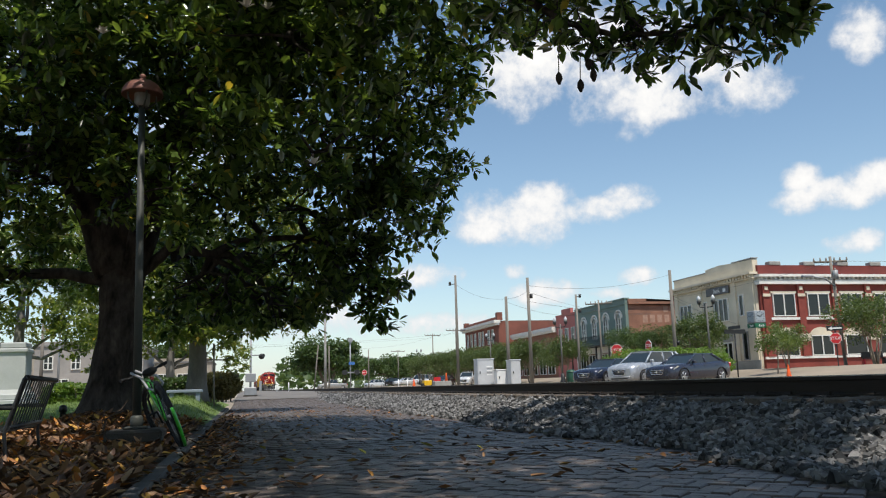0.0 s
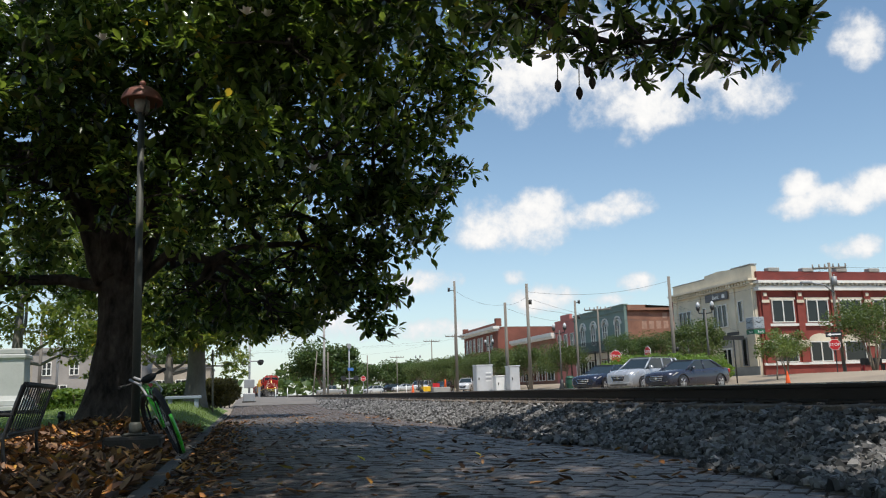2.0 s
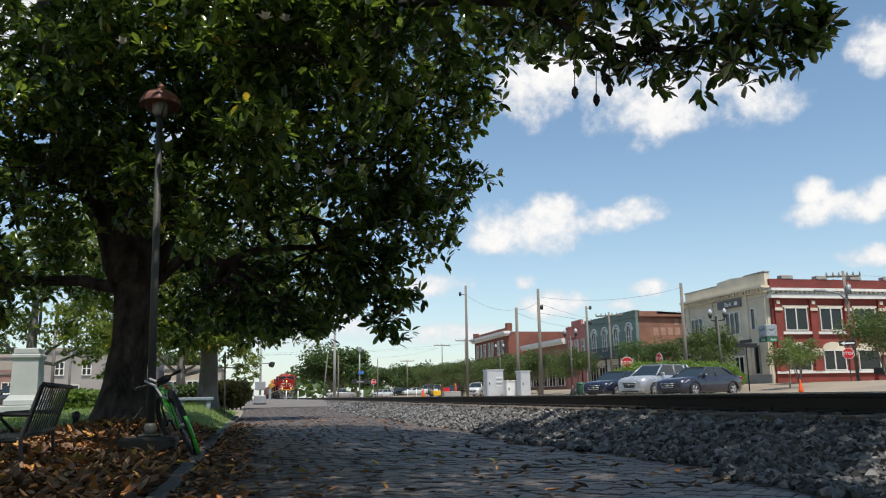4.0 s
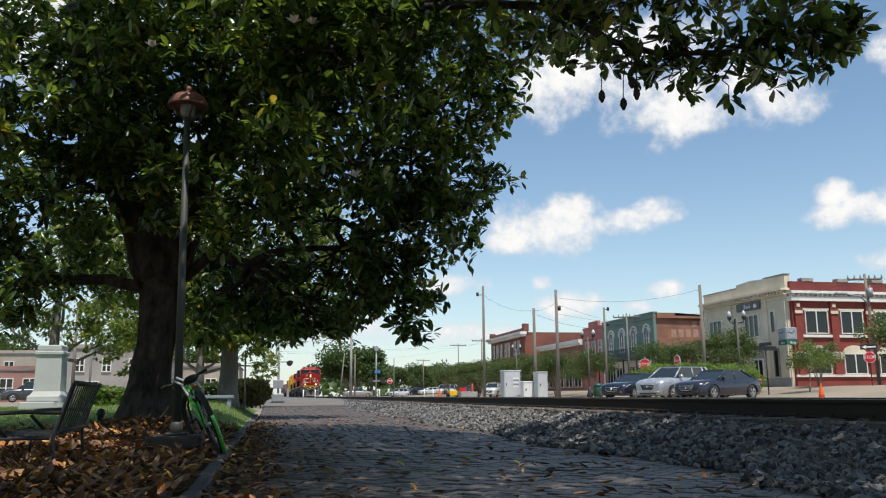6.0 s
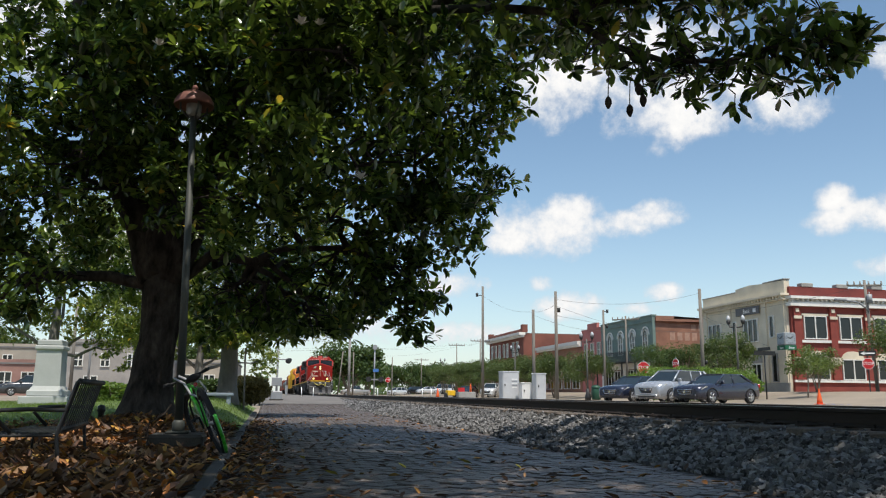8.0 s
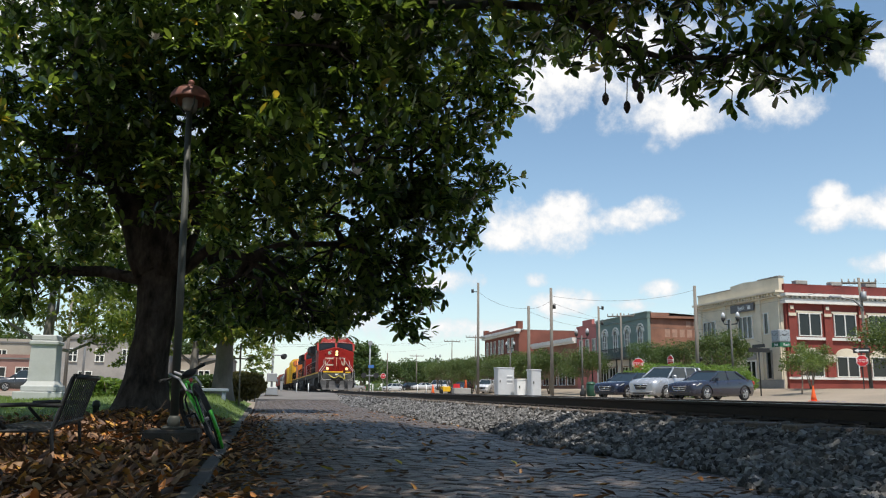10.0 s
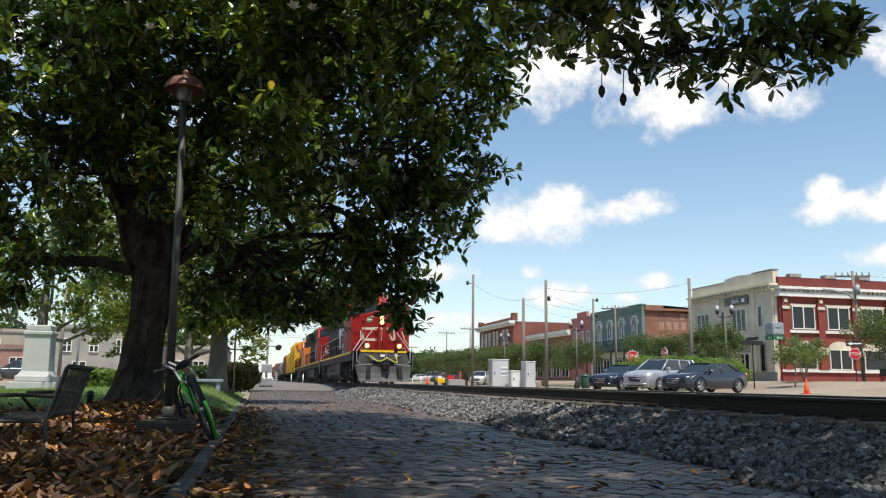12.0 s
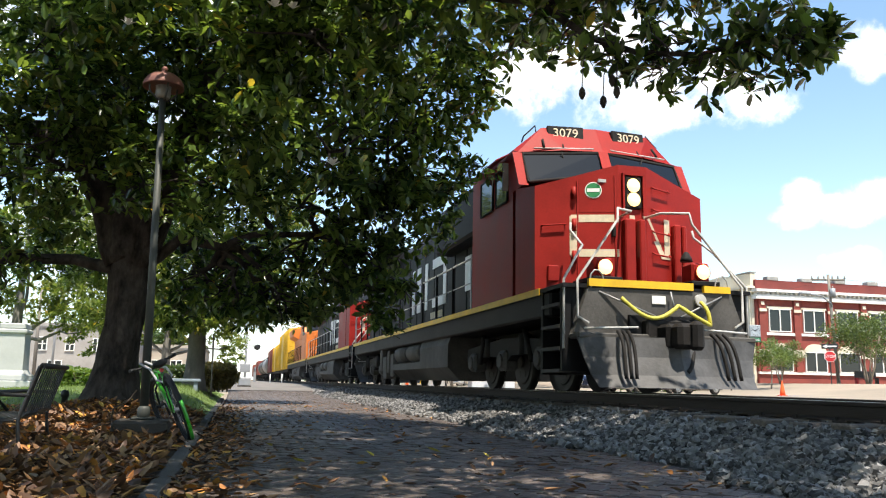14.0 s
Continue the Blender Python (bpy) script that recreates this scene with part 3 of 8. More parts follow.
# trunk with root flare, limbs and boughs
g = Geo()
def wiggle(p, q, n, amount, seed, sag=0.0):
    r = random.Random(seed)
    p, q = Vector(p), Vector(q)
    out = []
    for i in range(n + 1):
        k = i / n
        o = Vector((r.uniform(-1, 1), r.uniform(-1, 1), r.uniform(-1, 1))) * amount * math.sin(math.pi * k)
        out.append(p.lerp(q, k) + o + Vector((0, 0, -sag * math.sin(math.pi * k))))
    return out
trunk_pts = [(-1.95, 13, -0.1), (-1.95, 13, 0.3), (-1.95, 13, 0.55), (-1.93, 13, 0.9), (-1.88, 13, 1.5), (-1.85, 13, 2.2), (-1.86, 13, 2.6), (-1.9, 13, 3.1), (-1.95, 13, 3.9), (-1.95, 13, 5.2)]
trunk_radii = [0.64, 0.45, 0.355, 0.30, 0.275, 0.30, 0.35, 0.30, 0.17, 0.06]
rings, around = 60, 44
for i in range(rings + 1):
    k = i / rings * 9
    j = min(8, int(k))
    c = Vector(trunk_pts[j]).lerp(Vector(trunk_pts[j + 1]), k - j)
    r0 = trunk_radii[j] + (trunk_radii[j + 1] - trunk_radii[j]) * (k - j)
    for n in range(around):
        a = 2 * math.pi * n / around
        root = 0.16 * max(0.0, 1 - c.z / 0.8) * math.cos(a * 5 + 0.6)
        bump = 0.05 * noise.noise((math.cos(a) * 1.6, math.sin(a) * 1.6, c.z * 0.9)) + 0.035 * noise.noise((math.cos(a) * 7, math.sin(a) * 7, c.z * 2.2))
        g.v.append((c.x + (r0 * (1 + root) + bump) * math.cos(a), c.y + (r0 * (1 + root) + bump) * math.sin(a), c.z))
for i in range(rings):
    for n in range(around):
        m = (n + 1) % around
        g.f.append((i * around + n, i * around + m, (i + 1) * around + m, (i + 1) * around + n))
g.smooth = set(range(len(g.f)))
trunk = part("trunk", g, bark, magnolia, "dark rough bark trunk flaring at the roots")
# the leaders into which the trunk forks, as far as their tips
LEADERS = [
    ([(-1.95, 13, 2.3), (-2.25, 13, 3.2), (-2.6, 13, 4.1), (-3.0, 13, 4.9), (-3.35, 13, 5.7), (-3.5, 13, 6.8)], [0.26, 0.25, 0.22, 0.18, 0.13, 0.06]),
    ([(-1.75, 12.95, 2.3), (-1.45, 12.8, 3.1), (-1.25, 12.6, 3.9), (-0.9, 12.3, 4.8), (-0.5, 12.1, 5.8), (-0.2, 12.0, 6.9)], [0.25, 0.22, 0.19, 0.15, 0.11, 0.05]),
    ([(-2.55, 13, 3.9), (-3.0, 12.9, 4.3), (-3.6, 12.8, 4.35), (-4.4, 12.7, 4.7), (-5.0, 12.6, 5.2)], [0.16, 0.14, 0.11, 0.08, 0.05]),
    ([(-2.0, 12.95, 2.2), (-2.6, 12.9, 2.45), (-3.3, 12.8, 2.4), (-4.2, 12.8, 2.7), (-5.0, 12.9, 3.1)], [0.10, 0.085, 0.07, 0.05, 0.03]),
    ([(-1.6, 12.95, 2.35), (-1.1, 12.9, 2.75), (-0.5, 12.8, 2.7), (0.2, 12.6, 3.0), (0.9, 12.5, 2.95), (1.6, 12.4, 3.3)], [0.095, 0.08, 0.065, 0.05, 0.04, 0.025]),
    ([(-1.2, 12.55, 4.0), (-0.5, 11.6, 4.6), (0.4, 10.6, 5.1), (1.2, 9.8, 5.4), (1.9, 8.9, 5.5), (2.2, 8.0, 5.2)], [0.15, 0.13, 0.11, 0.09, 0.07, 0.05]),
]
for pts, radii in LEADERS:
    smooth_pts, smooth_r = [], []
    for i in range(len(pts) - 1):
        for k in range(3):
            q = Vector(pts[i]).lerp(Vector(pts[i + 1]), k / 3)
            smooth_pts.append(q + Vector((noise.noise(q * 1.3), noise.noise(q * 1.3 + Vector((9, 0, 0))), noise.noise(q * 1.3 + Vector((0, 9, 0))))) * 0.14)
            smooth_r.append(radii[i] + (radii[i + 1] - radii[i]) * k / 3)
    part("leader", Geo().tube(smooth_pts + [Vector(pts[-1])], smooth_r + [radii[-1]], 14), bark, magnolia)
forks = [Vector(q) for pts, _ in LEADERS for q in pts[1:]]
for k, lobe in enumerate(LOBES):
    x, y, z = lobe[:3]
    tip = Vector((x, y, z))
    root = min(forks, key=lambda q: (q - tip).length + max(0.0, q.z - z) * 1.5)
    pts = wiggle(root, tip, 6, 0.16, k, -0.12)
    g = Geo().tube(pts, [0.055, 0.05, 0.044, 0.037, 0.03, 0.022, 0.014], 8)
    for j in range(7):
        d = Vector(tree_rng.normal(0, 1, 3)).normalized()
        end = Vector((x + d.x * lobe[3] * 0.85, y + d.y * lobe[4] * 0.85, z + d.z * lobe[5] * 0.85))
        start = pts[3 + j % 4]
        g.tube(wiggle(start, end, 4, 0.12, k * 10 + j), [0.022, 0.018, 0.014, 0.010, 0.006], 5)
    part("limb", g, bark, magnolia)


# the low bough over the walk, with hanging seed pods and a few flowers
BOUGH = [(1.6, 9.2, 5.4), (2.2, 8.2, 5.0), (2.61, 7.4, 4.6), (2.95, 6.9, 4.05), (3.3, 6.5, 3.75), (3.75, 6.2, 3.68), (4.2, 6.0, 3.78), (4.55, 5.9, 3.80), (4.85, 5.8, 3.86)]
bough = Geo().tube(BOUGH, [0.055, 0.05, 0.042, 0.034, 0.027, 0.022, 0.018, 0.013, 0.008], 8)
twig_ends = []
twig_rng = random.Random(8)
for k in range(125):
    i = twig_rng.uniform(2.2, 8)
    a, b = Vector(BOUGH[int(i)]), Vector(BOUGH[min(8, int(i) + 1)])
    p = a.lerp(b, i % 1)
    reach = 0.62 if i < 7 else 0.3
    q = p + Vector((twig_rng.uniform(-0.5, 0.55), twig_rng.uniform(-0.5, 0.5), twig_rng.uniform(-0.62, 0.40))) * reach
    bough.tube(wiggle(p, q, 4, 0.06, k), [0.012, 0.010, 0.008, 0.006, 0.004], 5)
    twig_ends.append(q)
for a, b in (((2.61, 7.4, 4.6), (3.5, 6.9, 4.75)), ((3.0, 7.2, 4.7), (4.2, 6.6, 4.6)), ((3.6, 6.8, 4.7), (4.75, 6.3, 4.5))):
    pts = wiggle(a, b, 5, 0.08, 3)
    bough.tube(pts, [0.03, 0.026, 0.022, 0.018, 0.012, 0.008], 6)
    for q in pts[1:]:
        for _ in range(7):
            e = q + Vector((twig_rng.uniform(-0.4, 0.4), twig_rng.uniform(-0.3, 0.3), twig_rng.uniform(-0.35, 0.4)))
            bough.tube([q, e], [0.008, 0.004], 4)
            twig_ends.append(e)
limb = part("limb", bough, bark, magnolia, "low bough reaching over the walk")
p, t, s = whorls(tree_rng, np.array([tuple(q) for q in twig_ends]), 10, 0.165)
v, f = spread(LEAF, LEAF_F, p, t, s)
leaves = tagged(new("bough_leaves", raw("bough_leaves", v, f, magnolia_leaf, True)), "large dark leaves against the sky", kind="stuff")
leaves.parent = limb
for x, y, z in ((2.84, 6.8, 3.48), (3.01, 6.7, 3.38), (3.1, 6.6, 3.45), (3.08, 6.65, 3.58)):
    part("seed_pod", Geo().tube([(x + 0.06, y, z + 0.45), (x + 0.01, y, z + 0.2), (x, y, z)], 0.005, 4).lathe([(0.01, 0), (0.03, -0.03), (0.034, -0.07), (0.012, -0.12)], (x, y, z), 10), bark, magnolia, "hanging dark seed pod")
petal = mat("white magnolia petals", (0.72, 0.70, 0.62), 0.5, vary=0.08, scale=10)
for x, y, z in ((0.69, 8.55, 2.99), (-0.03, 7.9, 4.42), (0.2, 8.9, 4.9), (-1.6, 9.2, 4.6)):
    g = Geo()
    for k in range(8):
        m = pose(x, y, z, 0, 0, k * 45 + 10) @ pose(0, 0, 0, 35 + 20 * (k % 2), 0, 0)
        g.add([tuple(q * np.array([0.11, 0.10, 0.10])) for q in LEAF], LEAF_F, True, m)
    part("flower", g, petal, magnolia, "white magnolia flower")

# ---- the train ----
def text_mesh(name, words, size, material, depth=0.006, align="CENTER"):
    c = bpy.data.curves.new(name, "FONT")
    c.body, c.size, c.extrude, c.align_x, c.align_y = words, size, depth, align, "CENTER"
    c.resolution_u = 3
    ob = bpy.data.objects.new(name, c)
    me = bpy.data.meshes.new_from_object(ob)
    bpy.data.objects.remove(ob)
    me.materials.clear()
    me.materials.append(material)
    return me


loco_red = mat("locomotive red paint", (0.27, 0.015, 0.011), 0.55, vary=0.2, scale=1.2, fine=30, bump=0.05, spec=0.18)
loco_black = mat("locomotive black paint", (0.010, 0.010, 0.011), 0.6, vary=0.4, scale=1.0, fine=25, bump=0.08, spec=0.16)
loco_orange = mat("locomotive orange paint", (0.62, 0.16, 0.02), 0.5, vary=0.15, scale=1.2, fine=30, bump=0.05)
loco_yellow = mat("safety yellow paint", (0.72, 0.42, 0.01), 0.5, vary=0.18, scale=3, fine=40, bump=0.05)
loco_white = mat("white painted steel", (0.78, 0.77, 0.74), 0.5, vary=0.12, scale=4, fine=40, bump=0.05)
rail_paint = mat("chalky white rail paint", (0.44, 0.43, 0.41), 0.6, vary=0.25, scale=5, fine=40, bump=0.05)
loco_cream = mat("faded cream paint", (0.62, 0.53, 0.38), 0.6, vary=0.16, scale=5, fine=40, bump=0.05)
under_grey = mat("dusty grey steel", (0.075, 0.071, 0.066), 0.75, vary=0.4, scale=1.5, fine=25, bump=0.15, spec=0.2)
plow_grey = mat("scuffed plough steel", (0.066, 0.065, 0.066), 0.65, vary=0.35, scale=2.2, fine=18, bump=0.15, stain=(0.03, 0.029, 0.028))
truck_black = mat("oily black steel", (0.018, 0.016, 0.015), 0.7, vary=0.45, scale=3, fine=30, bump=0.2, spec=0.15)
wheel_steel = mat("wheel steel", (0.035, 0.030, 0.027), 0.65, 0.3, vary=0.3, scale=4, fine=40)
window_glass = glass("cab window glass", (0.03, 0.04, 0.05), 0.05)
lamp_glow = glow("lit headlight", (1.0, 0.70, 0.27), 1.4)
hose_yellow = mat("yellow rubber hose", (0.55, 0.47, 0.06), 0.6, vary=0.2, scale=8, fine=50)
chain_steel = mat("dull steel", (0.3, 0.3, 0.3), 0.5, 0.6, vary=0.25, scale=8, fine=60)
LOCO_LENGTH = 22.3


def slab(pts, back):
    """A flat panel through four or more points, with thickness along back."""
    n = len(pts)
    b = [Vector(p) + Vector(back) for p in pts]
    return Geo().add(list(pts) + b, [tuple(range(n)), tuple(reversed(range(n, 2 * n)))] + [(i, n + i, n + (i + 1) % n, (i + 1) % n) for i in range(n)])


def wheelset(parent, y):
    ax = new("wheelset", Geo().cyl((-0.75, 0, 0), (0.75, 0, 0), 0.09, seg=10).mesh("axle", truck_black))
    ax.parent = parent
    ax.matrix_local = pose(0, y, 0.52)
    for s in (-1, 1):
        g = Geo().cyl((s * 0.665, 0, 0), (s * 0.685, 0, 0), 0.545, seg=32).cyl((s * 0.685, 0, 0), (s * 0.81, 0, 0), 0.52, seg=32)
        g.cyl((s * 0.81, 0, 0), (s * 0.83, 0, 0), 0.42, 0.40, seg=32).cyl((s * 0.83, 0, 0), (s * 0.88, 0, 0), 0.12, seg=12)
        for k in range(6):
            a = k * math.pi / 3
            g.cyl((s * 0.82, 0.27 * math.cos(a), 0.27 * math.sin(a)), (s * 0.838, 0.27 * math.cos(a), 0.27 * math.sin(a)), 0.06, seg=8)
        part("wheel", g, wheel_steel, ax)
    return ax


def make_locomotive(cab_paint, hood_paint, label, number=None, stripe=True, letters=True):
    """Wide-nosed freight locomotive; its front faces -y, the origin is on the rail top below the ditch lamps."""
    loco = thing("locomotive", label, "locomotive", group="train")
    sill = part("underframe", Geo().box((-1.50, 0.2, 1.12), (1.50, 21.3, 1.50), bevel=0.03).box((-0.55, -0.5, 0.75), (0.55, 21.8, 1.12)), loco_black, loco)
    part("walkway", Geo().box((-1.53, -0.40, 1.50), (1.53, 21.6, 1.56)), loco_black, loco)
    for s in (-1, 1):
        part("sill_stripe", Geo().box((s * 1.535 - 0.012, 0.55, 1.47), (s * 1.535 + 0.012, 21.4, 1.575)), loco_yellow, loco, "yellow painted sill edge")
    # nose: three faces in plan, and a top that falls to the corners
    def nose_y(x):
        return 0.40 + max(0.0, abs(x) - 0.25) * 0.36
    xs = [-1.5, -0.9, -0.25, 0.25, 0.9, 1.5]
    top = [3.28, 3.44, 3.62, 3.62, 3.44, 3.28]
    g = Geo()
    for i in range(5):
        a, b = xs[i], xs[i + 1]
        g.add([(a, nose_y(a), 1.56), (b, nose_y(b), 1.56), (b, nose_y(b), top[i + 1]), (a, nose_y(a), top[i])], [(0, 1, 2, 3)])
        g.add([(a, nose_y(a), top[i]), (b, nose_y(b), top[i + 1]), (b, 1.6, top[i + 1] + 0.12), (a, 1.6, top[i] + 0.12)], [(0, 1, 2, 3)])
    for s in (-1, 1):
        g.add([(s * 1.5, nose_y(1.5), 1.56), (s * 1.53, 1.7, 1.56), (s * 1.53, 1.7, 3.42), (s * 1.5, nose_y(1.5), 3.28)], [(0, 1, 2, 3)])
    part("nose", g, cab_paint, loco)
    # cab: body with sloping brow, roof and windows
    lower = [(-1.53, 1.56), (1.53, 1.56), (1.53, 4.16), (1.02, 4.60), (0.3, 4.66), (-0.3, 4.66), (-1.02, 4.60), (-1.53, 4.16)]
    cab = part("cab", Geo().prism([(x, z) for x, z in lower], 1.85, 4.35, "y"), cab_paint, loco)
    g = Geo()
    brow_low = [(-1.53, 1.62, 4.06), (-0.72, 1.50, 4.13), (0, 1.46, 4.15), (0.72, 1.50, 4.13), (1.53, 1.62, 4.06)]
    brow_top = [(-1.53, 1.85, 4.16), (-1.02, 1.80, 4.60), (0, 1.78, 4.66), (1.02, 1.80, 4.60), (1.53, 1.85, 4.16)]
    for i in range(4):
        g.add([brow_low[i], brow_low[i + 1], brow_top[i + 1], brow_top[i]], [(0, 1, 2, 3)])
    foot = [(-1.53, 1.28, 3.40), (-0.72, 1.26, 3.56), (0, 1.25, 3.70), (0.72, 1.26, 3.56), (1.53, 1.28, 3.40)]
    for s in (0, 2, 4):
        w = 0.09
        a, b = Vector(foot[s]), Vector(brow_low[s])
        d = Vector((w, 0, 0))
        g.add([a - d, a + d, b + d, b - d], [(0, 1, 2, 3)])
    for s in (-1, 1):
        g.add([(s * 1.53, 1.28, 3.40), (s * 1.53, 1.85, 3.40), (s * 1.53, 1.85, 4.16), (s * 1.53, 1.62, 4.06)], [(0, 1, 2, 3)])
    part("brow", g, cab_paint, loco)
    for s in (-1, 1):
        a = [(s * 1.44, 1.29, 3.46), (s * 0.10, 1.28, 3.68), (s * 0.10, 1.47, 4.12), (s * 1.44, 1.60, 4.03)]
        # base colour near black, in place of a dark reflection in the panes
        pane = part("windscreen", slab(a, (0, 0.03, 0)), glass("darkened windscreen glass", (0.004, 0.005, 0.006), 0.02), loco, "dark cab windscreen")
        edge = Geo().tube(a + [a[0]], 0.028, 6, False)
        part("window_seal", edge, truck_black, pane)
        mid = (Vector(a[2]) + Vector(a[3])) / 2
        part("wiper", Geo().tube([mid + Vector((0, -0.05, 0.02)), mid + Vector((s * -0.1, -0.06, -0.32))], 0.010, 5), truck_black, pane)
        for y0, y1 in ((2.1, 2.75), (2.95, 3.7)):
            sw = part("side_window", Geo().box((s * 1.53 - 0.02, y0, 3.30), (s * 1.53 + 0.02, y1, 3.95)), window_glass, loco, "cab side window")
            part("window_seal", Geo().tube([(s * 1.545, y0, 3.3), (s * 1.545, y1, 3.3), (s * 1.545, y1, 3.95), (s * 1.545, y0, 3.95), (s * 1.545, y0, 3.3)], 0.025, 6, False), truck_black, sw)
        part("sunshade", slab([(s * 1.55, 2.0, 4.12), (s * 1.55, 3.8, 4.12), (s * 1.80, 3.8, 3.98), (s * 1.80, 2.0, 3.98)], (0, 0, 0.02)), cab_paint, loco)
        part("mirror", Geo().box((s * 1.62 - 0.05, 1.98, 3.45), (s * 1.62 + 0.05, 2.02, 3.95)), truck_black, loco)
        # number boards above the windscreens
        board = part("number_board", Geo().box((-0.33, -0.05, -0.145), (0.33, 0.12, 0.145), bevel=0.015), truck_black, loco, "black number board with pale digits", pose(s * 0.60, 1.74, 4.49, -8, 0, s * 6))
        if number:
            part("number", text_mesh("number", number, 0.235, loco_cream), None, board, "pale digits", pose(0, -0.055, 0, 90))
        # lamps
        ditch = part("ditch_light", Geo().box((-0.15, -0.10, -0.15), (0.15, 0.22, 0.15), bevel=0.03).cyl((0, -0.16, 0), (0, -0.10, 0), 0.125, 0.115, 20), cab_paint, loco, "boxed ditch lamp, lit", pose(s * 0.81, -0.12, 1.84))
        part("lens", Geo().lathe([(0.118, 0), (0.10, 0.025), (0.035, 0.045)], seg=16), lamp_glow, ditch, "glowing warm lens", pose(0, -0.155, 0, 90))
        part("lamp_shelf", Geo().box((s * 0.81 - 0.24, -0.35, 1.62), (s * 0.81 + 0.24, 0.4, 1.69), bevel=0.01), loco_black, loco)
        # corner steps and grab rails
        well = part("step_well", Geo().box((s * 1.32 - 0.20, -0.30, 0.30), (s * 1.32 + 0.20, -0.24, 1.50)).box((s * 1.12 - 0.03, -0.30, 0.25), (s * 1.12 + 0.03, 0.50, 1.50)).box((s * 1.32 - 0.20, 0.46, 0.25), (s * 1.32 + 0.20, 0.52, 1.50)), loco_black, loco)
        for k in range(4):
            z = 0.28 + 0.32 * k
            part("step_tread", Geo().box((s * 1.33 - 0.20, -0.24, z), (s * 1.33 + 0.20, 0.46, z + 0.03)).box((s * 1.53 - 0.01, -0.24, z), (s * 1.53 + 0.01, 0.46, z + 0.05)), under_grey, well, "worn step tread")
        rail1 = [(s * 1.50, -0.32, 0.62), (s * 1.50, -0.34, 1.62), (s * 1.10, -0.10, 2.18), (s * 1.08, 0.40, 2.50), (s * 1.06, 0.42, 2.62)]
        rail2 = [(s * 1.18, -0.48, 0.98), (s * 1.34, -0.46, 1.08), (s * 1.34, -0.46, 1.60), (s * 0.62, -0.32, 2.56), (s * 0.60, -0.28, 2.74), (s * 0.25, -0.02, 2.77), (s * 0.22, 0.40, 2.77)]
        part("grab_rail", Geo().tube(rail1, 0.020, 8), rail_paint, loco, "white grab rail")
        part("grab_rail", Geo().tube(rail2, 0.020, 8), rail_paint, loco, "white grab rail")
        part("grab_rail", Geo().tube([(s * 0.50, -0.66, 0.93), (s * 1.30, -0.60, 0.90)], 0.016, 6), rail_paint, loco, "white grab rail")
        loop = [(s * (1.02 + 0.11 * math.cos(a)), -0.42, 1.60 + 0.17 * math.sin(a)) for a in [k * math.pi / 5 for k in range(11)]]
        part("cut_lever", Geo().tube(loop, 0.012, 6, False).tube([(s * 1.0, -0.44, 1.45), (s * 0.2, -0.62, 1.10)], 0.014, 6), chain_steel, loco)
        # side handrails of the hood
        posts = Geo().tube([(s * 1.49, 4.5, 2.62), (s * 1.49, 21.2, 2.62)], 0.02, 6).tube([(s * 1.49, 4.5, 2.12), (s * 1.49, 21.2, 2.12)], 0.012, 6)
        hand = part("handrail", posts, rail_paint if letters else loco_black, loco)
        for k in range(12):
            y = 4.5 + k * 1.515
            part("stanchion", Geo().box((s * 1.49 - 0.025, y - 0.03, 1.56), (s * 1.49 + 0.025, y + 0.03, 2.64)), rail_paint if k in (0, 11) and letters else loco_black, hand)
    # headlight pair, nose door, class lamp, grab irons
    head = part("headlight", Geo().box((-0.15, -0.05, -0.27), (0.15, 0.1, 0.27), bevel=0.03), truck_black, loco, "paired headlight in a black box, lit", pose(0.0, 0.40, 3.17))
    for z in (-0.115, 0.115):
        part("lens", Geo().lathe([(0.115, 0), (0.095, 0.025), (0.035, 0.045)], seg=16), lamp_glow, head, "glowing warm lens", pose(0, -0.05, z, 90))
    for x in (-0.86, -0.30):
        part("door_edge", Geo().box((x - 0.012, nose_y(x) - 0.018, 1.75), (x + 0.012, nose_y(x) + 0.03, 3.45 if x > -0.5 else 3.35)), cab_paint, loco)
    for k in range(4):
        z = 3.30 - k * 0.36
        part("grab_iron", Geo().tube([(0.36, nose_y(0.36), z), (0.36, nose_y(0.36) - 0.07, z - 0.03), (0.72, nose_y(0.72) - 0.07, z - 0.05), (0.72, nose_y(0.72), z)], 0.014, 6), cab_paint, loco)
        if k < 3:
            part("hinge", Geo().cyl((-0.92, nose_y(0.92) - 0.03, 3.05 - k * 0.52), (-0.92, nose_y(0.92) - 0.03, 3.25 - k * 0.52), 0.04, seg=8), cab_paint, loco)
    part("grab_iron", Geo().tube([(-1.4, nose_y(1.4), 2.62), (-1.4, nose_y(1.4) - 0.06, 2.62), (-1.05, nose_y(1.05) - 0.06, 2.64), (-1.05, nose_y(1.05), 2.64)], 0.014, 6), cab_paint, loco)
    for x0, x1 in ((-0.20, -0.02), (0.05, 0.16), (0.78, 0.9), (0.96, 1.04)):
        part("nose_post", Geo().box((x0, nose_y((x0 + x1) / 2) - 0.14, 1.62), (x1, nose_y((x0 + x1) / 2) + 0.02, 2.72), bevel=0.02), cab_paint, loco)
    part("bell", Geo().lathe([(0.10, 0), (0.09, 0.05), (0.05, 0.13), (0.02, 0.16)], (0.86, 0.28, 2.08)), truck_black, loco)
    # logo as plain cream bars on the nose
    def nose_bar(x0, z0, x1, z1, name="emblem_bar"):
        ya, yb = nose_y(x0) - 0.006, nose_y(x1) - 0.006
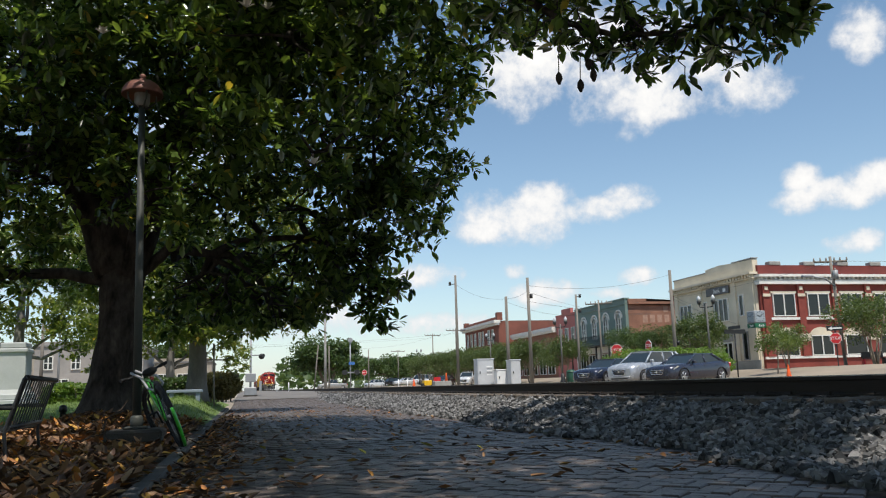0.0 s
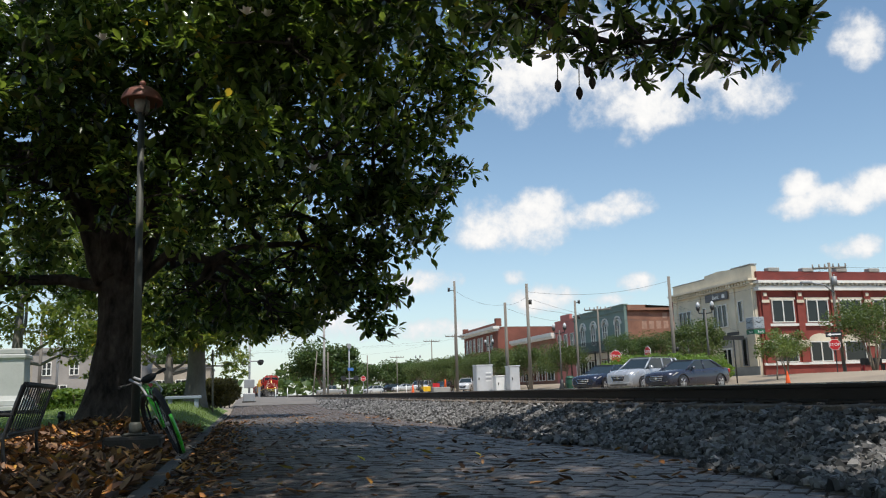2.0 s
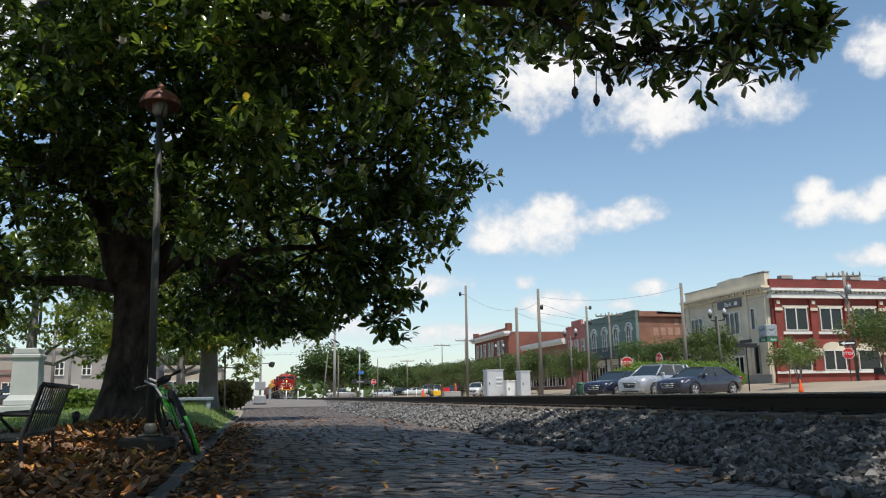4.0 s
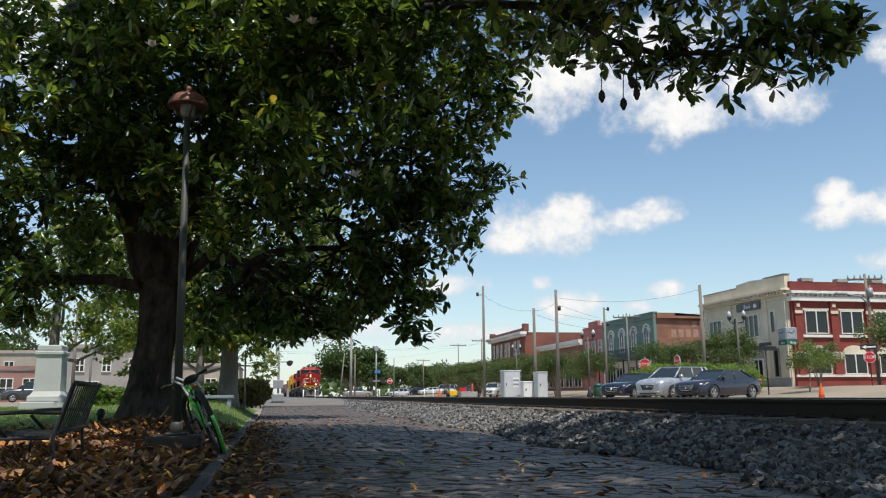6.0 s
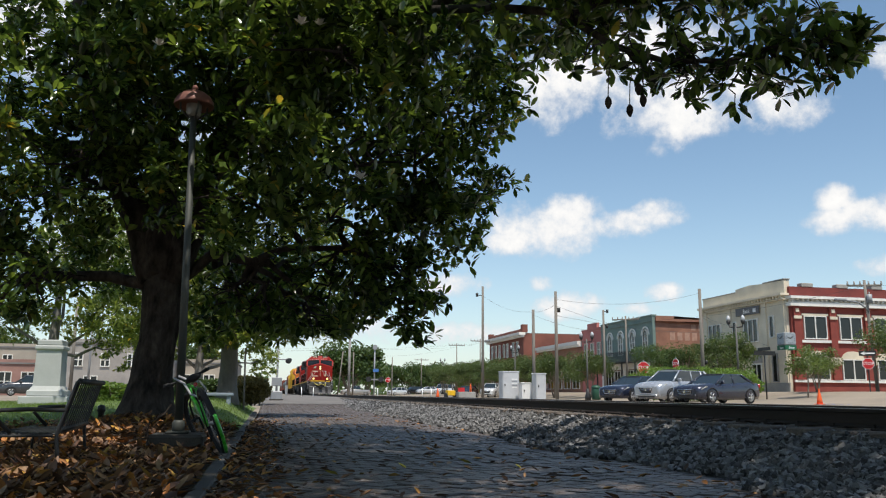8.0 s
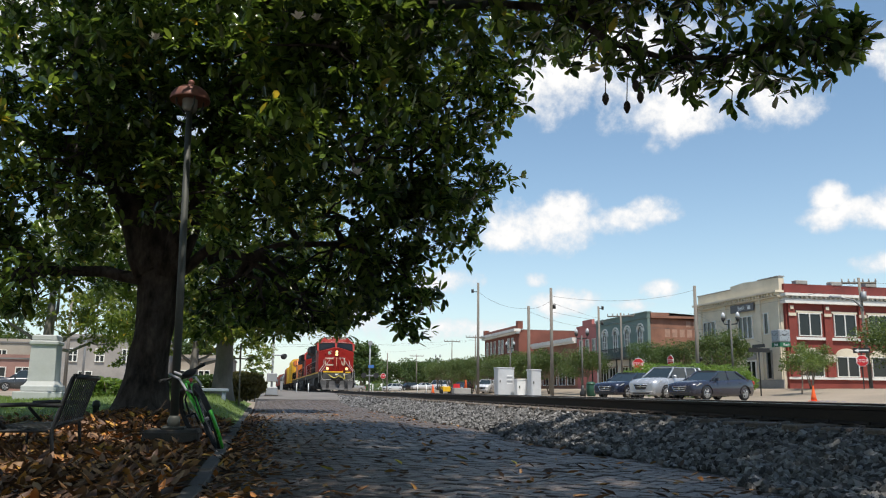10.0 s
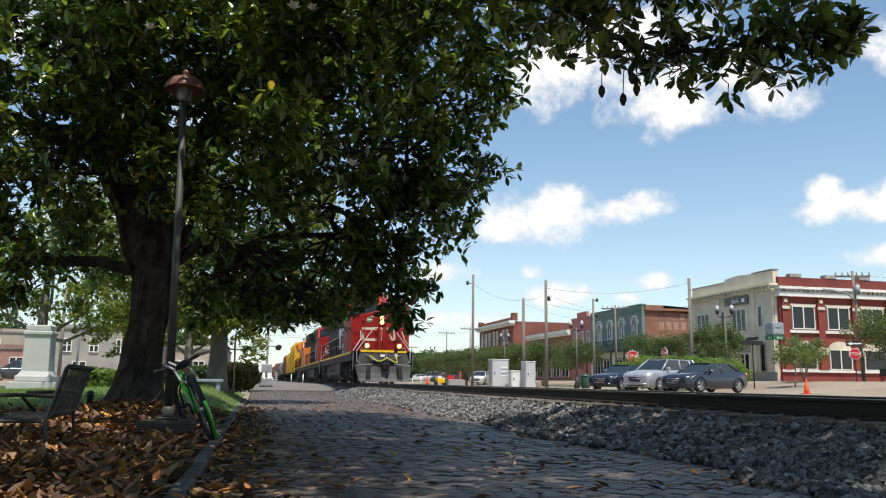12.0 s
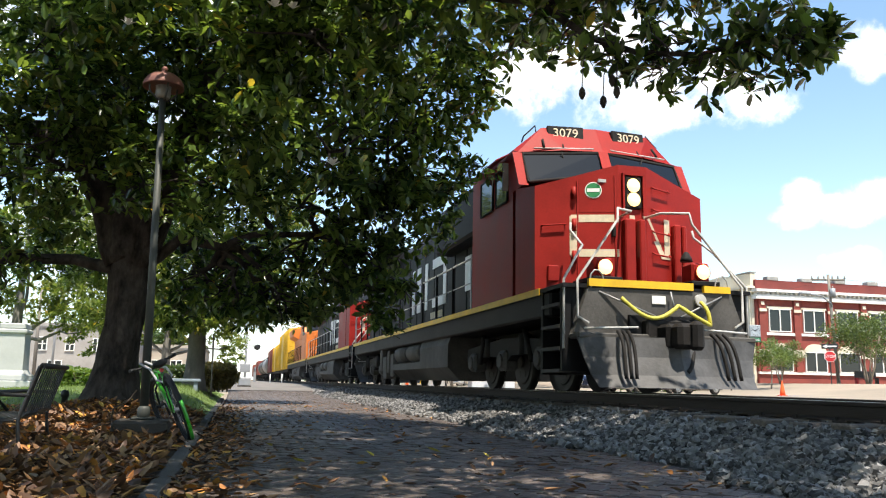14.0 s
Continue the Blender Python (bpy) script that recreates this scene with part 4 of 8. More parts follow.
        return part(name, slab([(x0, ya, z0), (x1, yb, z0), (x1, yb, z1), (x0, ya, z1)], (0, 0.012, 0)), loco_cream, loco, "cream painted bar")
    if letters:
        nose_bar(-0.96, 2.68, -0.25, 2.80)
        nose_bar(-0.96, 2.12, -0.25, 2.24)
        part("emblem_bar", slab([(-0.98, nose_y(0.98) - 0.008, 2.14), (-0.86, nose_y(0.86) - 0.008, 2.14), (-0.86, nose_y(0.86) - 0.008, 2.78), (-0.98, nose_y(0.98) - 0.008, 2.78)], (0, 0.012, 0)), loco_cream, loco)
        part("emblem_bar", slab([(-0.06, 0.39, 2.12), (0.03, 0.39, 2.12), (0.03, 0.39, 2.80), (-0.06, 0.39, 2.80)], (0, 0.012, 0)), loco_cream, loco)
        part("emblem_bar", slab([(0.17, 0.388, 2.80), (0.28, nose_y(0.28) - 0.012, 2.80), (0.66, nose_y(0.66) - 0.012, 2.14), (0.55, nose_y(0.55) - 0.012, 2.14)], (0, 0.012, 0)), loco_cream, loco)
        part("emblem_bar", slab([(0.62, nose_y(0.62) - 0.010, 2.14), (0.74, nose_y(0.74) - 0.010, 2.14), (0.74, nose_y(0.74) - 0.010, 2.80), (0.62, nose_y(0.62) - 0.010, 2.80)], (0, 0.012, 0)), loco_cream, loco)
        badge_green = mat("green enamel", (0.03, 0.22, 0.08), 0.4, vary=0.1, scale=8)
        badge = part("badge", Geo().cyl((0, 0, 0), (0, -0.01, 0), 0.135, seg=28), loco_white, loco, "round green and white badge", pose(-0.62, nose_y(0.62) - 0.002, 3.20, 0, 0, -20))
        part("badge_face", Geo().cyl((0, -0.008, 0), (0, -0.014, 0), 0.12, seg=28), badge_green, badge)
        part("badge_bar", Geo().box((-0.10, -0.018, -0.03), (0.10, -0.012, 0.03)), loco_white, badge)
    # visor bars over the windscreens, latches and vents on the nose
    for s in (-1, 1):
        part("visor_bar", Geo().tube([(s * 0.16, 1.50, 4.20), (s * 1.25, 1.56, 4.14)], 0.014, 6), rail_paint, loco)
        for x in (0.35, 0.70, 1.05):
            part("visor_bracket", Geo().tube([(s * x, 1.66, 4.34), (s * x * 1.02, 1.53, 4.17)], 0.022, 5), truck_black, loco)
        part("roof_grab", Geo().tube([(s * 1.05, 2.0, 4.58), (s * 1.08, 1.95, 4.68), (s * 1.30, 1.95, 4.46), (s * 1.32, 2.0, 4.36)], 0.014, 5), truck_black, loco)
        part("sand_filler", Geo().box((s * 1.22 - 0.10, nose_y(1.22) - 0.03, 1.72), (s * 1.22 + 0.10, nose_y(1.22) + 0.08, 1.98), bevel=0.015), cab_paint, loco)
    part("door_panel", slab([(-0.84, nose_y(0.84) - 0.004, 2.84), (-0.31, nose_y(0.31) - 0.004, 2.84), (-0.31, nose_y(0.31) - 0.004, 3.46), (-0.84, nose_y(0.84) - 0.004, 3.36)], (0, 0.03, 0)), cab_paint, loco)
    part("door_latch", Geo().box((-0.36, nose_y(0.33) - 0.05, 2.44), (-0.30, nose_y(0.33) + 0.01, 2.60), bevel=0.01), truck_black, loco)
    part("headlight_shroud", Geo().box((-0.19, 0.34, 2.87), (-0.16, 0.46, 3.47)).box((0.16, 0.34, 2.87), (0.19, 0.46, 3.47)).box((-0.19, 0.34, 3.45), (0.19, 0.46, 3.48)), cab_paint, loco)
    part("notice_plate", Geo().box((-0.56, nose_y(0.45) - 0.012, 3.33), (-0.40, nose_y(0.45) + 0.03, 3.38)), rail_paint, loco)
    part("nose_seam", Geo().box((0.16, 0.385, 2.80), (0.185, 0.42, 3.50)), cab_paint, loco)
    # pilot, plough and coupler
    part("front_sill", Geo().box((-1.16, -0.47, 1.52), (0.52, -0.40, 1.63)).box((0.70, -0.47, 1.50), (1.14, -0.40, 1.60)), loco_yellow, loco, "yellow painted front sill")
    g = Geo().prism([(-1.16, 1.50), (1.16, 1.50), (1.42, 0.78), (-1.42, 0.78)], -0.44, -0.30, "y")
    g.box((-1.42, -0.66, 0.76), (1.42, -0.3, 0.84), bevel=0.02)
    part("pilot", g, under_grey, loco, "dusty dark grey pilot plate")
    g = Geo()
    px = [-1.42, -1.0, -0.5, 0.0, 0.5, 1.0, 1.42]
    for i in range(6):
        rows = []
        for z, fwd in ((0.78, 0.0), (0.5, 0.04), (0.25, 0.14), (0.08, 0.30)):
            for x in (px[i], px[i + 1]):
                shrink = 1 - 0.14 * max(0, 0.78 - z) / 0.7 * (abs(x) > 1.2)
                rows.append((x * shrink, -0.62 - fwd - 0.30 * (1 - abs(x) / 1.42), z))
        for k in range(3):
            g.add(rows[2 * k:2 * k + 4], [(0, 1, 3, 2)])
            g.add([(p[0], p[1] + 0.03, p[2]) for p in rows[2 * k:2 * k + 4]], [(0, 2, 3, 1)])
    part("plough", g, plow_grey, loco, "scuffed grey snow plough")
    g = Geo().box((-0.2, -0.95, 0.62), (0.2, -0.4, 0.98), bevel=0.05).box((-0.15, -1.18, 0.62), (0.17, -0.9, 0.98), bevel=0.06).box((0.02, -1.28, 0.60), (0.2, -1.08, 1.0), bevel=0.05)
    part("coupler", g, truck_black, loco)
    part("coupler_pocket", Geo().box((-0.36, -0.66, 0.56), (0.36, -0.46, 1.06), bevel=0.03), truck_black, loco)
    def droop(a, b, sag, n=12):
        a, b = Vector(a), Vector(b)
        return [a.lerp(b, k / n) + Vector((0, -0.05 * math.sin(math.pi * k / n), -sag * math.sin(math.pi * k / n))) for k in range(n + 1)]
    part("jumper_cable", Geo().tube(droop((-0.70, -0.55, 1.36), (0.14, -0.68, 1.26), 0.24) + droop((0.14, -0.68, 1.26), (0.66, -0.66, 1.0), 0.03)[1:] + droop((0.66, -0.66, 1.0), (0.58, -0.55, 1.34), -0.04)[1:], 0.030, 8), hose_yellow, loco, "yellow jumper cable")
    for x in (-0.85, -0.77, -0.69, 0.62, 0.72, 0.82):
        part("air_hose", Geo().tube(droop((x, -0.72, 0.86), (x + 0.05 * math.copysign(1, x), -1.06, 0.20), -0.12), 0.026, 6), truck_black, loco)
    part("air_hose", Geo().tube(droop((0.32, -0.75, 0.85), (0.05, -1.02, 0.30), 0.12), 0.032, 8), truck_black, loco)
    part("chain", Geo().tube([(0.12, -0.50, 1.48), (0.14, -0.56, 1.24)], 0.014, 5), chain_steel, loco)
    part("sign_plate", Geo().box((-0.16, -0.46, 1.30), (0.06, -0.445, 1.42)), loco_white, loco)
    part("end_lamp", Geo().cyl((0.62, -0.44, 1.38), (0.62, -0.50, 1.38), 0.09, seg=16), rail_paint, loco)
    # long hood with doors, roof gear and radiator wings
    hood = [(-0.95, 1.56), (0.95, 1.56), (0.95, 4.05), (0.72, 4.40), (-0.72, 4.40), (-0.95, 4.05)]
    hood_part = part("hood", Geo().prism(hood, 4.35, 21.0, "y"), hood_paint, loco)
    for s in (-1, 1):
        for k in range(15):
            y = 4.6 + k * 1.08
            part("hood_door", Geo().box((s * 0.955 - 0.02, y, 1.75), (s * 0.955 + 0.02, y + 1.0, 3.85), bevel=0.012), hood_paint, hood_part)
        g = Geo().prism([(s * 0.9, 3.55), (s * 1.45, 3.85), (s * 1.5, 4.45), (s * 0.6, 4.60)], 15.2, 20.8, "y")
        part("radiator", g, hood_paint, hood_part)
        part("dynamic_brake_box", Geo().box((s * 0.9 - 0.1, 4.6, 3.2), (s * 1.28 + 0.1 if s > 0 else s * 1.28 + 0.6, 8.2, 4.25), bevel=0.06) if s > 0 else Geo().box((-1.38, 4.6, 3.2), (-0.8, 8.2, 4.25), bevel=0.06), hood_paint, hood_part)
        if letters:
            x = s * 0.985
            for y, w, z0, z1 in ((8.6, 0.30, 2.1, 3.4), (8.6, 1.5, 3.15, 3.4), (8.6, 1.5, 2.1, 2.35), (10.7, 0.30, 2.1, 3.4), (11.6, 0.45, 2.1, 3.4), (12.4, 0.30, 2.1, 3.4), (4.9, 1.0, 2.2, 3.0), (6.3, 0.5, 2.2, 3.0)):
                part("emblem_bar", Geo().box((x - 0.012, y, z0), (x + 0.012, y + w, z1)), loco_white, hood_part, "white painted bar")
            for k in range(7):
                part("lettering_bar", Geo().box((x - 0.012, 9.0 + k * 0.19, 1.80), (x + 0.012, 9.13 + k * 0.19, 1.97)), loco_cream, hood_part)
    for y, r in ((9.5, 0.35), (12.6, 0.3), (17.0, 0.55), (19.3, 0.55)):
        part("roof_fan", Geo().cyl((0, y, 4.38), (0, y, 4.62), r, seg=20), truck_black, loco)
    part("horn", Geo().cyl((0.3, 2.9, 4.66), (0.3, 2.9, 4.80), 0.03, seg=6).cyl((0.3, 2.7, 4.82), (0.3, 3.1, 4.82), 0.03, 0.07, seg=8), truck_black, loco)
    part("antenna", Geo().tube([(0.0, 2.2, 4.66), (0.0, 2.2, 4.72), (0.35, 2.2, 4.72), (0.35, 2.2, 4.66)], 0.015, 5), truck_black, loco)
    # fuel tank, air tanks, equipment
    tank = [(-1.42, 1.12), (1.42, 1.12), (1.48, 0.95), (1.48, 0.45), (1.2, 0.17), (-1.2, 0.17), (-1.48, 0.45), (-1.48, 0.95)]
    part("fuel_tank", Geo().prism(tank, 6.4, 9.3, "y").prism([(a * 0.72 if z > 0.5 else a, z) for a, z in tank], 9.3, 13.0, "y").prism([(a, min(z, 0.62)) for a, z in tank], 9.3, 13.0, "y"), under_grey, loco)
    for s in (-1, 1):
        part("air_tank", Geo().cyl((s * 1.25, 9.5, 0.90), (s * 1.25, 11.1, 0.90), 0.24, seg=18).cyl((s * 1.25, 11.3, 0.90), (s * 1.25, 12.8, 0.90), 0.24, seg=18), under_grey, loco)
        for y, w, z in ((13.2, 0.5, 0.5), (13.9, 0.35, 0.62), (14.4, 0.6, 0.45), (15.2, 0.4, 0.7)):
            part("equipment_box", Geo().box((s * 1.28 - 0.16, y, z - 0.25), (s * 1.28 + 0.16, y + w, z + 0.45), bevel=0.03), under_grey, loco)
    # bogies
    sets = []
    for y0 in (3.3, 18.4):
        bogie = part("bogie", Geo().box((-0.6, y0 - 1.9, 0.55), (0.6, y0 + 1.9, 0.85)), truck_black, loco)
        for s in (-1, 1):
            g = Geo().prism([(y0 - 2.5, 0.82), (y0 - 2.5, 0.58), (y0 - 2.0, 0.42), (y0 - 1.5, 0.62), (y0 - 0.4, 0.62), (y0, 0.42), (y0 + 0.4, 0.62), (y0 + 1.5, 0.62), (y0 + 2.0, 0.42), (y0 + 2.5, 0.58), (y0 + 2.5, 0.82), (y0, 0.95)], s * 1.10 - 0.09, s * 1.10 + 0.09, "x")
            part("side_frame", g, truck_black, bogie)
            for k in (-1.95, 0, 1.95):
                part("axle_box", Geo().box((s * 1.12 - 0.14, y0 + k - 0.2, 0.34), (s * 1.12 + 0.14, y0 + k + 0.2, 0.72), bevel=0.05).cyl((s * 1.2, y0 + k, 0.52), (s * 1.3, y0 + k, 0.52), 0.13, seg=12), under_grey, bogie)
            for k in (-1.0, 1.0):
                part("spring", Geo().cyl((s * 1.15, y0 + k, 0.62), (s * 1.15, y0 + k, 0.98), 0.11, seg=10).cyl((s * 1.2, y0 + k * 1.5, 0.5), (s * 1.22, y0 + k * 1.2, 1.05), 0.05, seg=8), truck_black, bogie)
        sets += [wheelset(loco, y0 + k) for k in (-1.95, 0, 1.95)]
    return loco, sets


lead, lead_wheels = make_locomotive(loco_red, loco_black, "red and black freight locomotive with lit headlamps on the track", "3079")
second = copy_thing(lead, Matrix())
tagged(second, "red and black second locomotive coupled behind the lead")
for o in list(second.children_recursive):
    if o.name.startswith("number") and not o.name.startswith("number_board"):
        bpy.data.objects.remove(o)
third, third_wheels = make_locomotive(loco_orange, loco_orange, "orange third locomotive with dark underframe coupled in the train", letters=False)
unlit = mat("dark lamp glass", (0.2, 0.2, 0.2), 0.2, vary=0.1)
for engine in (second, third):
    for o in engine.children_recursive:
        if o.name.startswith("lens"):
            o.data = o.data.copy()
            o.data.materials.clear()
            o.data.materials.append(unlit)


def car_bogies(car, length):
    for y0 in (2.2, length - 2.2):
        for k in (-0.9, 0.9):
            wheelset(car, y0 + k)
        for s in (-1, 1):
            part("side_frame", Geo().prism([(y0 - 1.2, 0.62), (y0 - 1.1, 0.4), (y0 - 0.6, 0.42), (y0, 0.25), (y0 + 0.6, 0.42), (y0 + 1.1, 0.4), (y0 + 1.2, 0.62), (y0 + 0.5, 0.85), (y0 - 0.5, 0.85)], s * 1.0 - 0.07, s * 1.0 + 0.07, "x"), truck_black, car)
    part("coupler", Geo().box((-0.15, -0.45, 0.7), (0.15, 0.3, 1.0), bevel=0.04).box((-0.15, length - 0.3, 0.7), (0.15, length + 0.45, 1.0), bevel=0.04), truck_black, car)


def make_boxcar(paint, label, length, height):
    car = thing("boxcar", label, "freight car", group="train")
    part("underframe", Geo().box((-1.4, 0.1, 0.9), (1.4, length - 0.1, 1.15)), truck_black, car)
    part("body", Geo().prism([(-1.5, 1.15), (1.5, 1.15), (1.5, height - 0.25), (0, height), (-1.5, height - 0.25)], 0.15, length - 0.15, "y"), paint, car)
    for s in (-1, 1):
        for k in range(11):
            y = 0.4 + k * (length - 1.0) / 10
            part("rib", Geo().box((s * 1.53 - 0.04, y, 1.15), (s * 1.53 + 0.04, y + 0.12, height - 0.28)), paint, car)
        part("sliding_door", Geo().box((s * 1.57 - 0.04, length / 2 - 1.5, 1.2), (s * 1.57 + 0.04, length / 2 + 1.5, height - 0.4), bevel=0.03), paint, car)
    for k in range(9):
        y = 0.5 + k * (length - 1.2) / 8
        part("roof_rib", Geo().prism([(-1.5, height - 0.25), (0, height), (1.5, height - 0.25), (1.5, height - 0.19), (0, height + 0.06), (-1.5, height - 0.19)], y, y + 0.1, "y"), paint, car)
    for k in range(7):
        part("ladder_rung", Geo().tube([(-1.4, 0.12, 1.3 + k * 0.4), (-1.0, 0.12, 1.3 + k * 0.4)], 0.015, 5), paint, car)
    car_bogies(car, length)
    return car


def make_tank_car(paint, label, length):
    car = thing("tank_car", label, "freight car", group="train")
    part("underframe", Geo().box((-0.5, 0.1, 0.85), (0.5, length - 0.1, 1.1)).box((-1.4, 0.1, 1.0), (1.4, 1.0, 1.1)).box((-1.4, length - 1.0, 1.0), (1.4, length - 0.1, 1.1)), truck_black, car)
    tube = [(0.0, 0.6), (0.9, 0.65), (1.35, 0.95), (1.48, 1.3), (1.48, length - 1.3), (1.35, length - 0.95), (0.9, length - 0.65), (0.0, length - 0.6)]
    g = Geo().lathe([(r + 0.001, z) for r, z in tube], seg=28)
    g.v = [(x, z, 2.62 + y) for x, y, z in g.v]
    part("tank", g, paint, car)
    part("dome", Geo().cyl((0, length / 2, 4.0), (0, length / 2, 4.5), 0.45, seg=18).box((-0.8, length / 2 - 1.2, 4.08), (0.8, length / 2 + 1.2, 4.13)), paint, car)
    car_bogies(car, length)
    return car


car_yellow = mat("boxcar yellow paint", (0.66, 0.40, 0.03), 0.55, vary=0.18, scale=1.0, fine=20, bump=0.08)
car_brown = mat("boxcar oxide red paint", (0.20, 0.055, 0.04), 0.65, vary=0.25, scale=1.0, fine=20, bump=0.08)
car_black = mat("tank black paint", (0.03, 0.03, 0.033), 0.5, vary=0.35, scale=1.0, fine=20, bump=0.08)
car_grey = mat("tank grey paint", (0.28, 0.28, 0.29), 0.55, vary=0.25, scale=1.0, fine=20, bump=0.08)
TRAIN = [(lead, 0.0), (second, LOCO_LENGTH), (third, 2 * LOCO_LENGTH)]
offset = 3 * LOCO_LENGTH
yellow_tall = make_boxcar(car_yellow, "tall yellow boxcar with ribbed sides", 16.0, 5.1)
yellow_low = make_boxcar(car_yellow, "yellow boxcar with ribbed sides in the train", 16.0, 4.4)
brown = make_boxcar(car_brown, "oxide red boxcar with ribbed sides", 15.5, 4.5)
black_tank = make_tank_car(car_black, "black tank car with a domed top", 15.0)
grey_tank = make_tank_car(car_grey, "grey tank car with a domed top", 15.0)
for car, length in ((yellow_tall, 16), (yellow_low, 16), (brown, 15.5), (black_tank, 15), (grey_tank, 15)):
    TRAIN.append((car, offset - 0.6))
    offset += length + 0.9
for k in range(6):
    src, length = ((black_tank, 15), (grey_tank, 15), (brown, 15.5))[(0, 0, 2, 1, 0, 2)[k]]
    TRAIN.append((copy_thing(src, Matrix()), offset - 0.6))
    offset += length + 0.9


def train_y(t):
    return 11.205 - 14.742 * (t - 14.0)


def motions():
    for car, back in TRAIN:
        walk(car, [(k / 2, pose(TRACK_X, train_y(k / 2) + back, RAIL_Z)) for k in range(29)])
    for w in lead_wheels:
        y = w.location.y
        walk(w, [(k / 30, pose(0, y, 0.52, math.degrees(14.742 / 0.52 * k / 30) % 360)) for k in range(421)])

# ---- beyond the track: shops, trees, cars, street furniture ----
red_brick = mat("painted red brick", (0.225, 0.046, 0.034), 0.85, vary=0.2, scale=0.8, fine=14, bump=0.3)
dark_red_brick = mat("dark red brick parapet", (0.17, 0.034, 0.028), 0.85, vary=0.2, scale=0.8, fine=14, bump=0.3)
brown_brick = mat("weathered brown brick", (0.27, 0.13, 0.085), 0.9, vary=0.28, scale=0.5, fine=14, bump=0.3)
orange_brick = mat("old red brick", (0.205, 0.072, 0.05), 0.9, vary=0.22, scale=0.6, fine=14, bump=0.3)
pink_paint = mat("faded pink painted brick", (0.46, 0.16, 0.14), 0.85, vary=0.12, scale=0.7, fine=14, bump=0.2)
green_paint = mat("grey green painted brick", (0.16, 0.225, 0.20), 0.8, vary=0.12, scale=0.7, fine=14, bump=0.2)
limestone = mat("cream limestone", (0.66, 0.585, 0.45), 0.85, vary=0.14, scale=0.6, fine=16, bump=0.2)
stone_grey = mat("grey stone plinth", (0.30, 0.29, 0.27), 0.85, vary=0.2, scale=1, fine=16, bump=0.2)
white_trim = mat("white painted trim", (0.74, 0.72, 0.67), 0.7, vary=0.1, scale=1.2, fine=20, bump=0.05)
roof_grey = mat("roof felt", (0.16, 0.155, 0.15), 0.9, vary=0.2, scale=0.5, fine=12)
sign_grey = mat("dark grey sign board", (0.12, 0.12, 0.125), 0.6, vary=0.1, scale=2)
shop_glass = glass("dark shop glass", (0.015, 0.018, 0.02), 0.08)
black_iron = mat("black painted iron", (0.018, 0.018, 0.018), 0.5, vary=0.3, scale=4, fine=40)
pole_wood = mat("grey pole wood", (0.19, 0.17, 0.145), 0.9, vary=0.25, scale=1.2, fine=18, bump=0.4, stretch=(6, 6, 0.4))
galvanised = mat("galvanised steel", (0.30, 0.31, 0.32), 0.55, 0.3, vary=0.12, scale=2, fine=30)
sign_red = mat("stop sign red", (0.52, 0.015, 0.02), 0.5, vary=0.08, scale=3)
sign_white = mat("sign white", (0.80, 0.80, 0.78), 0.5, vary=0.05, scale=3)
sign_green = mat("sign green", (0.02, 0.14, 0.07), 0.5, vary=0.08, scale=3)


def ring_prism(outer, inner, lo, hi, closed=True):
    """A flat band between two outlines, drawn out along y, in one piece."""
    n, g = len(outer), Geo()
    for pts, y in ((outer, lo), (inner, lo), (outer, hi), (inner, hi)):
        g.v += [(a, y, b) for a, b in pts]
    for i in range(n if closed else n - 1):
        j = (i + 1) % n
        g.f += [(i, j, n + j, n + i), (2 * n + i, 3 * n + i, 3 * n + j, 2 * n + j), (i, 2 * n + i, 2 * n + j, j), (n + i, n + j, 3 * n + j, 3 * n + i)]
    return g


def window(parent, u, z, w, h, cols=2, rows=1, arch=False, frame_mat=None, y=0.0, m=None):
    """A framed window on a facade whose outside is -y: a frame, its bars, and panes set back."""
    frame_mat, t, d = frame_mat or white_trim, 0.07, 0.12
    outer, inner = [(u, z), (u + w, z)], [(u + t, z + t), (u + w - t, z + t)]
    if arch:
        for k in range(13):
            a = math.pi * k / 12
            outer.append((u + w / 2 + w / 2 * math.cos(a), z + h + w / 2 * math.sin(a)))
            inner.append((u + w / 2 + (w / 2 - t) * math.cos(a), z + h + (w / 2 - t) * math.sin(a)))
    else:
        outer += [(u + w, z + h), (u, z + h)]
        inner += [(u + w - t, z + h - t), (u + t, z + h - t)]
    win = part("window", ring_prism(outer, inner, y - d, y + 0.02), frame_mat, parent, m=m)
    for c in range(1, cols):
        x = u + w * c / cols
        part("mullion", Geo().box((x - 0.045, y - d + 0.01, z + t), (x + 0.045, y + 0.01, z + h - (0 if arch else t))), frame_mat, win)
    for r in range(1, rows):
        k = z + h * r / rows
        part("glazing_bar", Geo().box((u + t, y - d + 0.03, k - 0.03), (u + w - t, y, k + 0.03)), frame_mat, win)
    if arch:
        big_r, small_r = w / 2 + 0.32, w / 2 + 0.18
        arc = [math.pi * k / 12 for k in range(13)]
        part("hood_mould", ring_prism([(u + w / 2 + big_r * math.cos(a), z + h + big_r * math.sin(a)) for a in arc], [(u + w / 2 + small_r * math.cos(a), z + h + small_r * math.sin(a)) for a in arc], y - 0.10, y + 0.02, False), frame_mat, win)
        part("pane", Geo().prism(inner, y - 0.04, y, "y"), shop_glass, win)
    else:
        for c in range(cols):
            x0, x1 = u + w * c / cols + 0.03, u + w * (c + 1) / cols - 0.03
            part("pane", Geo().box((x0, y - 0.05, z + 0.03), (x1, y - 0.01, z + h - 0.03)), shop_glass, win)
    return win


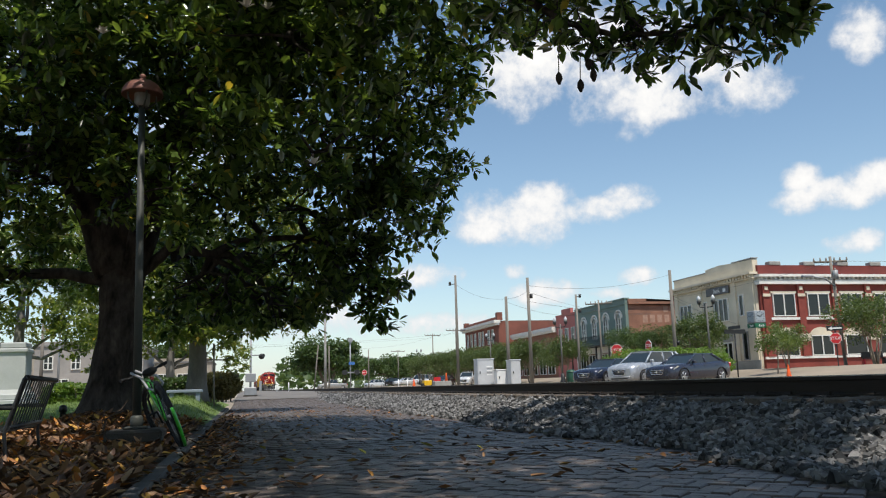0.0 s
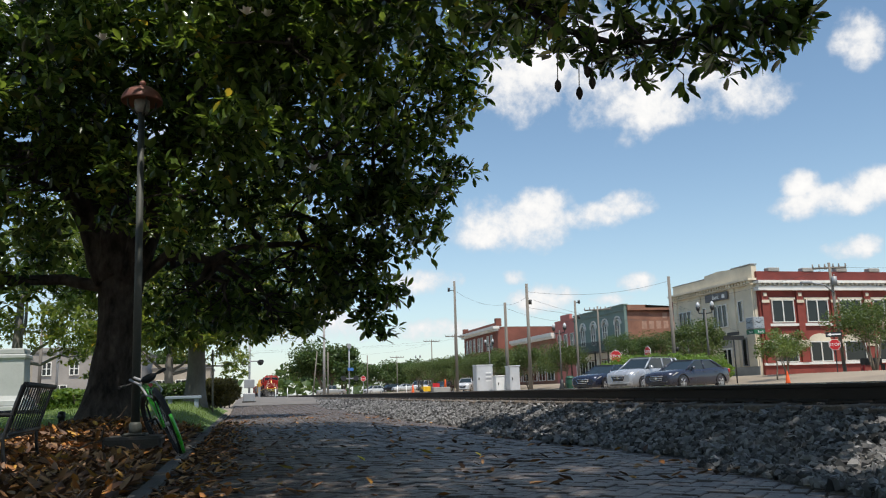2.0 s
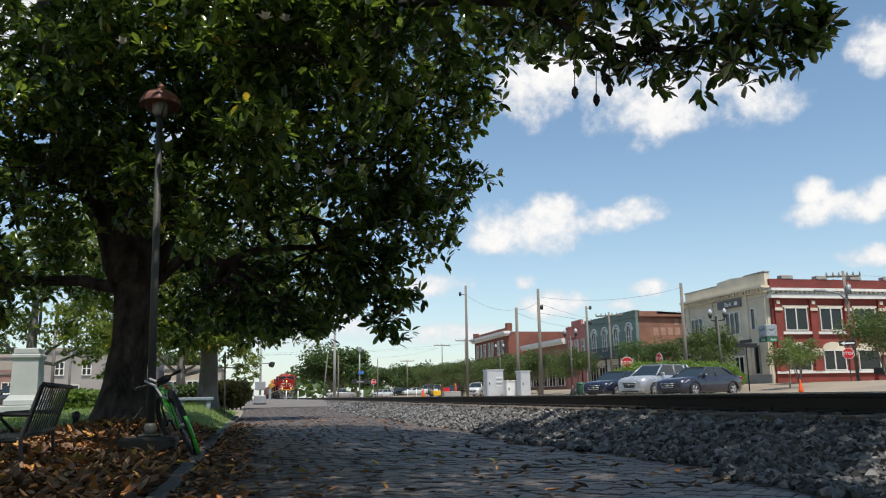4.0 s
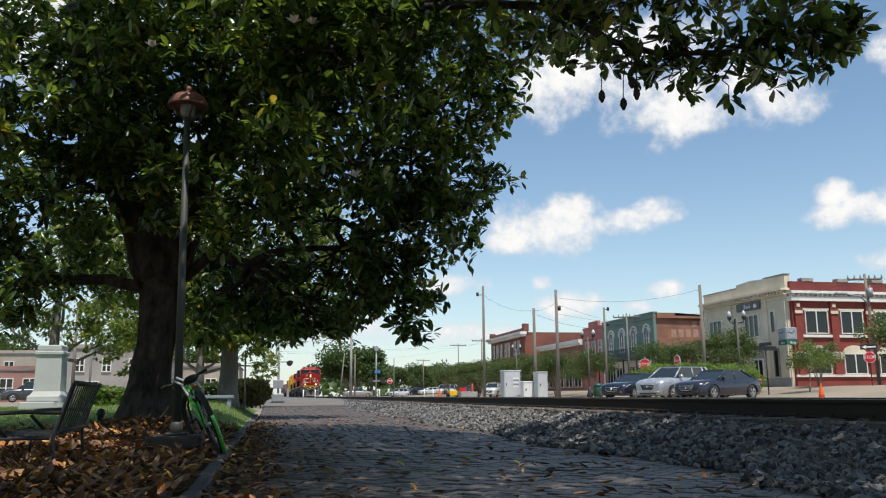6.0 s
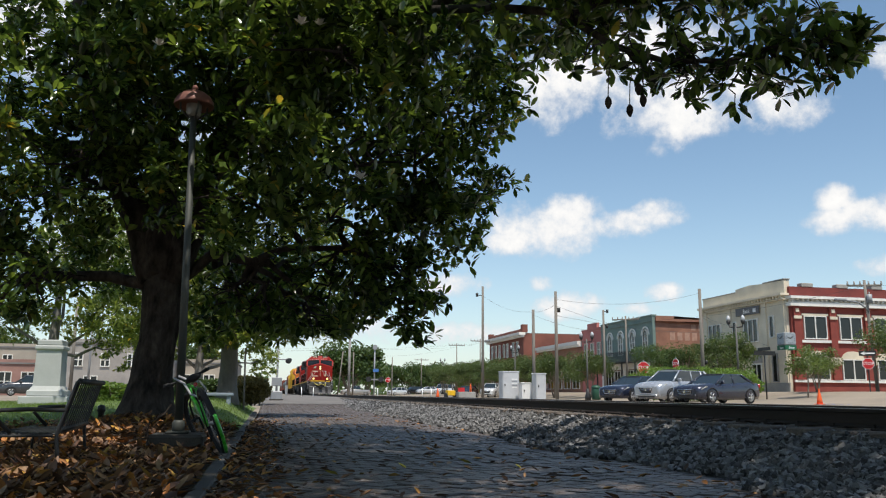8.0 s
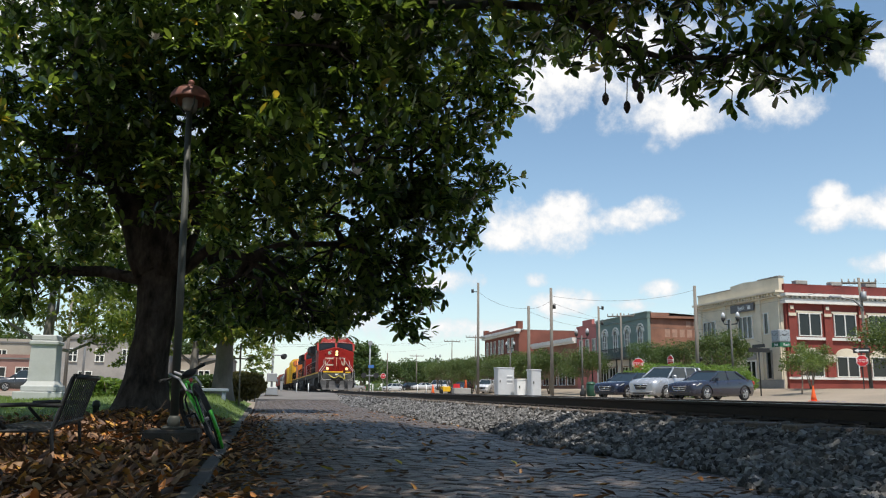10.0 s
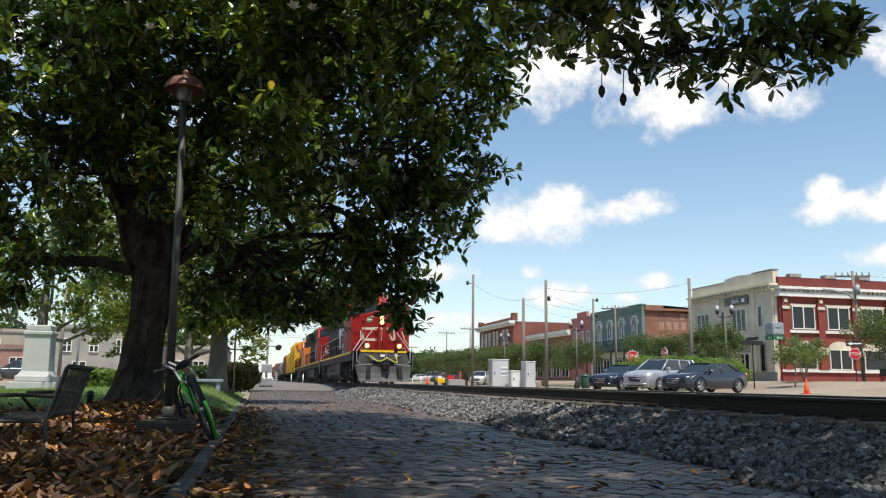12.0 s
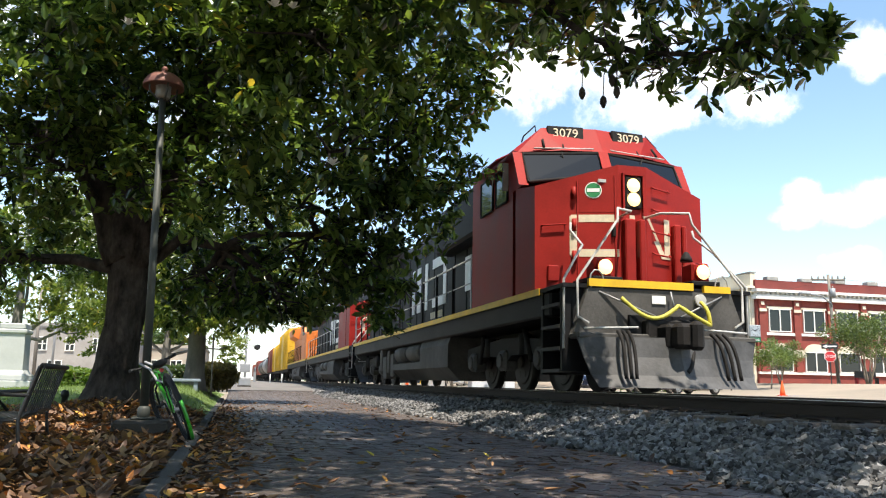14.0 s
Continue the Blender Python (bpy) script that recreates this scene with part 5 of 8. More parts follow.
# bank: cream stone front, long red brick flank
bank = thing("bank_building", "two-storey corner bank, cream stone front and red brick flank", "building", pose(0, 0, 0))
Z0, BY = 0.95, 54.4
F = pose(38, 66.3, 0, 0, 0, -90)
part("wall", Geo().box((38.02, BY + 0.02, Z0), (62.6, 66.28, 8.9)), brown_brick, bank)
part("roof", Geo().box((38.3, BY + 0.3, 8.9), (62.3, 66.0, 9.0)), roof_grey, bank)
front = part("stone_front", Geo().box((0, -0.25, Z0), (11.9, 0.1, 8.15)), limestone, bank, "cream limestone front", F)
part("plinth", Geo().box((-0.02, -0.34, Z0), (11.95, -0.24, 1.75)), stone_grey, front)
g = Geo().box((-0.2, -0.75, 8.28), (12.1, 0.1, 8.45)).box((-0.1, -0.5, 7.95), (12.0, 0.1, 8.05))
part("cornice", g, limestone, front, "stone cornice with a row of dentils")
for k in range(30):
    part("dentil", Geo().box((0.05 + k * 0.4, -0.62, 8.06), (0.25 + k * 0.4, -0.2, 8.28)), limestone, front)
part("parapet", Geo().prism([(0, 8.45), (11.9, 8.45), (11.9, 9.45), (9.2, 9.50), (7.3, 9.62), (5.3, 9.50), (5.3, 9.30), (0, 9.22)], -0.25, 0.2, "y"), limestone, front)
part("coping", Geo().box((-0.05, -0.3, 9.22), (5.3, 0.25, 9.30)), stone_grey, front)
part("coping", Geo().box((9.2, -0.3, 9.50), (11.95, 0.25, 9.58)), stone_grey, front)
for u in (0.0, 3.9, 5.35, 8.9, 11.2):
    part("pilaster", Geo().box((u, -0.36, 1.75), (u + 0.6, -0.24, 7.95)), limestone, front)
window(front, 0.85, 5.0, 2.0, 1.85, 3, 1, y=-0.25)
window(front, 6.3, 5.0, 2.0, 1.85, 3, 1, y=-0.25)
window(front, 9.85, 5.2, 0.6, 1.7, 1, 1, y=-0.25)
window(front, 9.95, 1.8, 0.65, 2.2, 1, 1, y=-0.25, frame_mat=stone_grey)
window(front, 0.9, 1.8, 2.2, 2.4, 2, 1, y=-0.25, frame_mat=stone_grey)
window(front, 3.9 + 0.75, 5.0, 0.65, 1.85, 1, 1, y=-0.25)
part("sign_board", Geo().box((5.45, -0.46, 7.22), (8.75, -0.36, 7.85), bevel=0.02), sign_grey, front, "dark grey fascia sign")
part("sign_text", text_mesh("sign_text", "Bank", 0.5, sign_white, align="LEFT"), None, front, "white lettering", pose(6.55, -0.47, 7.52, 90))
part("sign_bar", Geo().box((7.95, -0.475, 7.36), (8.35, -0.46, 7.66)), sign_white, front)
door = part("door", Geo().box((7.15, -0.34, Z0 + 0.1), (7.25, -0.24, 3.3)).box((8.4, -0.34, Z0 + 0.1), (8.5, -0.24, 3.3)).box((7.25, -0.34, 3.2), (8.4, -0.24, 3.3)).box((7.78, -0.34, Z0 + 0.1), (7.86, -0.24, 3.2)), white_trim, front, "glazed double door")
for u in (7.25, 7.86):
    part("pane", Geo().box((u, -0.28, Z0 + 0.12), (u + 0.53, -0.252, 3.2)), shop_glass, door)
part("transom", Geo().box((7.1, -0.33, 3.35), (8.55, -0.24, 4.1)), stone_grey, front)
flank = part("brick_flank", Geo().box((38.0, BY - 0.25, Z0), (62.6, BY + 0.05, 7.45)), red_brick, bank, "red brick flank with white trim")
part("string_course", Geo().box((37.95, BY - 0.40, 4.72), (62.6, BY - 0.24, 4.92)), white_trim, flank)
part("base_course", Geo().box((37.95, BY - 0.38, 1.78), (62.6, BY - 0.24, 1.96)), white_trim, flank)
g = Geo().box((37.8, BY - 0.60, 7.45), (62.6, BY + 0.05, 7.75)).box((37.75, BY - 0.75, 8.0), (62.6, BY + 0.05, 8.2))
part("cornice", g, white_trim, flank, "white cornice with brackets")
for k in range(60):
    part("bracket", Geo().box((38.0 + k * 0.41, BY - 0.56, 7.86), (38.14 + k * 0.41, BY - 0.30, 8.0)), white_trim, flank)
part("cornice_back", Geo().box((38.0, BY - 0.30, 7.75), (62.6, BY + 0.05, 8.0)), white_trim, flank)
part("parapet", Geo().box((38.0, BY - 0.25, 8.2), (62.6, BY + 0.1, 8.95)), dark_red_brick, flank)
for k in range(8):
    u = 38.15 + k * 3.05
    part("pilaster", Geo().box((u, BY - 0.42, 1.96), (u + 0.55, BY - 0.24, 7.45)), red_brick, flank)
    part("capital", Geo().box((u - 0.04, BY - 0.50, 6.50), (u + 0.59, BY - 0.42, 6.72)).box((u + 0.14, BY - 0.48, 7.0), (u + 0.41, BY - 0.42, 7.26)), limestone, flank)
    part("parapet_block", Geo().box((u + 0.9, BY - 0.3, 8.95), (u + 1.9, BY + 0.3, 9.25), bevel=0.04), stone_grey, flank)
    window(flank, u + 0.85, 5.0, 1.95, 1.75, 2, 1, y=BY - 0.25)
    part("lintel", Geo().box((u + 0.7, BY - 0.36, 6.76), (u + 2.95, BY - 0.24, 6.92)), limestone, flank)
    window(flank, u + 0.85, 1.98, 1.95, 1.55, 2 if k % 2 else 1, 1, y=BY - 0.25)
    arc = [(u + 1.82 + 0.98 * math.cos(a), 3.54 + 0.6 * math.sin(a)) for a in [math.pi * j / 10 for j in range(11)]]
    part("arch_panel", Geo().prism(arc, BY - 0.32, BY - 0.24, "y"), limestone, flank, "cream fan panel over the window")
    part("arch_key", Geo().box((u - 0.2, BY - 0.46, 3.1), (u + 0.75, BY - 0.42, 3.65)), limestone, flank)

dial_paint = mat("pale clock dial", (0.34, 0.38, 0.41), 0.5, vary=0.06, scale=4)
# street clock on the bank's corner
clock = thing("corner_clock", "square four-faced clock above a green sign on the corner", "clock", pose(37.1, 53.6, 4.1) @ Matrix.Scale(0.82, 4))
part("clock_case", Geo().box((-0.58, -0.58, 0.42), (0.58, 0.58, 1.55), bevel=0.06), galvanised, clock)
for a in (0, 90, -90):
    fm = pose(0, 0, 1.02, 0, 0, a)
    dial = part("dial", Geo().box((-0.50, -0.60, -0.48), (0.50, -0.584, 0.45)), dial_paint, clock, "pale clock dial", fm)
    part("pointer", Geo().tube([(0.28, -0.615, 0.22), (0, -0.615, 0), (-0.30, -0.615, 0.12)], 0.03, 5), black_iron, dial)
    for k in range(12):
        b = k * math.pi / 6
        part("hour_mark", Geo().box((0.42 * math.cos(b) - 0.025, -0.612, 0.42 * math.sin(b) - 0.04), (0.42 * math.cos(b) + 0.025, -0.602, 0.42 * math.sin(b) + 0.04)), black_iron, dial)
    part("green_sign", Geo().box((-0.58, -0.58, -1.02), (0.58, -0.54, -0.62)), sign_green, clock, "green sign with white lettering", fm)
    part("sign_text", text_mesh("sign_text", "Bank", 0.30, sign_white), None, clock, "", pose(0, 0, 1.02, 0, 0, a) @ pose(0.1, -0.59, -0.83, 90))
part("bracket", Geo().tube([(0.0, 0.6, 0.9), (0.0, 1.3, 0.9)], 0.06, 8), black_iron, clock)

# green shop with arched windows, and its brick flank
shop = thing("green_building", "grey-green two-storey shop with white arched windows and balcony", "building")
part("wall", Geo().box((38.02, 76.3, 0.95), (58, 89.4, 8.2)), brown_brick, shop, "weathered brown brick flank with faded painted letters")
part("roof", Geo().box((38.3, 76.5, 8.2), (57.7, 89.2, 8.3)), roof_grey, shop)
G = pose(38, 89.5, 0, 0, 0, -90)
green = part("painted_front", Geo().box((0, -0.3, 4.25), (13.2, 0.05, 8.75)), green_paint, shop, "grey-green painted front", G)
part("coping", Geo().box((-0.05, -0.4, 8.75), (13.25, 0.15, 8.88)).box((0, -0.42, 8.2), (13.2, -0.3, 8.3)), green_paint, green)
for u in (2.0, 4.9, 7.9, 11.0):
    window(green, u, 5.05, 1.15, 1.85, 2, 3, arch=True, y=-0.3)
store = part("shopfront", Geo().box((0, -0.35, 3.5), (13.2, 0.02, 4.25)).box((0, -0.3, 0.95), (0.6, 0.02, 3.5)).box((12.6, -0.3, 0.95), (13.2, 0.02, 3.5)).box((5.8, -0.3, 0.95), (6.4, 0.02, 3.5)), white_trim, green, "white shopfront")
for u in (0.8, 3.3, 6.6, 9.6):
    window(green, u, 1.4, 2.3, 2.0, 3, 1, y=-0.1)
balcony = part("balcony", Geo().box((2.0, -1.9, 4.15), (12.2, -0.3, 4.3)), black_iron, green, "black iron balcony")
for k in range(42):
    part("baluster", Geo().box((2.0 + k * 0.248, -1.88, 4.3), (2.04 + k * 0.248, -1.84, 5.2)), black_iron, balcony)
part("top_rail", Geo().box((2.0, -1.9, 5.2), (12.2, -1.82, 5.27)), black_iron, balcony)
for u in (2.2, 5.5, 8.8, 12.0):
    part("balcony_post", Geo().box((u, -1.88, 0.95), (u + 0.12, -1.76, 4.15)), black_iron, balcony)
part("flank_parapet", Geo().prism([(38.0, 8.2), (58, 8.2), (58, 7.7), (46, 8.0), (46, 8.45), (40, 8.45), (40, 8.75), (38, 8.75)], 76.05, 76.35, "y"), brown_brick, shop)
part("chimney", Geo().box((43.6, 76.2, 8.3), (44.4, 77.0, 9.3)), orange_brick, shop)
faded = mat("faded white letters", (0.36, 0.22, 0.16), 0.9, vary=0.25, scale=2, fine=14)
for k in range(9):
    part("lettering_bar", Geo().box((39.6 + k * 0.82, 76.285, 6.3), (40.15 + k * 0.82, 76.31, 7.1)), faded, shop)
for k in range(5):
    part("lettering_bar", Geo().box((42.0 + k * 0.8, 76.285, 7.35), (42.5 + k * 0.8, 76.31, 7.95)), faded, shop)

pink = thing("pink_building", "faded pink painted brick shop with stepped parapet", "building")
part("wall", Geo().box((38.1, 89.6, 0.95), (58, 96.6, 8.5)), pink_paint, pink)
part("parapet", Geo().prism([(89.6, 8.5), (96.6, 8.5), (96.6, 8.75), (94.6, 8.75), (94.6, 9.35), (91.6, 9.35), (91.6, 8.75), (89.6, 8.75)], 38.05, 38.4, "x"), pink_paint, pink)
part("roof", Geo().box((38.4, 89.7, 8.5), (57.8, 96.5, 8.56)), roof_grey, pink)
P = pose(38.1, 96.6, 0, 0, 0, -90)
for u in (1.0, 3.0, 5.0):
    window(pink, u, 5.2, 1.0, 1.8, 1, 2, y=0.0, m=P)
low = thing("low_brick_building", "low brown brick shop with a white cornice", "building")
part("wall", Geo().box((38.1, 96.7, 0.95), (58, 113.5, 7.2)), brown_brick, low)
part("cornice", Geo().box((37.5, 96.7, 7.0), (38.4, 113.5, 7.45)).box((37.7, 96.7, 6.75), (38.2, 113.5, 7.0)), white_trim, low, "white cornice")
part("roof", Geo().box((38.4, 96.8, 7.2), (57.8, 113.4, 7.28)), roof_grey, low)
P = pose(38.1, 113.5, 0, 0, 0, -90)
for k in range(5):
    window(low, 0.8 + k * 3.2, 1.5, 2.4, 2.4, 2, 1, y=0.0, m=P)
old = thing("red_brick_building", "old two-storey red brick corner building with white cornice", "building")
part("wall", Geo().box((36.0, 114.2, 0.95), (58, 133, 9.6)), orange_brick, old)
part("cornice", Geo().box((35.2, 113.8, 9.35), (36.2, 133.3, 9.75)).box((35.5, 114.0, 9.05), (36.1, 133.2, 9.35)), white_trim, old, "deep white cornice")
part("parapet", Geo().box((35.9, 114.1, 9.75), (36.4, 133, 10.3)).box((35.8, 114.0, 9.75), (36.6, 114.9, 10.9)).box((35.8, 132.3, 9.75), (36.6, 133.2, 10.7)), orange_brick, old)
part("roof", Geo().box((36.3, 114.3, 9.6), (57.8, 132.9, 9.68)), roof_grey, old)
P = pose(36.0, 133, 0, 0, 0, -90)
for u in (1.4, 3.6, 5.8, 8.4, 10.2, 13.4, 15.4):
    window(old, u, 6.4, 0.95, 2.2, 1, 2, y=0.0, m=P)
for u in (1.4, 5.8, 10.2, 14.4):
    window(old, u, 1.7, 2.6, 2.6, 2, 1, y=0.0, m=P)
part("string_course", Geo().box((35.85, 114.2, 5.2), (36.05, 133, 5.45)), white_trim, old)


# ---- broadleaf trees along the street ----
street_leaf = leaf_mat("street tree leaves", (0.04, 0.065, 0.020), (0.095, 0.135, 0.042), 0.5, 0.3)
pale_leaf = leaf_mat("young tree leaves", (0.065, 0.10, 0.03), (0.12, 0.165, 0.055), 0.5, 0.35)
dark_leaf = leaf_mat("dense dark leaves", (0.03, 0.06, 0.016), (0.075, 0.12, 0.03), 0.5, 0.25)
pale_bark = mat("pale smooth bark", (0.24, 0.19, 0.14), 0.85, vary=0.25, scale=2, fine=20, bump=0.3)
SPRIG = np.array([(0, 0, 0), (0.5, 0.45, 0.08), (0, 1.0, -0.05), (-0.5, 0.45, 0.08)])
SPRIG_F = [(0, 1, 2), (0, 2, 3)]


def broadleaf(name, label, seed, height, width, stem, leaves, size, material, clumps=16, stems=3, category="tree", group=""):
    rng = np.random.default_rng(seed)
    tree = thing(name, label, category, group=group)
    g = Geo()
    tops = []
    for k in range(clumps):
        a = rng.uniform(0, 2 * math.pi)
        r = width / 2 * math.sqrt(rng.uniform(0.02, 0.75))
        z = height * rng.uniform(0.42, 0.86) * (1 - 0.22 * (r / (width / 2)) ** 2)
        tops.append((r * math.cos(a), r * math.sin(a), z))
    for s in range(stems):
        a = 2 * math.pi * s / stems + seed
        lean = 0.16 * width if stems > 1 else 0.03
        tip = (lean * math.cos(a), lean * math.sin(a), height * 0.55)
        pts = wiggle((0.06 * math.cos(a) * (stems > 1), 0.06 * math.sin(a) * (stems > 1), -0.15), tip, 5, 0.06 * stem * 10, seed * 7 + s)
        g.tube(pts, [stem * (1.15 - 0.13 * i) for i in range(6)], 8)
        for t in tops[s::stems]:
            g.tube(wiggle(pts[3], t, 4, 0.10, seed + s), [stem * 0.5, stem * 0.38, stem * 0.28, stem * 0.18, stem * 0.08], 5)
    part("trunk", g, pale_bark, tree)
    P = []
    for x, y, z in tops:
        n = leaves // clumps
        d = rng.normal(0, 1, (n, 3))
        d /= np.linalg.norm(d, axis=1)[:, None]
        q = d * (rng.uniform(0.2, 1, n) ** 0.5)[:, None] * np.array([width * 0.20, width * 0.20, height * 0.13]) * rng.uniform(0.7, 1.3)
        P.append(q + np.array([x, y, z]))
    P = np.concatenate(P)
    v, f = spread(SPRIG, SPRIG_F, P, random_turns(rng, len(P)), size * rng.uniform(0.6, 1.4, len(P)))
    c = tagged(new("crown", raw("crown", v, f, material)), "", kind="stuff")
    c.parent = tree
    return tree


myrtle = broadleaf("street_tree", "green crape myrtle street tree with several pale stems", 3, 4.9, 5.0, 0.07, 9500, 0.115, street_leaf, 24, 4, group="street trees")
sapling = broadleaf("young_tree", "slender young street tree with pale green leaves", 8, 3.5, 2.5, 0.045, 1500, 0.11, pale_leaf, 12, 1)
shady = broadleaf("shade_tree", "dense green shade tree beside the street", 12, 6.2, 6.2, 0.12, 13000, 0.125, dark_leaf, 26, 2, group="street trees")
airy = broadleaf("street_tree", "airy crape myrtle with thin feathery foliage before the bank", 17, 4.9, 4.6, 0.06, 6500, 0.10, street_leaf, 20, 4, group="street trees")
airy.matrix_world = pose(38.6, 43.8, ground_z(38.6, 43.8), 0, 0, 40)
airy.scale = (1.12, 1.12, 1.12)
myrtle.matrix_world = pose(33.0, 55.0, ground_z(33, 55))
sapling.matrix_world = pose(30.2, 42.0, ground_z(30, 42), 0, 6, 0)
shady.matrix_world = pose(32.9, 66.0, ground_z(33, 66))
shady.scale = (0.78, 0.78, 0.74)
for x, y, s, r in ((30.6, 112, 1.15, 10), (29.6, 102, 1.05, 70), (29.2, 94, 1.1, 120), (28.4, 85, 1.0, 200), (27.4, 77, 1.0, 250), (28.4, 70.5, 0.95, 300), (29.5, 122, 1.1, 20), (30.2, 134, 1.2, 100)):
    t = copy_thing(myrtle, pose(x, y, ground_z(x, y), 0, 0, r))
    t.scale = (s, s, s)
for x, y, s, r in ((42.0, 45.5, 1.2, 160), (34.9, 47.5, 0.66, 220)):
    t = copy_thing(airy, pose(x, y, ground_z(x, y), 0, 0, r))
    t.scale = (s, s, s)
for x, y, s, r in ((33.3, 61.5, 0.70, 90),):
    t = copy_thing(shady, pose(x, y, ground_z(x, y), 0, 0, r))
    t.scale = (s, s, s)
t = copy_thing(sapling, pose(33.9, 46.0, ground_z(33.6, 47), 0, -3, 80))


def hedge(name, label, seed, lo, hi, n, size, material):
    """A clipped hedge: leaves over a lumpy block of twigs."""
    rng = np.random.default_rng(seed)
    c, h = (np.array(lo) + np.array(hi)) / 2, (np.array(hi) - np.array(lo)) / 2
    d = rng.normal(0, 1, (n, 3))
    d /= (np.abs(d) ** 4).sum(1)[:, None] ** 0.25
    bump = np.array([noise.noise((p[0] * h[0] * 1.3 + seed, p[1] * h[1] * 1.3, p[2] * 2)) for p in d])
    P = c + d * h * (0.9 + 0.28 * bump)[:, None] * (rng.uniform(0.5, 1, n) ** 0.3)[:, None]
    P[:, 2] = np.maximum(P[:, 2], lo[2])
    v, f = spread(SPRIG, SPRIG_F, P, random_turns(rng, n), size * rng.uniform(0.6, 1.4, n))
    ob = thing(name, label, "hedge")
    crown_part = tagged(new("foliage", raw("foliage", v, f, material)), "", kind="stuff")
    crown_part.parent = ob
    g = Geo()
    r = random.Random(seed)
    for k in range(14):
        x, y = r.uniform(lo[0] + h[0] * 0.3, hi[0] - h[0] * 0.3), r.uniform(lo[1] + h[1] * 0.3, hi[1] - h[1] * 0.3)
        g.tube(wiggle((x, y, lo[2] - 0.1), (x + r.uniform(-0.3, 0.3), y + r.uniform(-0.3, 0.3), hi[2] - h[2] * 0.4), 3, 0.05, k), [0.025, 0.02, 0.015, 0.008], 5)
    part("twigs", g, pale_bark, ob)
    return ob


hedge("clipped_hedge", "bright green clipped hedge behind the parked cars", 5, (21.5, 46.2, 0.36), (31.0, 48.6, 2.55), 16000, 0.10, leaf_mat("bright hedge leaves", (0.08, 0.145, 0.025), (0.15, 0.24, 0.05), 0.5, 0.3))


# ---- parked cars ----
tyre_rubber = mat("tyre rubber", (0.018, 0.018, 0.018), 0.85, vary=0.2, scale=6)
alloy = mat("alloy wheel", (0.5, 0.5, 0.5), 0.35, 0.8, vary=0.1, scale=6)
car_glass = glass("car window glass", (0.02, 0.03, 0.035), 0.03)
chrome = mat("chrome", (0.75, 0.75, 0.76), 0.15, 1.0, vary=0.05, scale=6, bump=0)
lamp_clear = mat("clear headlamp", (0.7, 0.68, 0.6), 0.15, 0.3, vary=0.1, scale=6, bump=0)
tail_red = mat("tail lamp red", (0.4, 0.01, 0.01), 0.25, vary=0.1, scale=6, bump=0)


def paint(name, color):
    return mat(name, color, 0.25, 0.35, vary=0.06, scale=3, fine=60, bump=0, coat=0.6)


def loft(sections, smooth=True):
    """A skin through rings of points (each ring the same count), with end caps."""
    g, n = Geo(), len(sections[0])
    for ring in sections:
        g.v += [tuple(p) for p in ring]
    for i in range(len(sections) - 1):
        g.f += [(i * n + j, i * n + (j + 1) % n, (i + 1) * n + (j + 1) % n, (i + 1) * n + j) for j in range(n)]
    if smooth:
        g.smooth = set(range(len(g.f)))
    g.f += [tuple(reversed(range(n))), tuple(range((len(sections) - 1) * n, len(sections) * n))]
    return g


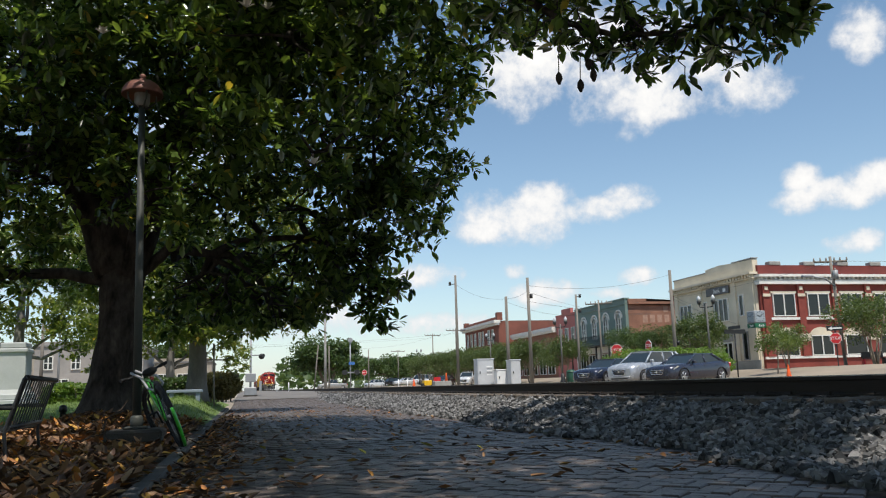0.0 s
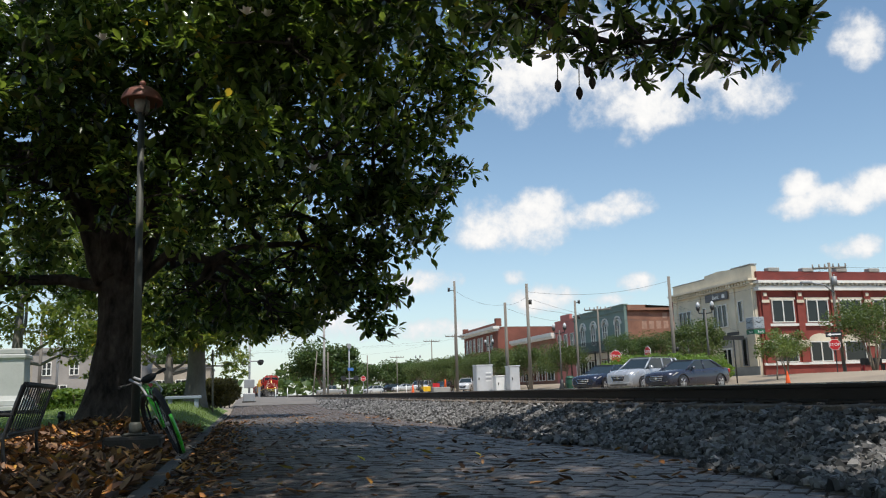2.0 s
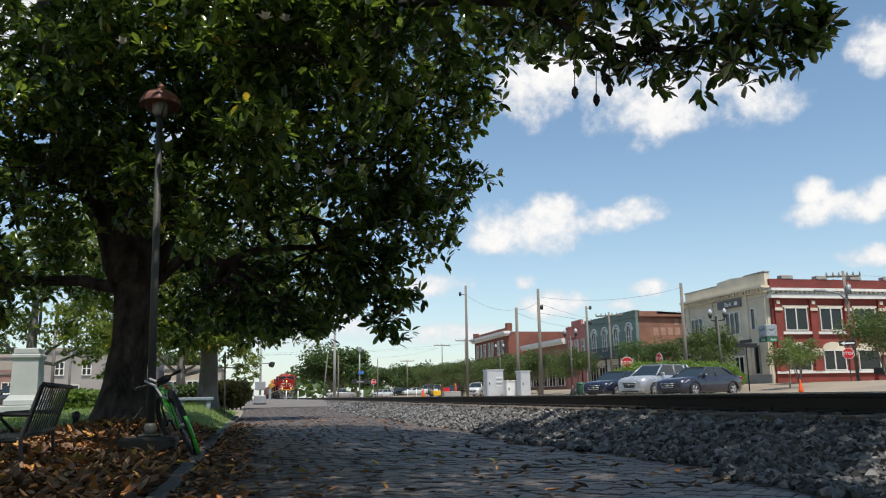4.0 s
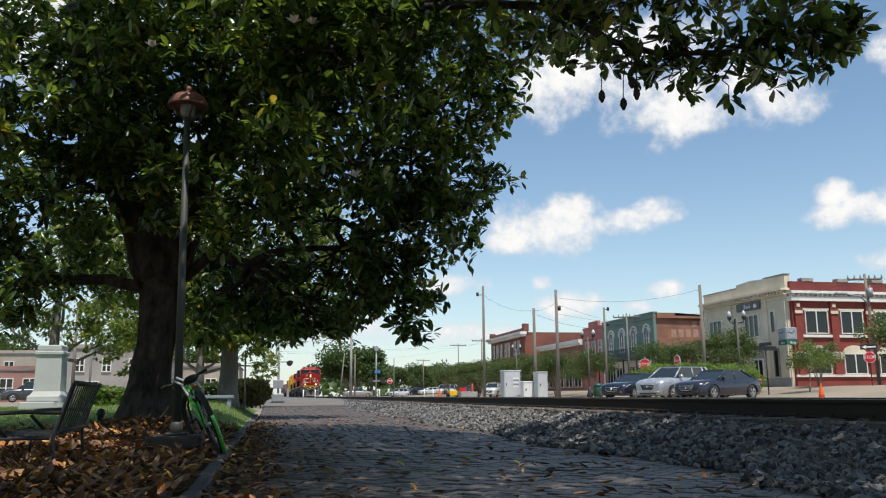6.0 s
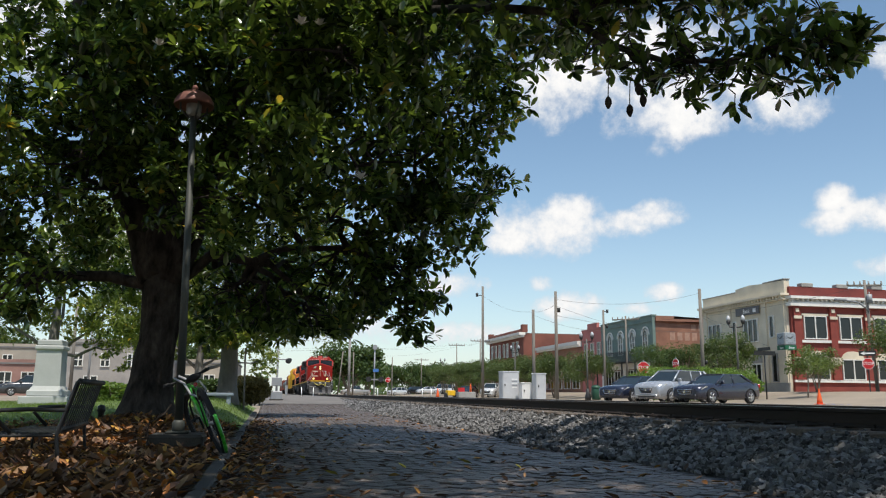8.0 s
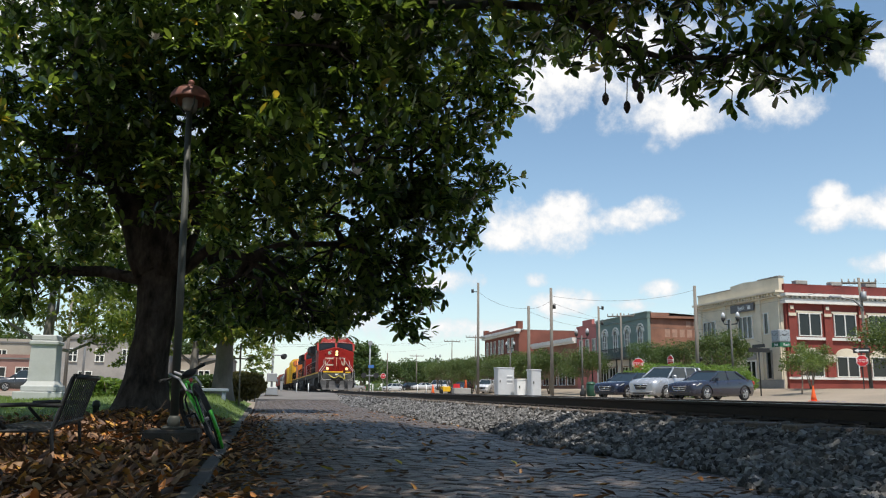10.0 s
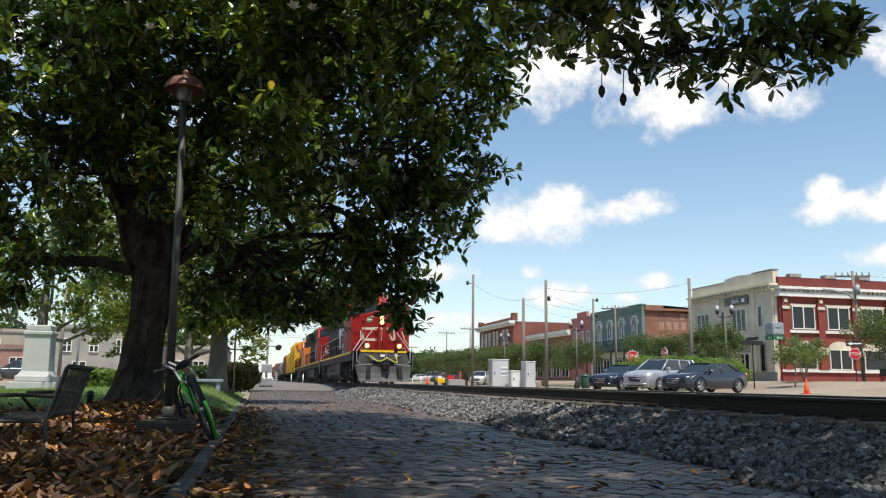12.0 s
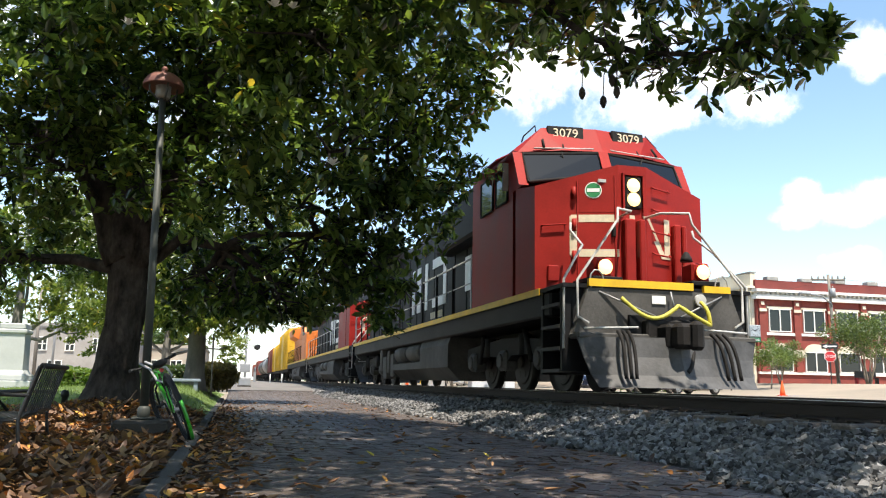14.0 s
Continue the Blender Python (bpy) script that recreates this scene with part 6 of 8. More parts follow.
def make_car(label, material, style, m):
    """A parked car; its front faces -y, the origin lies on the ground under its middle."""
    car = thing("parked_car", label, "car", m, group="parked cars")
    L, Wd, H, hoodz, deck = {"sedan": (4.85, 1.80, 1.47, 0.98, 1.08), "suv": (4.75, 1.84, 1.72, 1.14, 1.15), "pickup": (5.6, 1.95, 1.85, 1.20, 1.15), "van": (5.4, 2.0, 2.2, 1.25, 1.2)}[style]
    a = L / 2
    # lower body: rings from front to back; each ring runs round half width w, sill 0.22 to shoulder s
    def ring(y, w, lo, s, crown_z):
        return [(-w * 0.92, y, lo), (-w, y, lo + 0.16), (-w, y, s - 0.14), (-w * 0.93, y, s), (-w * 0.5, y, crown_z), (w * 0.5, y, crown_z), (w * 0.93, y, s), (w, y, s - 0.14), (w, y, lo + 0.16), (w * 0.92, y, lo)]
    h = Wd / 2
    back_s = {"sedan": deck, "suv": hoodz, "pickup": deck, "van": hoodz}[style]
    rings = [ring(-a, h * 0.76, 0.30, hoodz * 0.70, hoodz * 0.71), ring(-a + 0.08, h * 0.89, 0.22, hoodz * 0.79, hoodz * 0.82), ring(-a + 0.45, h * 0.98, 0.20, hoodz - 0.13, hoodz - 0.07), ring(-a + 1.15, h, 0.20, hoodz - 0.06, hoodz), ring(-0.2, h, 0.20, hoodz - 0.02, hoodz + 0.02), ring(a - 1.0, h, 0.20, back_s - 0.03, back_s + 0.02), ring(a - 0.30, h * 0.96, 0.24, back_s - 0.06, back_s), ring(a - 0.06, h * 0.84, 0.30, back_s - 0.14, back_s - 0.10), ring(a, h * 0.76, 0.38, 0.72, 0.74)]
    part("body", loft(rings), material, car)
    # cabin: glass house and roof
    y0, y1, y2, y3 = {"sedan": (-1.15, -0.25, 1.05, 1.85), "suv": (-1.20, -0.40, 1.75, 2.25), "pickup": (-1.15, -0.45, 0.70, 0.95), "van": (-1.9, -1.2, 2.45, 2.65)}[style]
    z0 = hoodz - 0.05
    wb, wt = h * 0.90, h * 0.68
    base = [(-wb, y0, z0), (wb, y0, z0), (wb, y3, z0 + 0.03), (-wb, y3, z0 + 0.03)]
    top = [(-wt, y1, H - 0.05), (wt, y1, H - 0.05), (wt, y2, H - 0.05), (-wt, y2, H - 0.05)]
    g = Geo().add(base + top, [(0, 1, 5, 4), (1, 2, 6, 5), (2, 3, 7, 6), (3, 0, 4, 7), (4, 5, 6, 7)])
    part("glasshouse", g, car_glass, car, "dark tinted glass")
    roof = loft([[(-wt - 0.01, y, H - 0.07), (-wt * 0.9, y, H - 0.02), (0, y, H), (wt * 0.9, y, H - 0.02), (wt + 0.01, y, H - 0.07), (0, y, H - 0.09)] for y in (y1 - 0.05, y1 + 0.2, (y1 + y2) / 2, y2 - 0.2, y2 + 0.05)])
    part("roof", roof, material, car)
    for s in (-1, 1):
        b = [Vector((s * abs(p[0]), p[1], p[2])) for p in base]
        t = [Vector((s * abs(p[0]), p[1], p[2])) for p in top]
        out = Vector((s * 0.012, 0, 0))
        g = Geo()
        for p, q, r in ((b[0], t[0], 0.045), (b[2], t[2], 0.06), (b[0].lerp(b[2], 0.47), t[0].lerp(t[2], 0.45), 0.04)) + (((b[0].lerp(b[2], 0.78), t[0].lerp(t[2], 0.85), 0.05),) if style in ("suv", "van") else ()):
            g.tube([p + out, q + out], r, 6)
        part("pillar", g, material, car)
        part("wing_mirror", Geo().box((s * (h + 0.02) - 0.10, y0 + 0.35, z0 + 0.02), (s * (h + 0.02) + 0.10, y0 + 0.50, z0 + 0.17), bevel=0.03), material, car)
        lamp = [(s * h * 0.50, -a + 0.02, hoodz * 0.66), (s * h * 0.93, -a + 0.20, hoodz * 0.69), (s * h * 0.985, -a + 0.50, hoodz * 0.84), (s * h * 0.60, -a + 0.10, hoodz * 0.79)]
        part("headlight", slab(lamp, (0, 0.12, 0.0)), lamp_clear, car, "clear headlamp")
        part("fog_lamp", Geo().cyl((s * h * 0.66, -a + 0.02, 0.44), (s * h * 0.66, -a + 0.12, 0.44), 0.07, seg=12), lamp_clear, car)
        part("tail_lamp", Geo().box((s * h * 0.78 - 0.10, a - 0.16, 0.78), (s * h * 0.78 + 0.10, a - 0.02, 0.98), bevel=0.03), tail_red, car)
        part("door_handle", Geo().box((s * h - 0.02, 0.05, hoodz - 0.16), (s * h + 0.025, 0.25, hoodz - 0.13)).box((s * h - 0.02, 1.0, hoodz - 0.16), (s * h + 0.025, 1.2, hoodz - 0.13)), material if style != "pickup" else chrome, car)
        for y in (-a + 0.92, a - 0.98):
            wheel = part("wheel", Geo().lathe([(0.20, -0.09), (0.31, -0.10), (0.335, -0.06), (0.335, 0.06), (0.31, 0.10), (0.20, 0.09)], seg=24), tyre_rubber, car, "", pose(s * (h - 0.10), y, 0.335, 0, 90, 0))
            g = Geo().cyl((0, 0, -0.085), (0, 0, 0.085), 0.06, seg=10)
            for q in range(5):
                c = q * 2 * math.pi / 5
                for zz in (-0.085, 0.085):
                    g.tube([(0, 0, zz), (0.21 * math.cos(c), 0.21 * math.sin(c), zz)], 0.028, 5)
            g.lathe([(0.20, -0.09), (0.225, -0.098), (0.225, 0.098), (0.20, 0.09)], seg=20)
            part("rim", g, alloy, wheel)
            part("wheel_arch", Geo().tube([(s * (h + 0.002), y + 0.40 * math.cos(c), 0.335 + 0.40 * math.sin(c)) for c in [math.pi * j / 10 for j in range(11)]], 0.03, 6), truck_black, car)
    gz = hoodz * 0.60
    tall = 0.13 if style == "sedan" else 0.20
    part("grille", Geo().prism([(-h * 0.46, gz + 0.06), (h * 0.46, gz + 0.06), (h * 0.36, gz - tall), (-h * 0.36, gz - tall)], -a - 0.015, -a + 0.06, "y").box((-h * 0.58, -a - 0.005, 0.27), (h * 0.58, -a + 0.08, 0.34)), black_iron, car)
    part("grille_bar", Geo().tube([(-h * 0.47, -a - 0.02, gz + 0.065), (-h * 0.36, -a - 0.025, gz - tall), (0, -a - 0.035, gz - tall - 0.01), (h * 0.36, -a - 0.025, gz - tall), (h * 0.47, -a - 0.02, gz + 0.065), (-h * 0.47, -a - 0.02, gz + 0.065)], 0.018, 6).tube([(-h * 0.40, -a - 0.025, gz - 0.03), (h * 0.40, -a - 0.025, gz - 0.03)], 0.014, 6), chrome, car)
    part("emblem", Geo().cyl((0, -a - 0.03, gz - 0.03), (0, -a - 0.05, gz - 0.03), 0.055, seg=14), chrome, car, "plain round chrome badge")
    part("front_bumper", Geo().box((-h * 0.74, -a - 0.03, 0.35), (h * 0.74, -a + 0.05, 0.42), bevel=0.02), material, car)
    if style == "suv":
        for s in (-1, 1):
            part("roof_rail", Geo().tube([(s * wt * 0.92, y1 + 0.2, H), (s * wt * 0.92, y1 + 0.3, H + 0.05), (s * wt * 0.92, y2 - 0.3, H + 0.05), (s * wt * 0.92, y2 - 0.2, H)], 0.018, 6), black_iron, car)
    if style == "pickup":
        part("load_bed", Geo().box((-h * 0.86, 1.05, deck - 0.5), (h * 0.86, a - 0.15, deck + 0.03)), truck_black, car)
    return car


HEAD = -68.0
make_car("dark blue-grey parked sedan facing the railway track", paint("dark blue car paint", (0.030, 0.034, 0.055)), "sedan", pose(21.7, 37.3, ground_z(22, 37.4), 0, 0, HEAD))
make_car("silver parked sport utility car facing the railway track", paint("silver car paint", (0.40, 0.42, 0.45)), "suv", pose(21.0, 40.4, ground_z(21, 40.5), 0, 0, HEAD + 4))
make_car("dark blue parked saloon car beside a silver one", paint("navy car paint", (0.020, 0.026, 0.05)), "sedan", pose(20.2, 43.4, ground_z(20, 43.6), 0, 0, HEAD + 8))


# ---- poles, lamps, signs, cabinets ----
def wire_pole(label, x, y, top, r=0.15, arm=0.0, arm_turn=0.0, lean=(0, 0), kind=pole_wood, extras=()):
    z = ground_z(x, y)
    pole = thing("utility_pole", label, "utility pole", group="utility poles")
    r = r * 0.8
    part("shaft", Geo().cyl((x, y, z - 0.3), (x + lean[0], y + lean[1], top), r, r * 0.72, 12), kind, pole)
    tip = Vector((x + lean[0], y + lean[1], top))
    if arm:
        d = Vector((math.cos(radians(arm_turn)), math.sin(radians(arm_turn)), 0)) * arm / 2
        p = tip - Vector((0, 0, 0.35))
        part("crossarm", Geo().tube([p - d, p + d], 0.07, 6), kind, pole)
        for k in (-1, -0.6, -0.25, 0.25, 0.6, 1):
            q = p + d * k
            part("insulator", Geo().lathe([(0.03, 0), (0.07, 0.08), (0.04, 0.2), (0.05, 0.28)], tuple(q), 8), stone_grey, pole)
    for dz, w in extras:
        part("fitting", Geo().cyl(tip + Vector((w, 0, -dz + 0.1)), tip + Vector((w, 0, -dz + 0.38)), 0.10, seg=10).tube([tip + Vector((0, 0, -dz + 0.2)), tip + Vector((w, 0, -dz + 0.2))], 0.03, 6), black_iron, pole)
    return pole


wire_pole("tall grey wooden utility pole with small floodlight", 15.6, 60, 8.9, 0.15, extras=((0.9, -0.45),))
wire_pole("grey wooden utility pole beside steel cabinets", 17.0, 52, 6.35, 0.16)
wire_pole("tall grey wooden pole with a pipe riser", 17.16, 48, 7.1, 0.15, extras=((1.4, 0.2),))
wire_pole("brown wooden pole with a floodlight on top", 26.3, 62, 7.6, 0.14, extras=((0.35, 0.35), (1.6, 0.3)))
wire_pole("wooden power pole with a crossarm", 34.2, 75, 8.5, 0.14, 2.6, -35)
wire_pole("leaning grey wooden utility pole by the hedge", 28.2, 50, 7.9, 0.17, extras=((5.2, 0.25),))
wire_pole("wooden power pole with a crossarm and insulators", 38.2, 46, 8.3, 0.15, 2.1, -20, (-0.35, 0))
wire_pole("tall pale concrete pole beyond the crossing", 13.1, 140, 12.7, 0.32, kind=stone_grey)
wire_pole("distant wooden power pole", 10.8, 110, 6.2, 0.14)
wire_pole("distant leaning wooden power pole", 8.6, 108, 6.2, 0.12, 0, 0, (0.6, 0))
wire_pole("distant wooden power pole with a crossarm", 34.2, 150, 10.2, 0.15, 3.0, 0)
wire_pole("distant wooden power pole with a crossarm", 31.5, 122, 9.2, 0.14, 3.0, 0)
wire_pole("distant wooden power pole with a crossarm", 33.0, 180, 8.6, 0.15, 3.0, 0)
wire_pole("distant wooden power pole", 20.5, 140, 7.0, 0.14)
arm_lamp = thing("street_light", "curved steel street light arm on a power pole", "street light")
part("arm", Geo().tube([(37.9, 45.9, 6.3), (37.0, 45.6, 6.75), (35.6, 45.2, 6.85)], 0.05, 8), galvanised, arm_lamp)
part("lamp_head", Geo().box((34.9, 45.0, 6.76), (35.7, 45.3, 6.92), bevel=0.05), galvanised, arm_lamp)
transformer = thing("pole_transformer", "small grey pole-mounted transformer can", "transformer")
part("can", Geo().cyl((37.98, 45.8, 6.75), (37.98, 45.8, 7.35), 0.17, seg=14), galvanised, transformer)
part("bushing", Geo().cyl((37.98, 45.8, 7.35), (37.98, 45.8, 7.5), 0.04, seg=8), stone_grey, transformer)

# overhead wires
wire_mat = mat("weathered wire", (0.06, 0.06, 0.062), 0.7, vary=0.2, scale=2)
def wire(a, b, sag, r=0.008):
    a, b = Vector(a), Vector(b)
    pts = [a.lerp(b, k / 14) - Vector((0, 0, sag * 4 * (k / 14) * (1 - k / 14))) for k in range(15)]
    solid("overhead_wire", Geo().tube(pts, r, 5), wire_mat, "thin black overhead wire between poles", "wire", group="overhead wires")


wire((15.6, 60, 8.2), (17.0, 52, 6.2), 0.4)
wire((17.0, 52, 6.2), (17.16, 48, 6.3), 0.15)
wire((17.0, 52, 6.0), (26.3, 62, 5.9), 0.3)
wire((17.16, 48, 6.2), (38.0, 72, 6.8), 0.5)
wire((17.16, 48, 5.6), (38.0, 60, 6.0), 0.5)
wire((28.2, 50, 7.6), (17.16, 48, 6.6), 0.5)
wire((28.2, 50, 6.2), (38.0, 62.0, 6.6), 0.2)
wire((28.2, 50, 6.0), (38.0, 57.0, 4.6), 0.2)
wire((34.2, 75, 8.0), (38.2, 46, 8.0), 0.6)
wire((38.2, 46, 8.0), (70.0, 44, 9.0), 0.4)
wire((13.1, 140, 8.4), (-40, 128, 8.0), 0.6)
wire((34.2, 150, 9.6), (10.8, 110, 5.9), 0.8)
wire((34.2, 150, 9.9), (31.5, 122, 8.9), 0.5)
wire((-40, 120, 7.4), (34.2, 150, 9.4), 0.9)
wire((-40, 118, 6.4), (31.5, 122, 8.4), 0.9)


globe_glass = mat("milky lamp globe", (0.48, 0.50, 0.52), 0.3, vary=0.08, scale=5, bump=0)


def globe_lamp(x, y, top):
    z = ground_z(x, y)
    lamp = thing("street_lamp", "twin-globe black and grey ornamental street lamp", "street lamp", pose(x, y, z), group="street lamps")
    hgt = top - z
    part("base", Geo().lathe([(0.24, 0), (0.24, 0.25), (0.15, 0.5), (0.12, 0.9)], seg=14), black_iron, lamp)
    part("post", Geo().cyl((0, 0, 0.5), (0, 0, hgt - 0.55), 0.075, 0.055, 12), mat("grey lamp post paint", (0.11, 0.108, 0.10), 0.7, vary=0.2, scale=3), lamp)
    part("yoke", Geo().tube([(-0.34, 0.34, hgt - 0.55), (-0.30, 0.30, hgt - 0.78), (0, 0, hgt - 0.82), (0.30, -0.30, hgt - 0.78), (0.34, -0.34, hgt - 0.55)], 0.04, 8), black_iron, lamp)
    for s in (-1, 1):
        part("lamp_cup", Geo().lathe([(0.05, 0), (0.12, 0.1), (0.16, 0.28)], (s * 0.34, -s * 0.34, hgt - 0.62), 12), black_iron, lamp)
        part("globe", Geo().lathe([(0.10, 0), (0.14, 0.08), (0.13, 0.20), (0.07, 0.30), (0.02, 0.37)], (s * 0.34, -s * 0.34, hgt - 0.34), 14), globe_glass, lamp, "white acorn globe")
    return lamp


globe_lamp(24.8, 62, 5.75)
globe_lamp(27.3, 90, 6.3)
globe_lamp(30.8, 50, 6.15)
globe_lamp(31.5, 150, 7.4)


def stop_sign(x, y, centre, turn, size=0.76, extra=False):
    z = ground_z(x, y)
    sign = thing("stop_sign", "red octagonal stop sign with white letters on a post", "road sign", pose(x, y, 0, 0, 0, turn), group="stop signs")
    part("post", Geo().box((-0.03, 0.0, z - 0.3), (0.03, 0.05, centre + 0.5)), galvanised if not extra else black_iron, sign)
    ring = [(size / 2 / math.cos(math.pi / 8) * math.cos(math.pi / 8 + k * math.pi / 4), centre + size / 2 / math.cos(math.pi / 8) * math.sin(math.pi / 8 + k * math.pi / 4)) for k in range(8)]
    plate = part("plate", Geo().prism(ring, -0.03, 0.0, "y"), sign_white, sign)
    part("red_face", Geo().prism([(a * 0.93, centre + (b - centre) * 0.93) for a, b in ring], -0.036, -0.028, "y"), sign_red, plate)
    part("sign_text", text_mesh("sign_text", "STOP", size * 0.40, sign_white), None, plate, "white STOP lettering", pose(0, -0.04, centre, 90))
    if extra:
        part("arrow_plate", Geo().box((-0.45, -0.03, centre + 0.46), (0.45, 0.0, centre + 0.76)), black_iron, sign)
        part("arrow", Geo().prism([(-0.38, centre + 0.61), (-0.15, centre + 0.72), (-0.15, centre + 0.65), (0.38, centre + 0.65), (0.38, centre + 0.57), (-0.15, centre + 0.57), (-0.15, centre + 0.50)], -0.037, -0.028, "y"), sign_white, sign)


stop_sign(23.66, 49.5, 2.50, -22)
stop_sign(29.4, 56.0, 3.05, -82)
stop_sign(34.35, 42.0, 2.66, -34, 0.64, True)
stop_sign(16.8, 119.0, 2.7, -5)

street_sign = thing("street_sign", "black street name sign on a slim post", "road sign")
part("post", Geo().cyl((28.87, 44, 0.3), (28.87, 44, 3.2), 0.04, seg=8), black_iron, street_sign)
part("name_plate", Geo().box((28.2, 43.97, 3.15), (29.6, 44.03, 3.4)), black_iron, street_sign)
part("name_plate", Geo().box((28.84, 43.4, 3.42), (28.90, 44.6, 3.62)), black_iron, street_sign)

cone_orange = mat("orange plastic", (0.85, 0.12, 0.02), 0.5, vary=0.1, scale=5)


def traffic_cone(x, y, s=1.0):
    cone = thing("traffic_cone", "bright orange plastic traffic cone on the pavement", "cone", pose(x, y, ground_z(x, y)), group="traffic cones")
    part("base", Geo().box((-0.18 * s, -0.18 * s, 0), (0.18 * s, 0.18 * s, 0.04), bevel=0.01), cone_orange, cone)
    part("body", Geo().lathe([(0.14 * s, 0.04), (0.11 * s, 0.25 * s), (0.03 * s, 0.72 * s), (0.0301 * s, 0.74 * s)], seg=18), cone_orange, cone)


traffic_cone(25.6, 34.8)
traffic_cone(14.6, 72, 1.2)


def cabinet(x0, x1, y, z1, d, material, label, plates=True):
    z = 0.33
    box = thing("equipment_cabinet", label, "cabinet", group="trackside cabinets")
    part("body", Geo().box((x0, y, z), (x1, y + d, z1), bevel=0.03), material, box)
    part("lid", Geo().box((x0 - 0.04, y - 0.04, z1 - 0.02), (x1 + 0.04, y + d + 0.04, z1 + 0.05), bevel=0.02), material, box)
    part("door", Geo().box((x0 + 0.06, y - 0.02, z + 0.12), (x1 - 0.06, y + 0.02, z1 - 0.08), bevel=0.01), material, box)
    part("handle", Geo().box((x0 + 0.12, y - 0.05, (z + z1) / 2), (x0 + 0.18, y - 0.01, (z + z1) / 2 + 0.15)), black_iron, box)
    if plates:
        for k in range(5):
            part("label_bar", Geo().box((x1 - 0.5, y - 0.03, z1 - 0.5 - k * 0.13), (x1 - 0.12, y - 0.02, z1 - 0.43 - k * 0.13)), galvanised if k % 2 else sign_white, box)
    part("plinth", Geo().box((x0 - 0.1, y - 0.1, z - 0.2), (x1 + 0.1, y + d + 0.1, z + 0.08)), stone_grey, box)


cab_grey = mat("pale grey painted cabinet", (0.50, 0.51, 0.52), 0.55, vary=0.1, scale=1.5, fine=20, bump=0.03)
cab_white = mat("white painted cabinet", (0.72, 0.72, 0.70), 0.55, vary=0.1, scale=1.5, fine=20, bump=0.03)
cabinet(14.55, 15.65, 51.0, 2.15, 0.9, cab_grey, "tall pale grey steel signal cabinet beside the track")
cabinet(15.5, 16.2, 49.9, 1.42, 0.7, cab_white, "low white steel cabinet beside the track", False)
cabinet(16.15, 16.8, 49.0, 2.0, 0.9, cab_grey, "grey steel equipment cabinet beside the track", False)
bin_green = mat("dark green plastic", (0.015, 0.07, 0.04), 0.5, vary=0.15, scale=3)
bin_ob = thing("waste_bin", "dark green waste bin on the pavement", "bin", pose(25.6, 62.2, ground_z(25.6, 62.2)))
part("body", Geo().lathe([(0.30, 0), (0.36, 0.1), (0.38, 0.85), (0.34, 0.95)], seg=16), bin_green, bin_ob)
part("lid", Geo().lathe([(0.40, 0.93), (0.40, 1.0), (0.22, 1.15), (0.05, 1.18)], seg=16), bin_green, bin_ob)
hydrant = thing("fire_hydrant", "small red fire hydrant on the pavement", "hydrant", pose(20.6, 66.0, ground_z(20.6, 66)))
part("barrel", Geo().lathe([(0.16, 0), (0.16, 0.06), (0.11, 0.1), (0.11, 0.5), (0.14, 0.52), (0.12, 0.62), (0.04, 0.72)], seg=12), sign_red, hydrant)
part("nozzle", Geo().cyl((-0.2, 0, 0.38), (0.2, 0, 0.38), 0.06, seg=8), sign_red, hydrant)
bench_red = thing("street_bench", "dark street bench with red end beside the shops", "bench", pose(40.9, 46.6, ground_z(40.9, 46.6), 0, 0, -20))
part("seat", Geo().box((-0.7, -0.2, 0.42), (0.7, 0.2, 0.48), bevel=0.01), black_iron, bench_red)
part("backrest", Geo().box((-0.7, 0.2, 0.5), (0.7, 0.25, 0.9), bevel=0.01), black_iron, bench_red)
for x in (-0.65, 0.65):
    part("leg", Geo().box((x - 0.05, -0.2, 0), (x + 0.05, 0.22, 0.42)), sign_red if x < 0 else black_iron, bench_red)
blue_paint = mat("blue road paint", (0.10, 0.16, 0.42), 0.8, vary=0.3, scale=3)
marking = thing("road_marking", "faded blue painted marking on the pale paving", "marking", pose(25.9, 34.2, ground_z(25.9, 34.2) + 0.012, 0, 0, -30))
for k in range(5):
    part("painted_stroke", Geo().box((-0.75 + k * 0.32, -0.5 + 0.12 * (k % 2), 0), (-0.58 + k * 0.32, 0.5, 0.004)), blue_paint, marking)
part("painted_stroke", Geo().box((-0.9, 0.5, 0), (0.9, 0.66, 0.004)), blue_paint, marking)

# ---- the park side: leaf bed, lawn, furniture ----
soil = mat("dark leaf mould", (0.055, 0.038, 0.026), 0.95, vary=0.4, scale=4, fine=50, bump=0.6)
lawn_mat = mat("lawn turf", (0.10, 0.15, 0.035), 0.95, vary=0.25, scale=0.9, fine=30, bump=0.5)


def patch(name, x0, x1, y0, y1, n, lift, material, label, category):
    xs, ys = [x0 + (x1 - x0) * i / n for i in range(n + 1)], [y0 + (y1 - y0) * i / n for i in range(n + 1)]
    verts = [(x, y, ground_z(x, y) + lift) for y in ys for x in xs]
    faces = [(j * (n + 1) + i, j * (n + 1) + i + 1, (j + 1) * (n + 1) + i + 1, (j + 1) * (n + 1) + i) for j in range(n) for i in range(n)]
    return tagged(new(name, raw(name, verts, faces, material, True)), label, category, kind="structure")


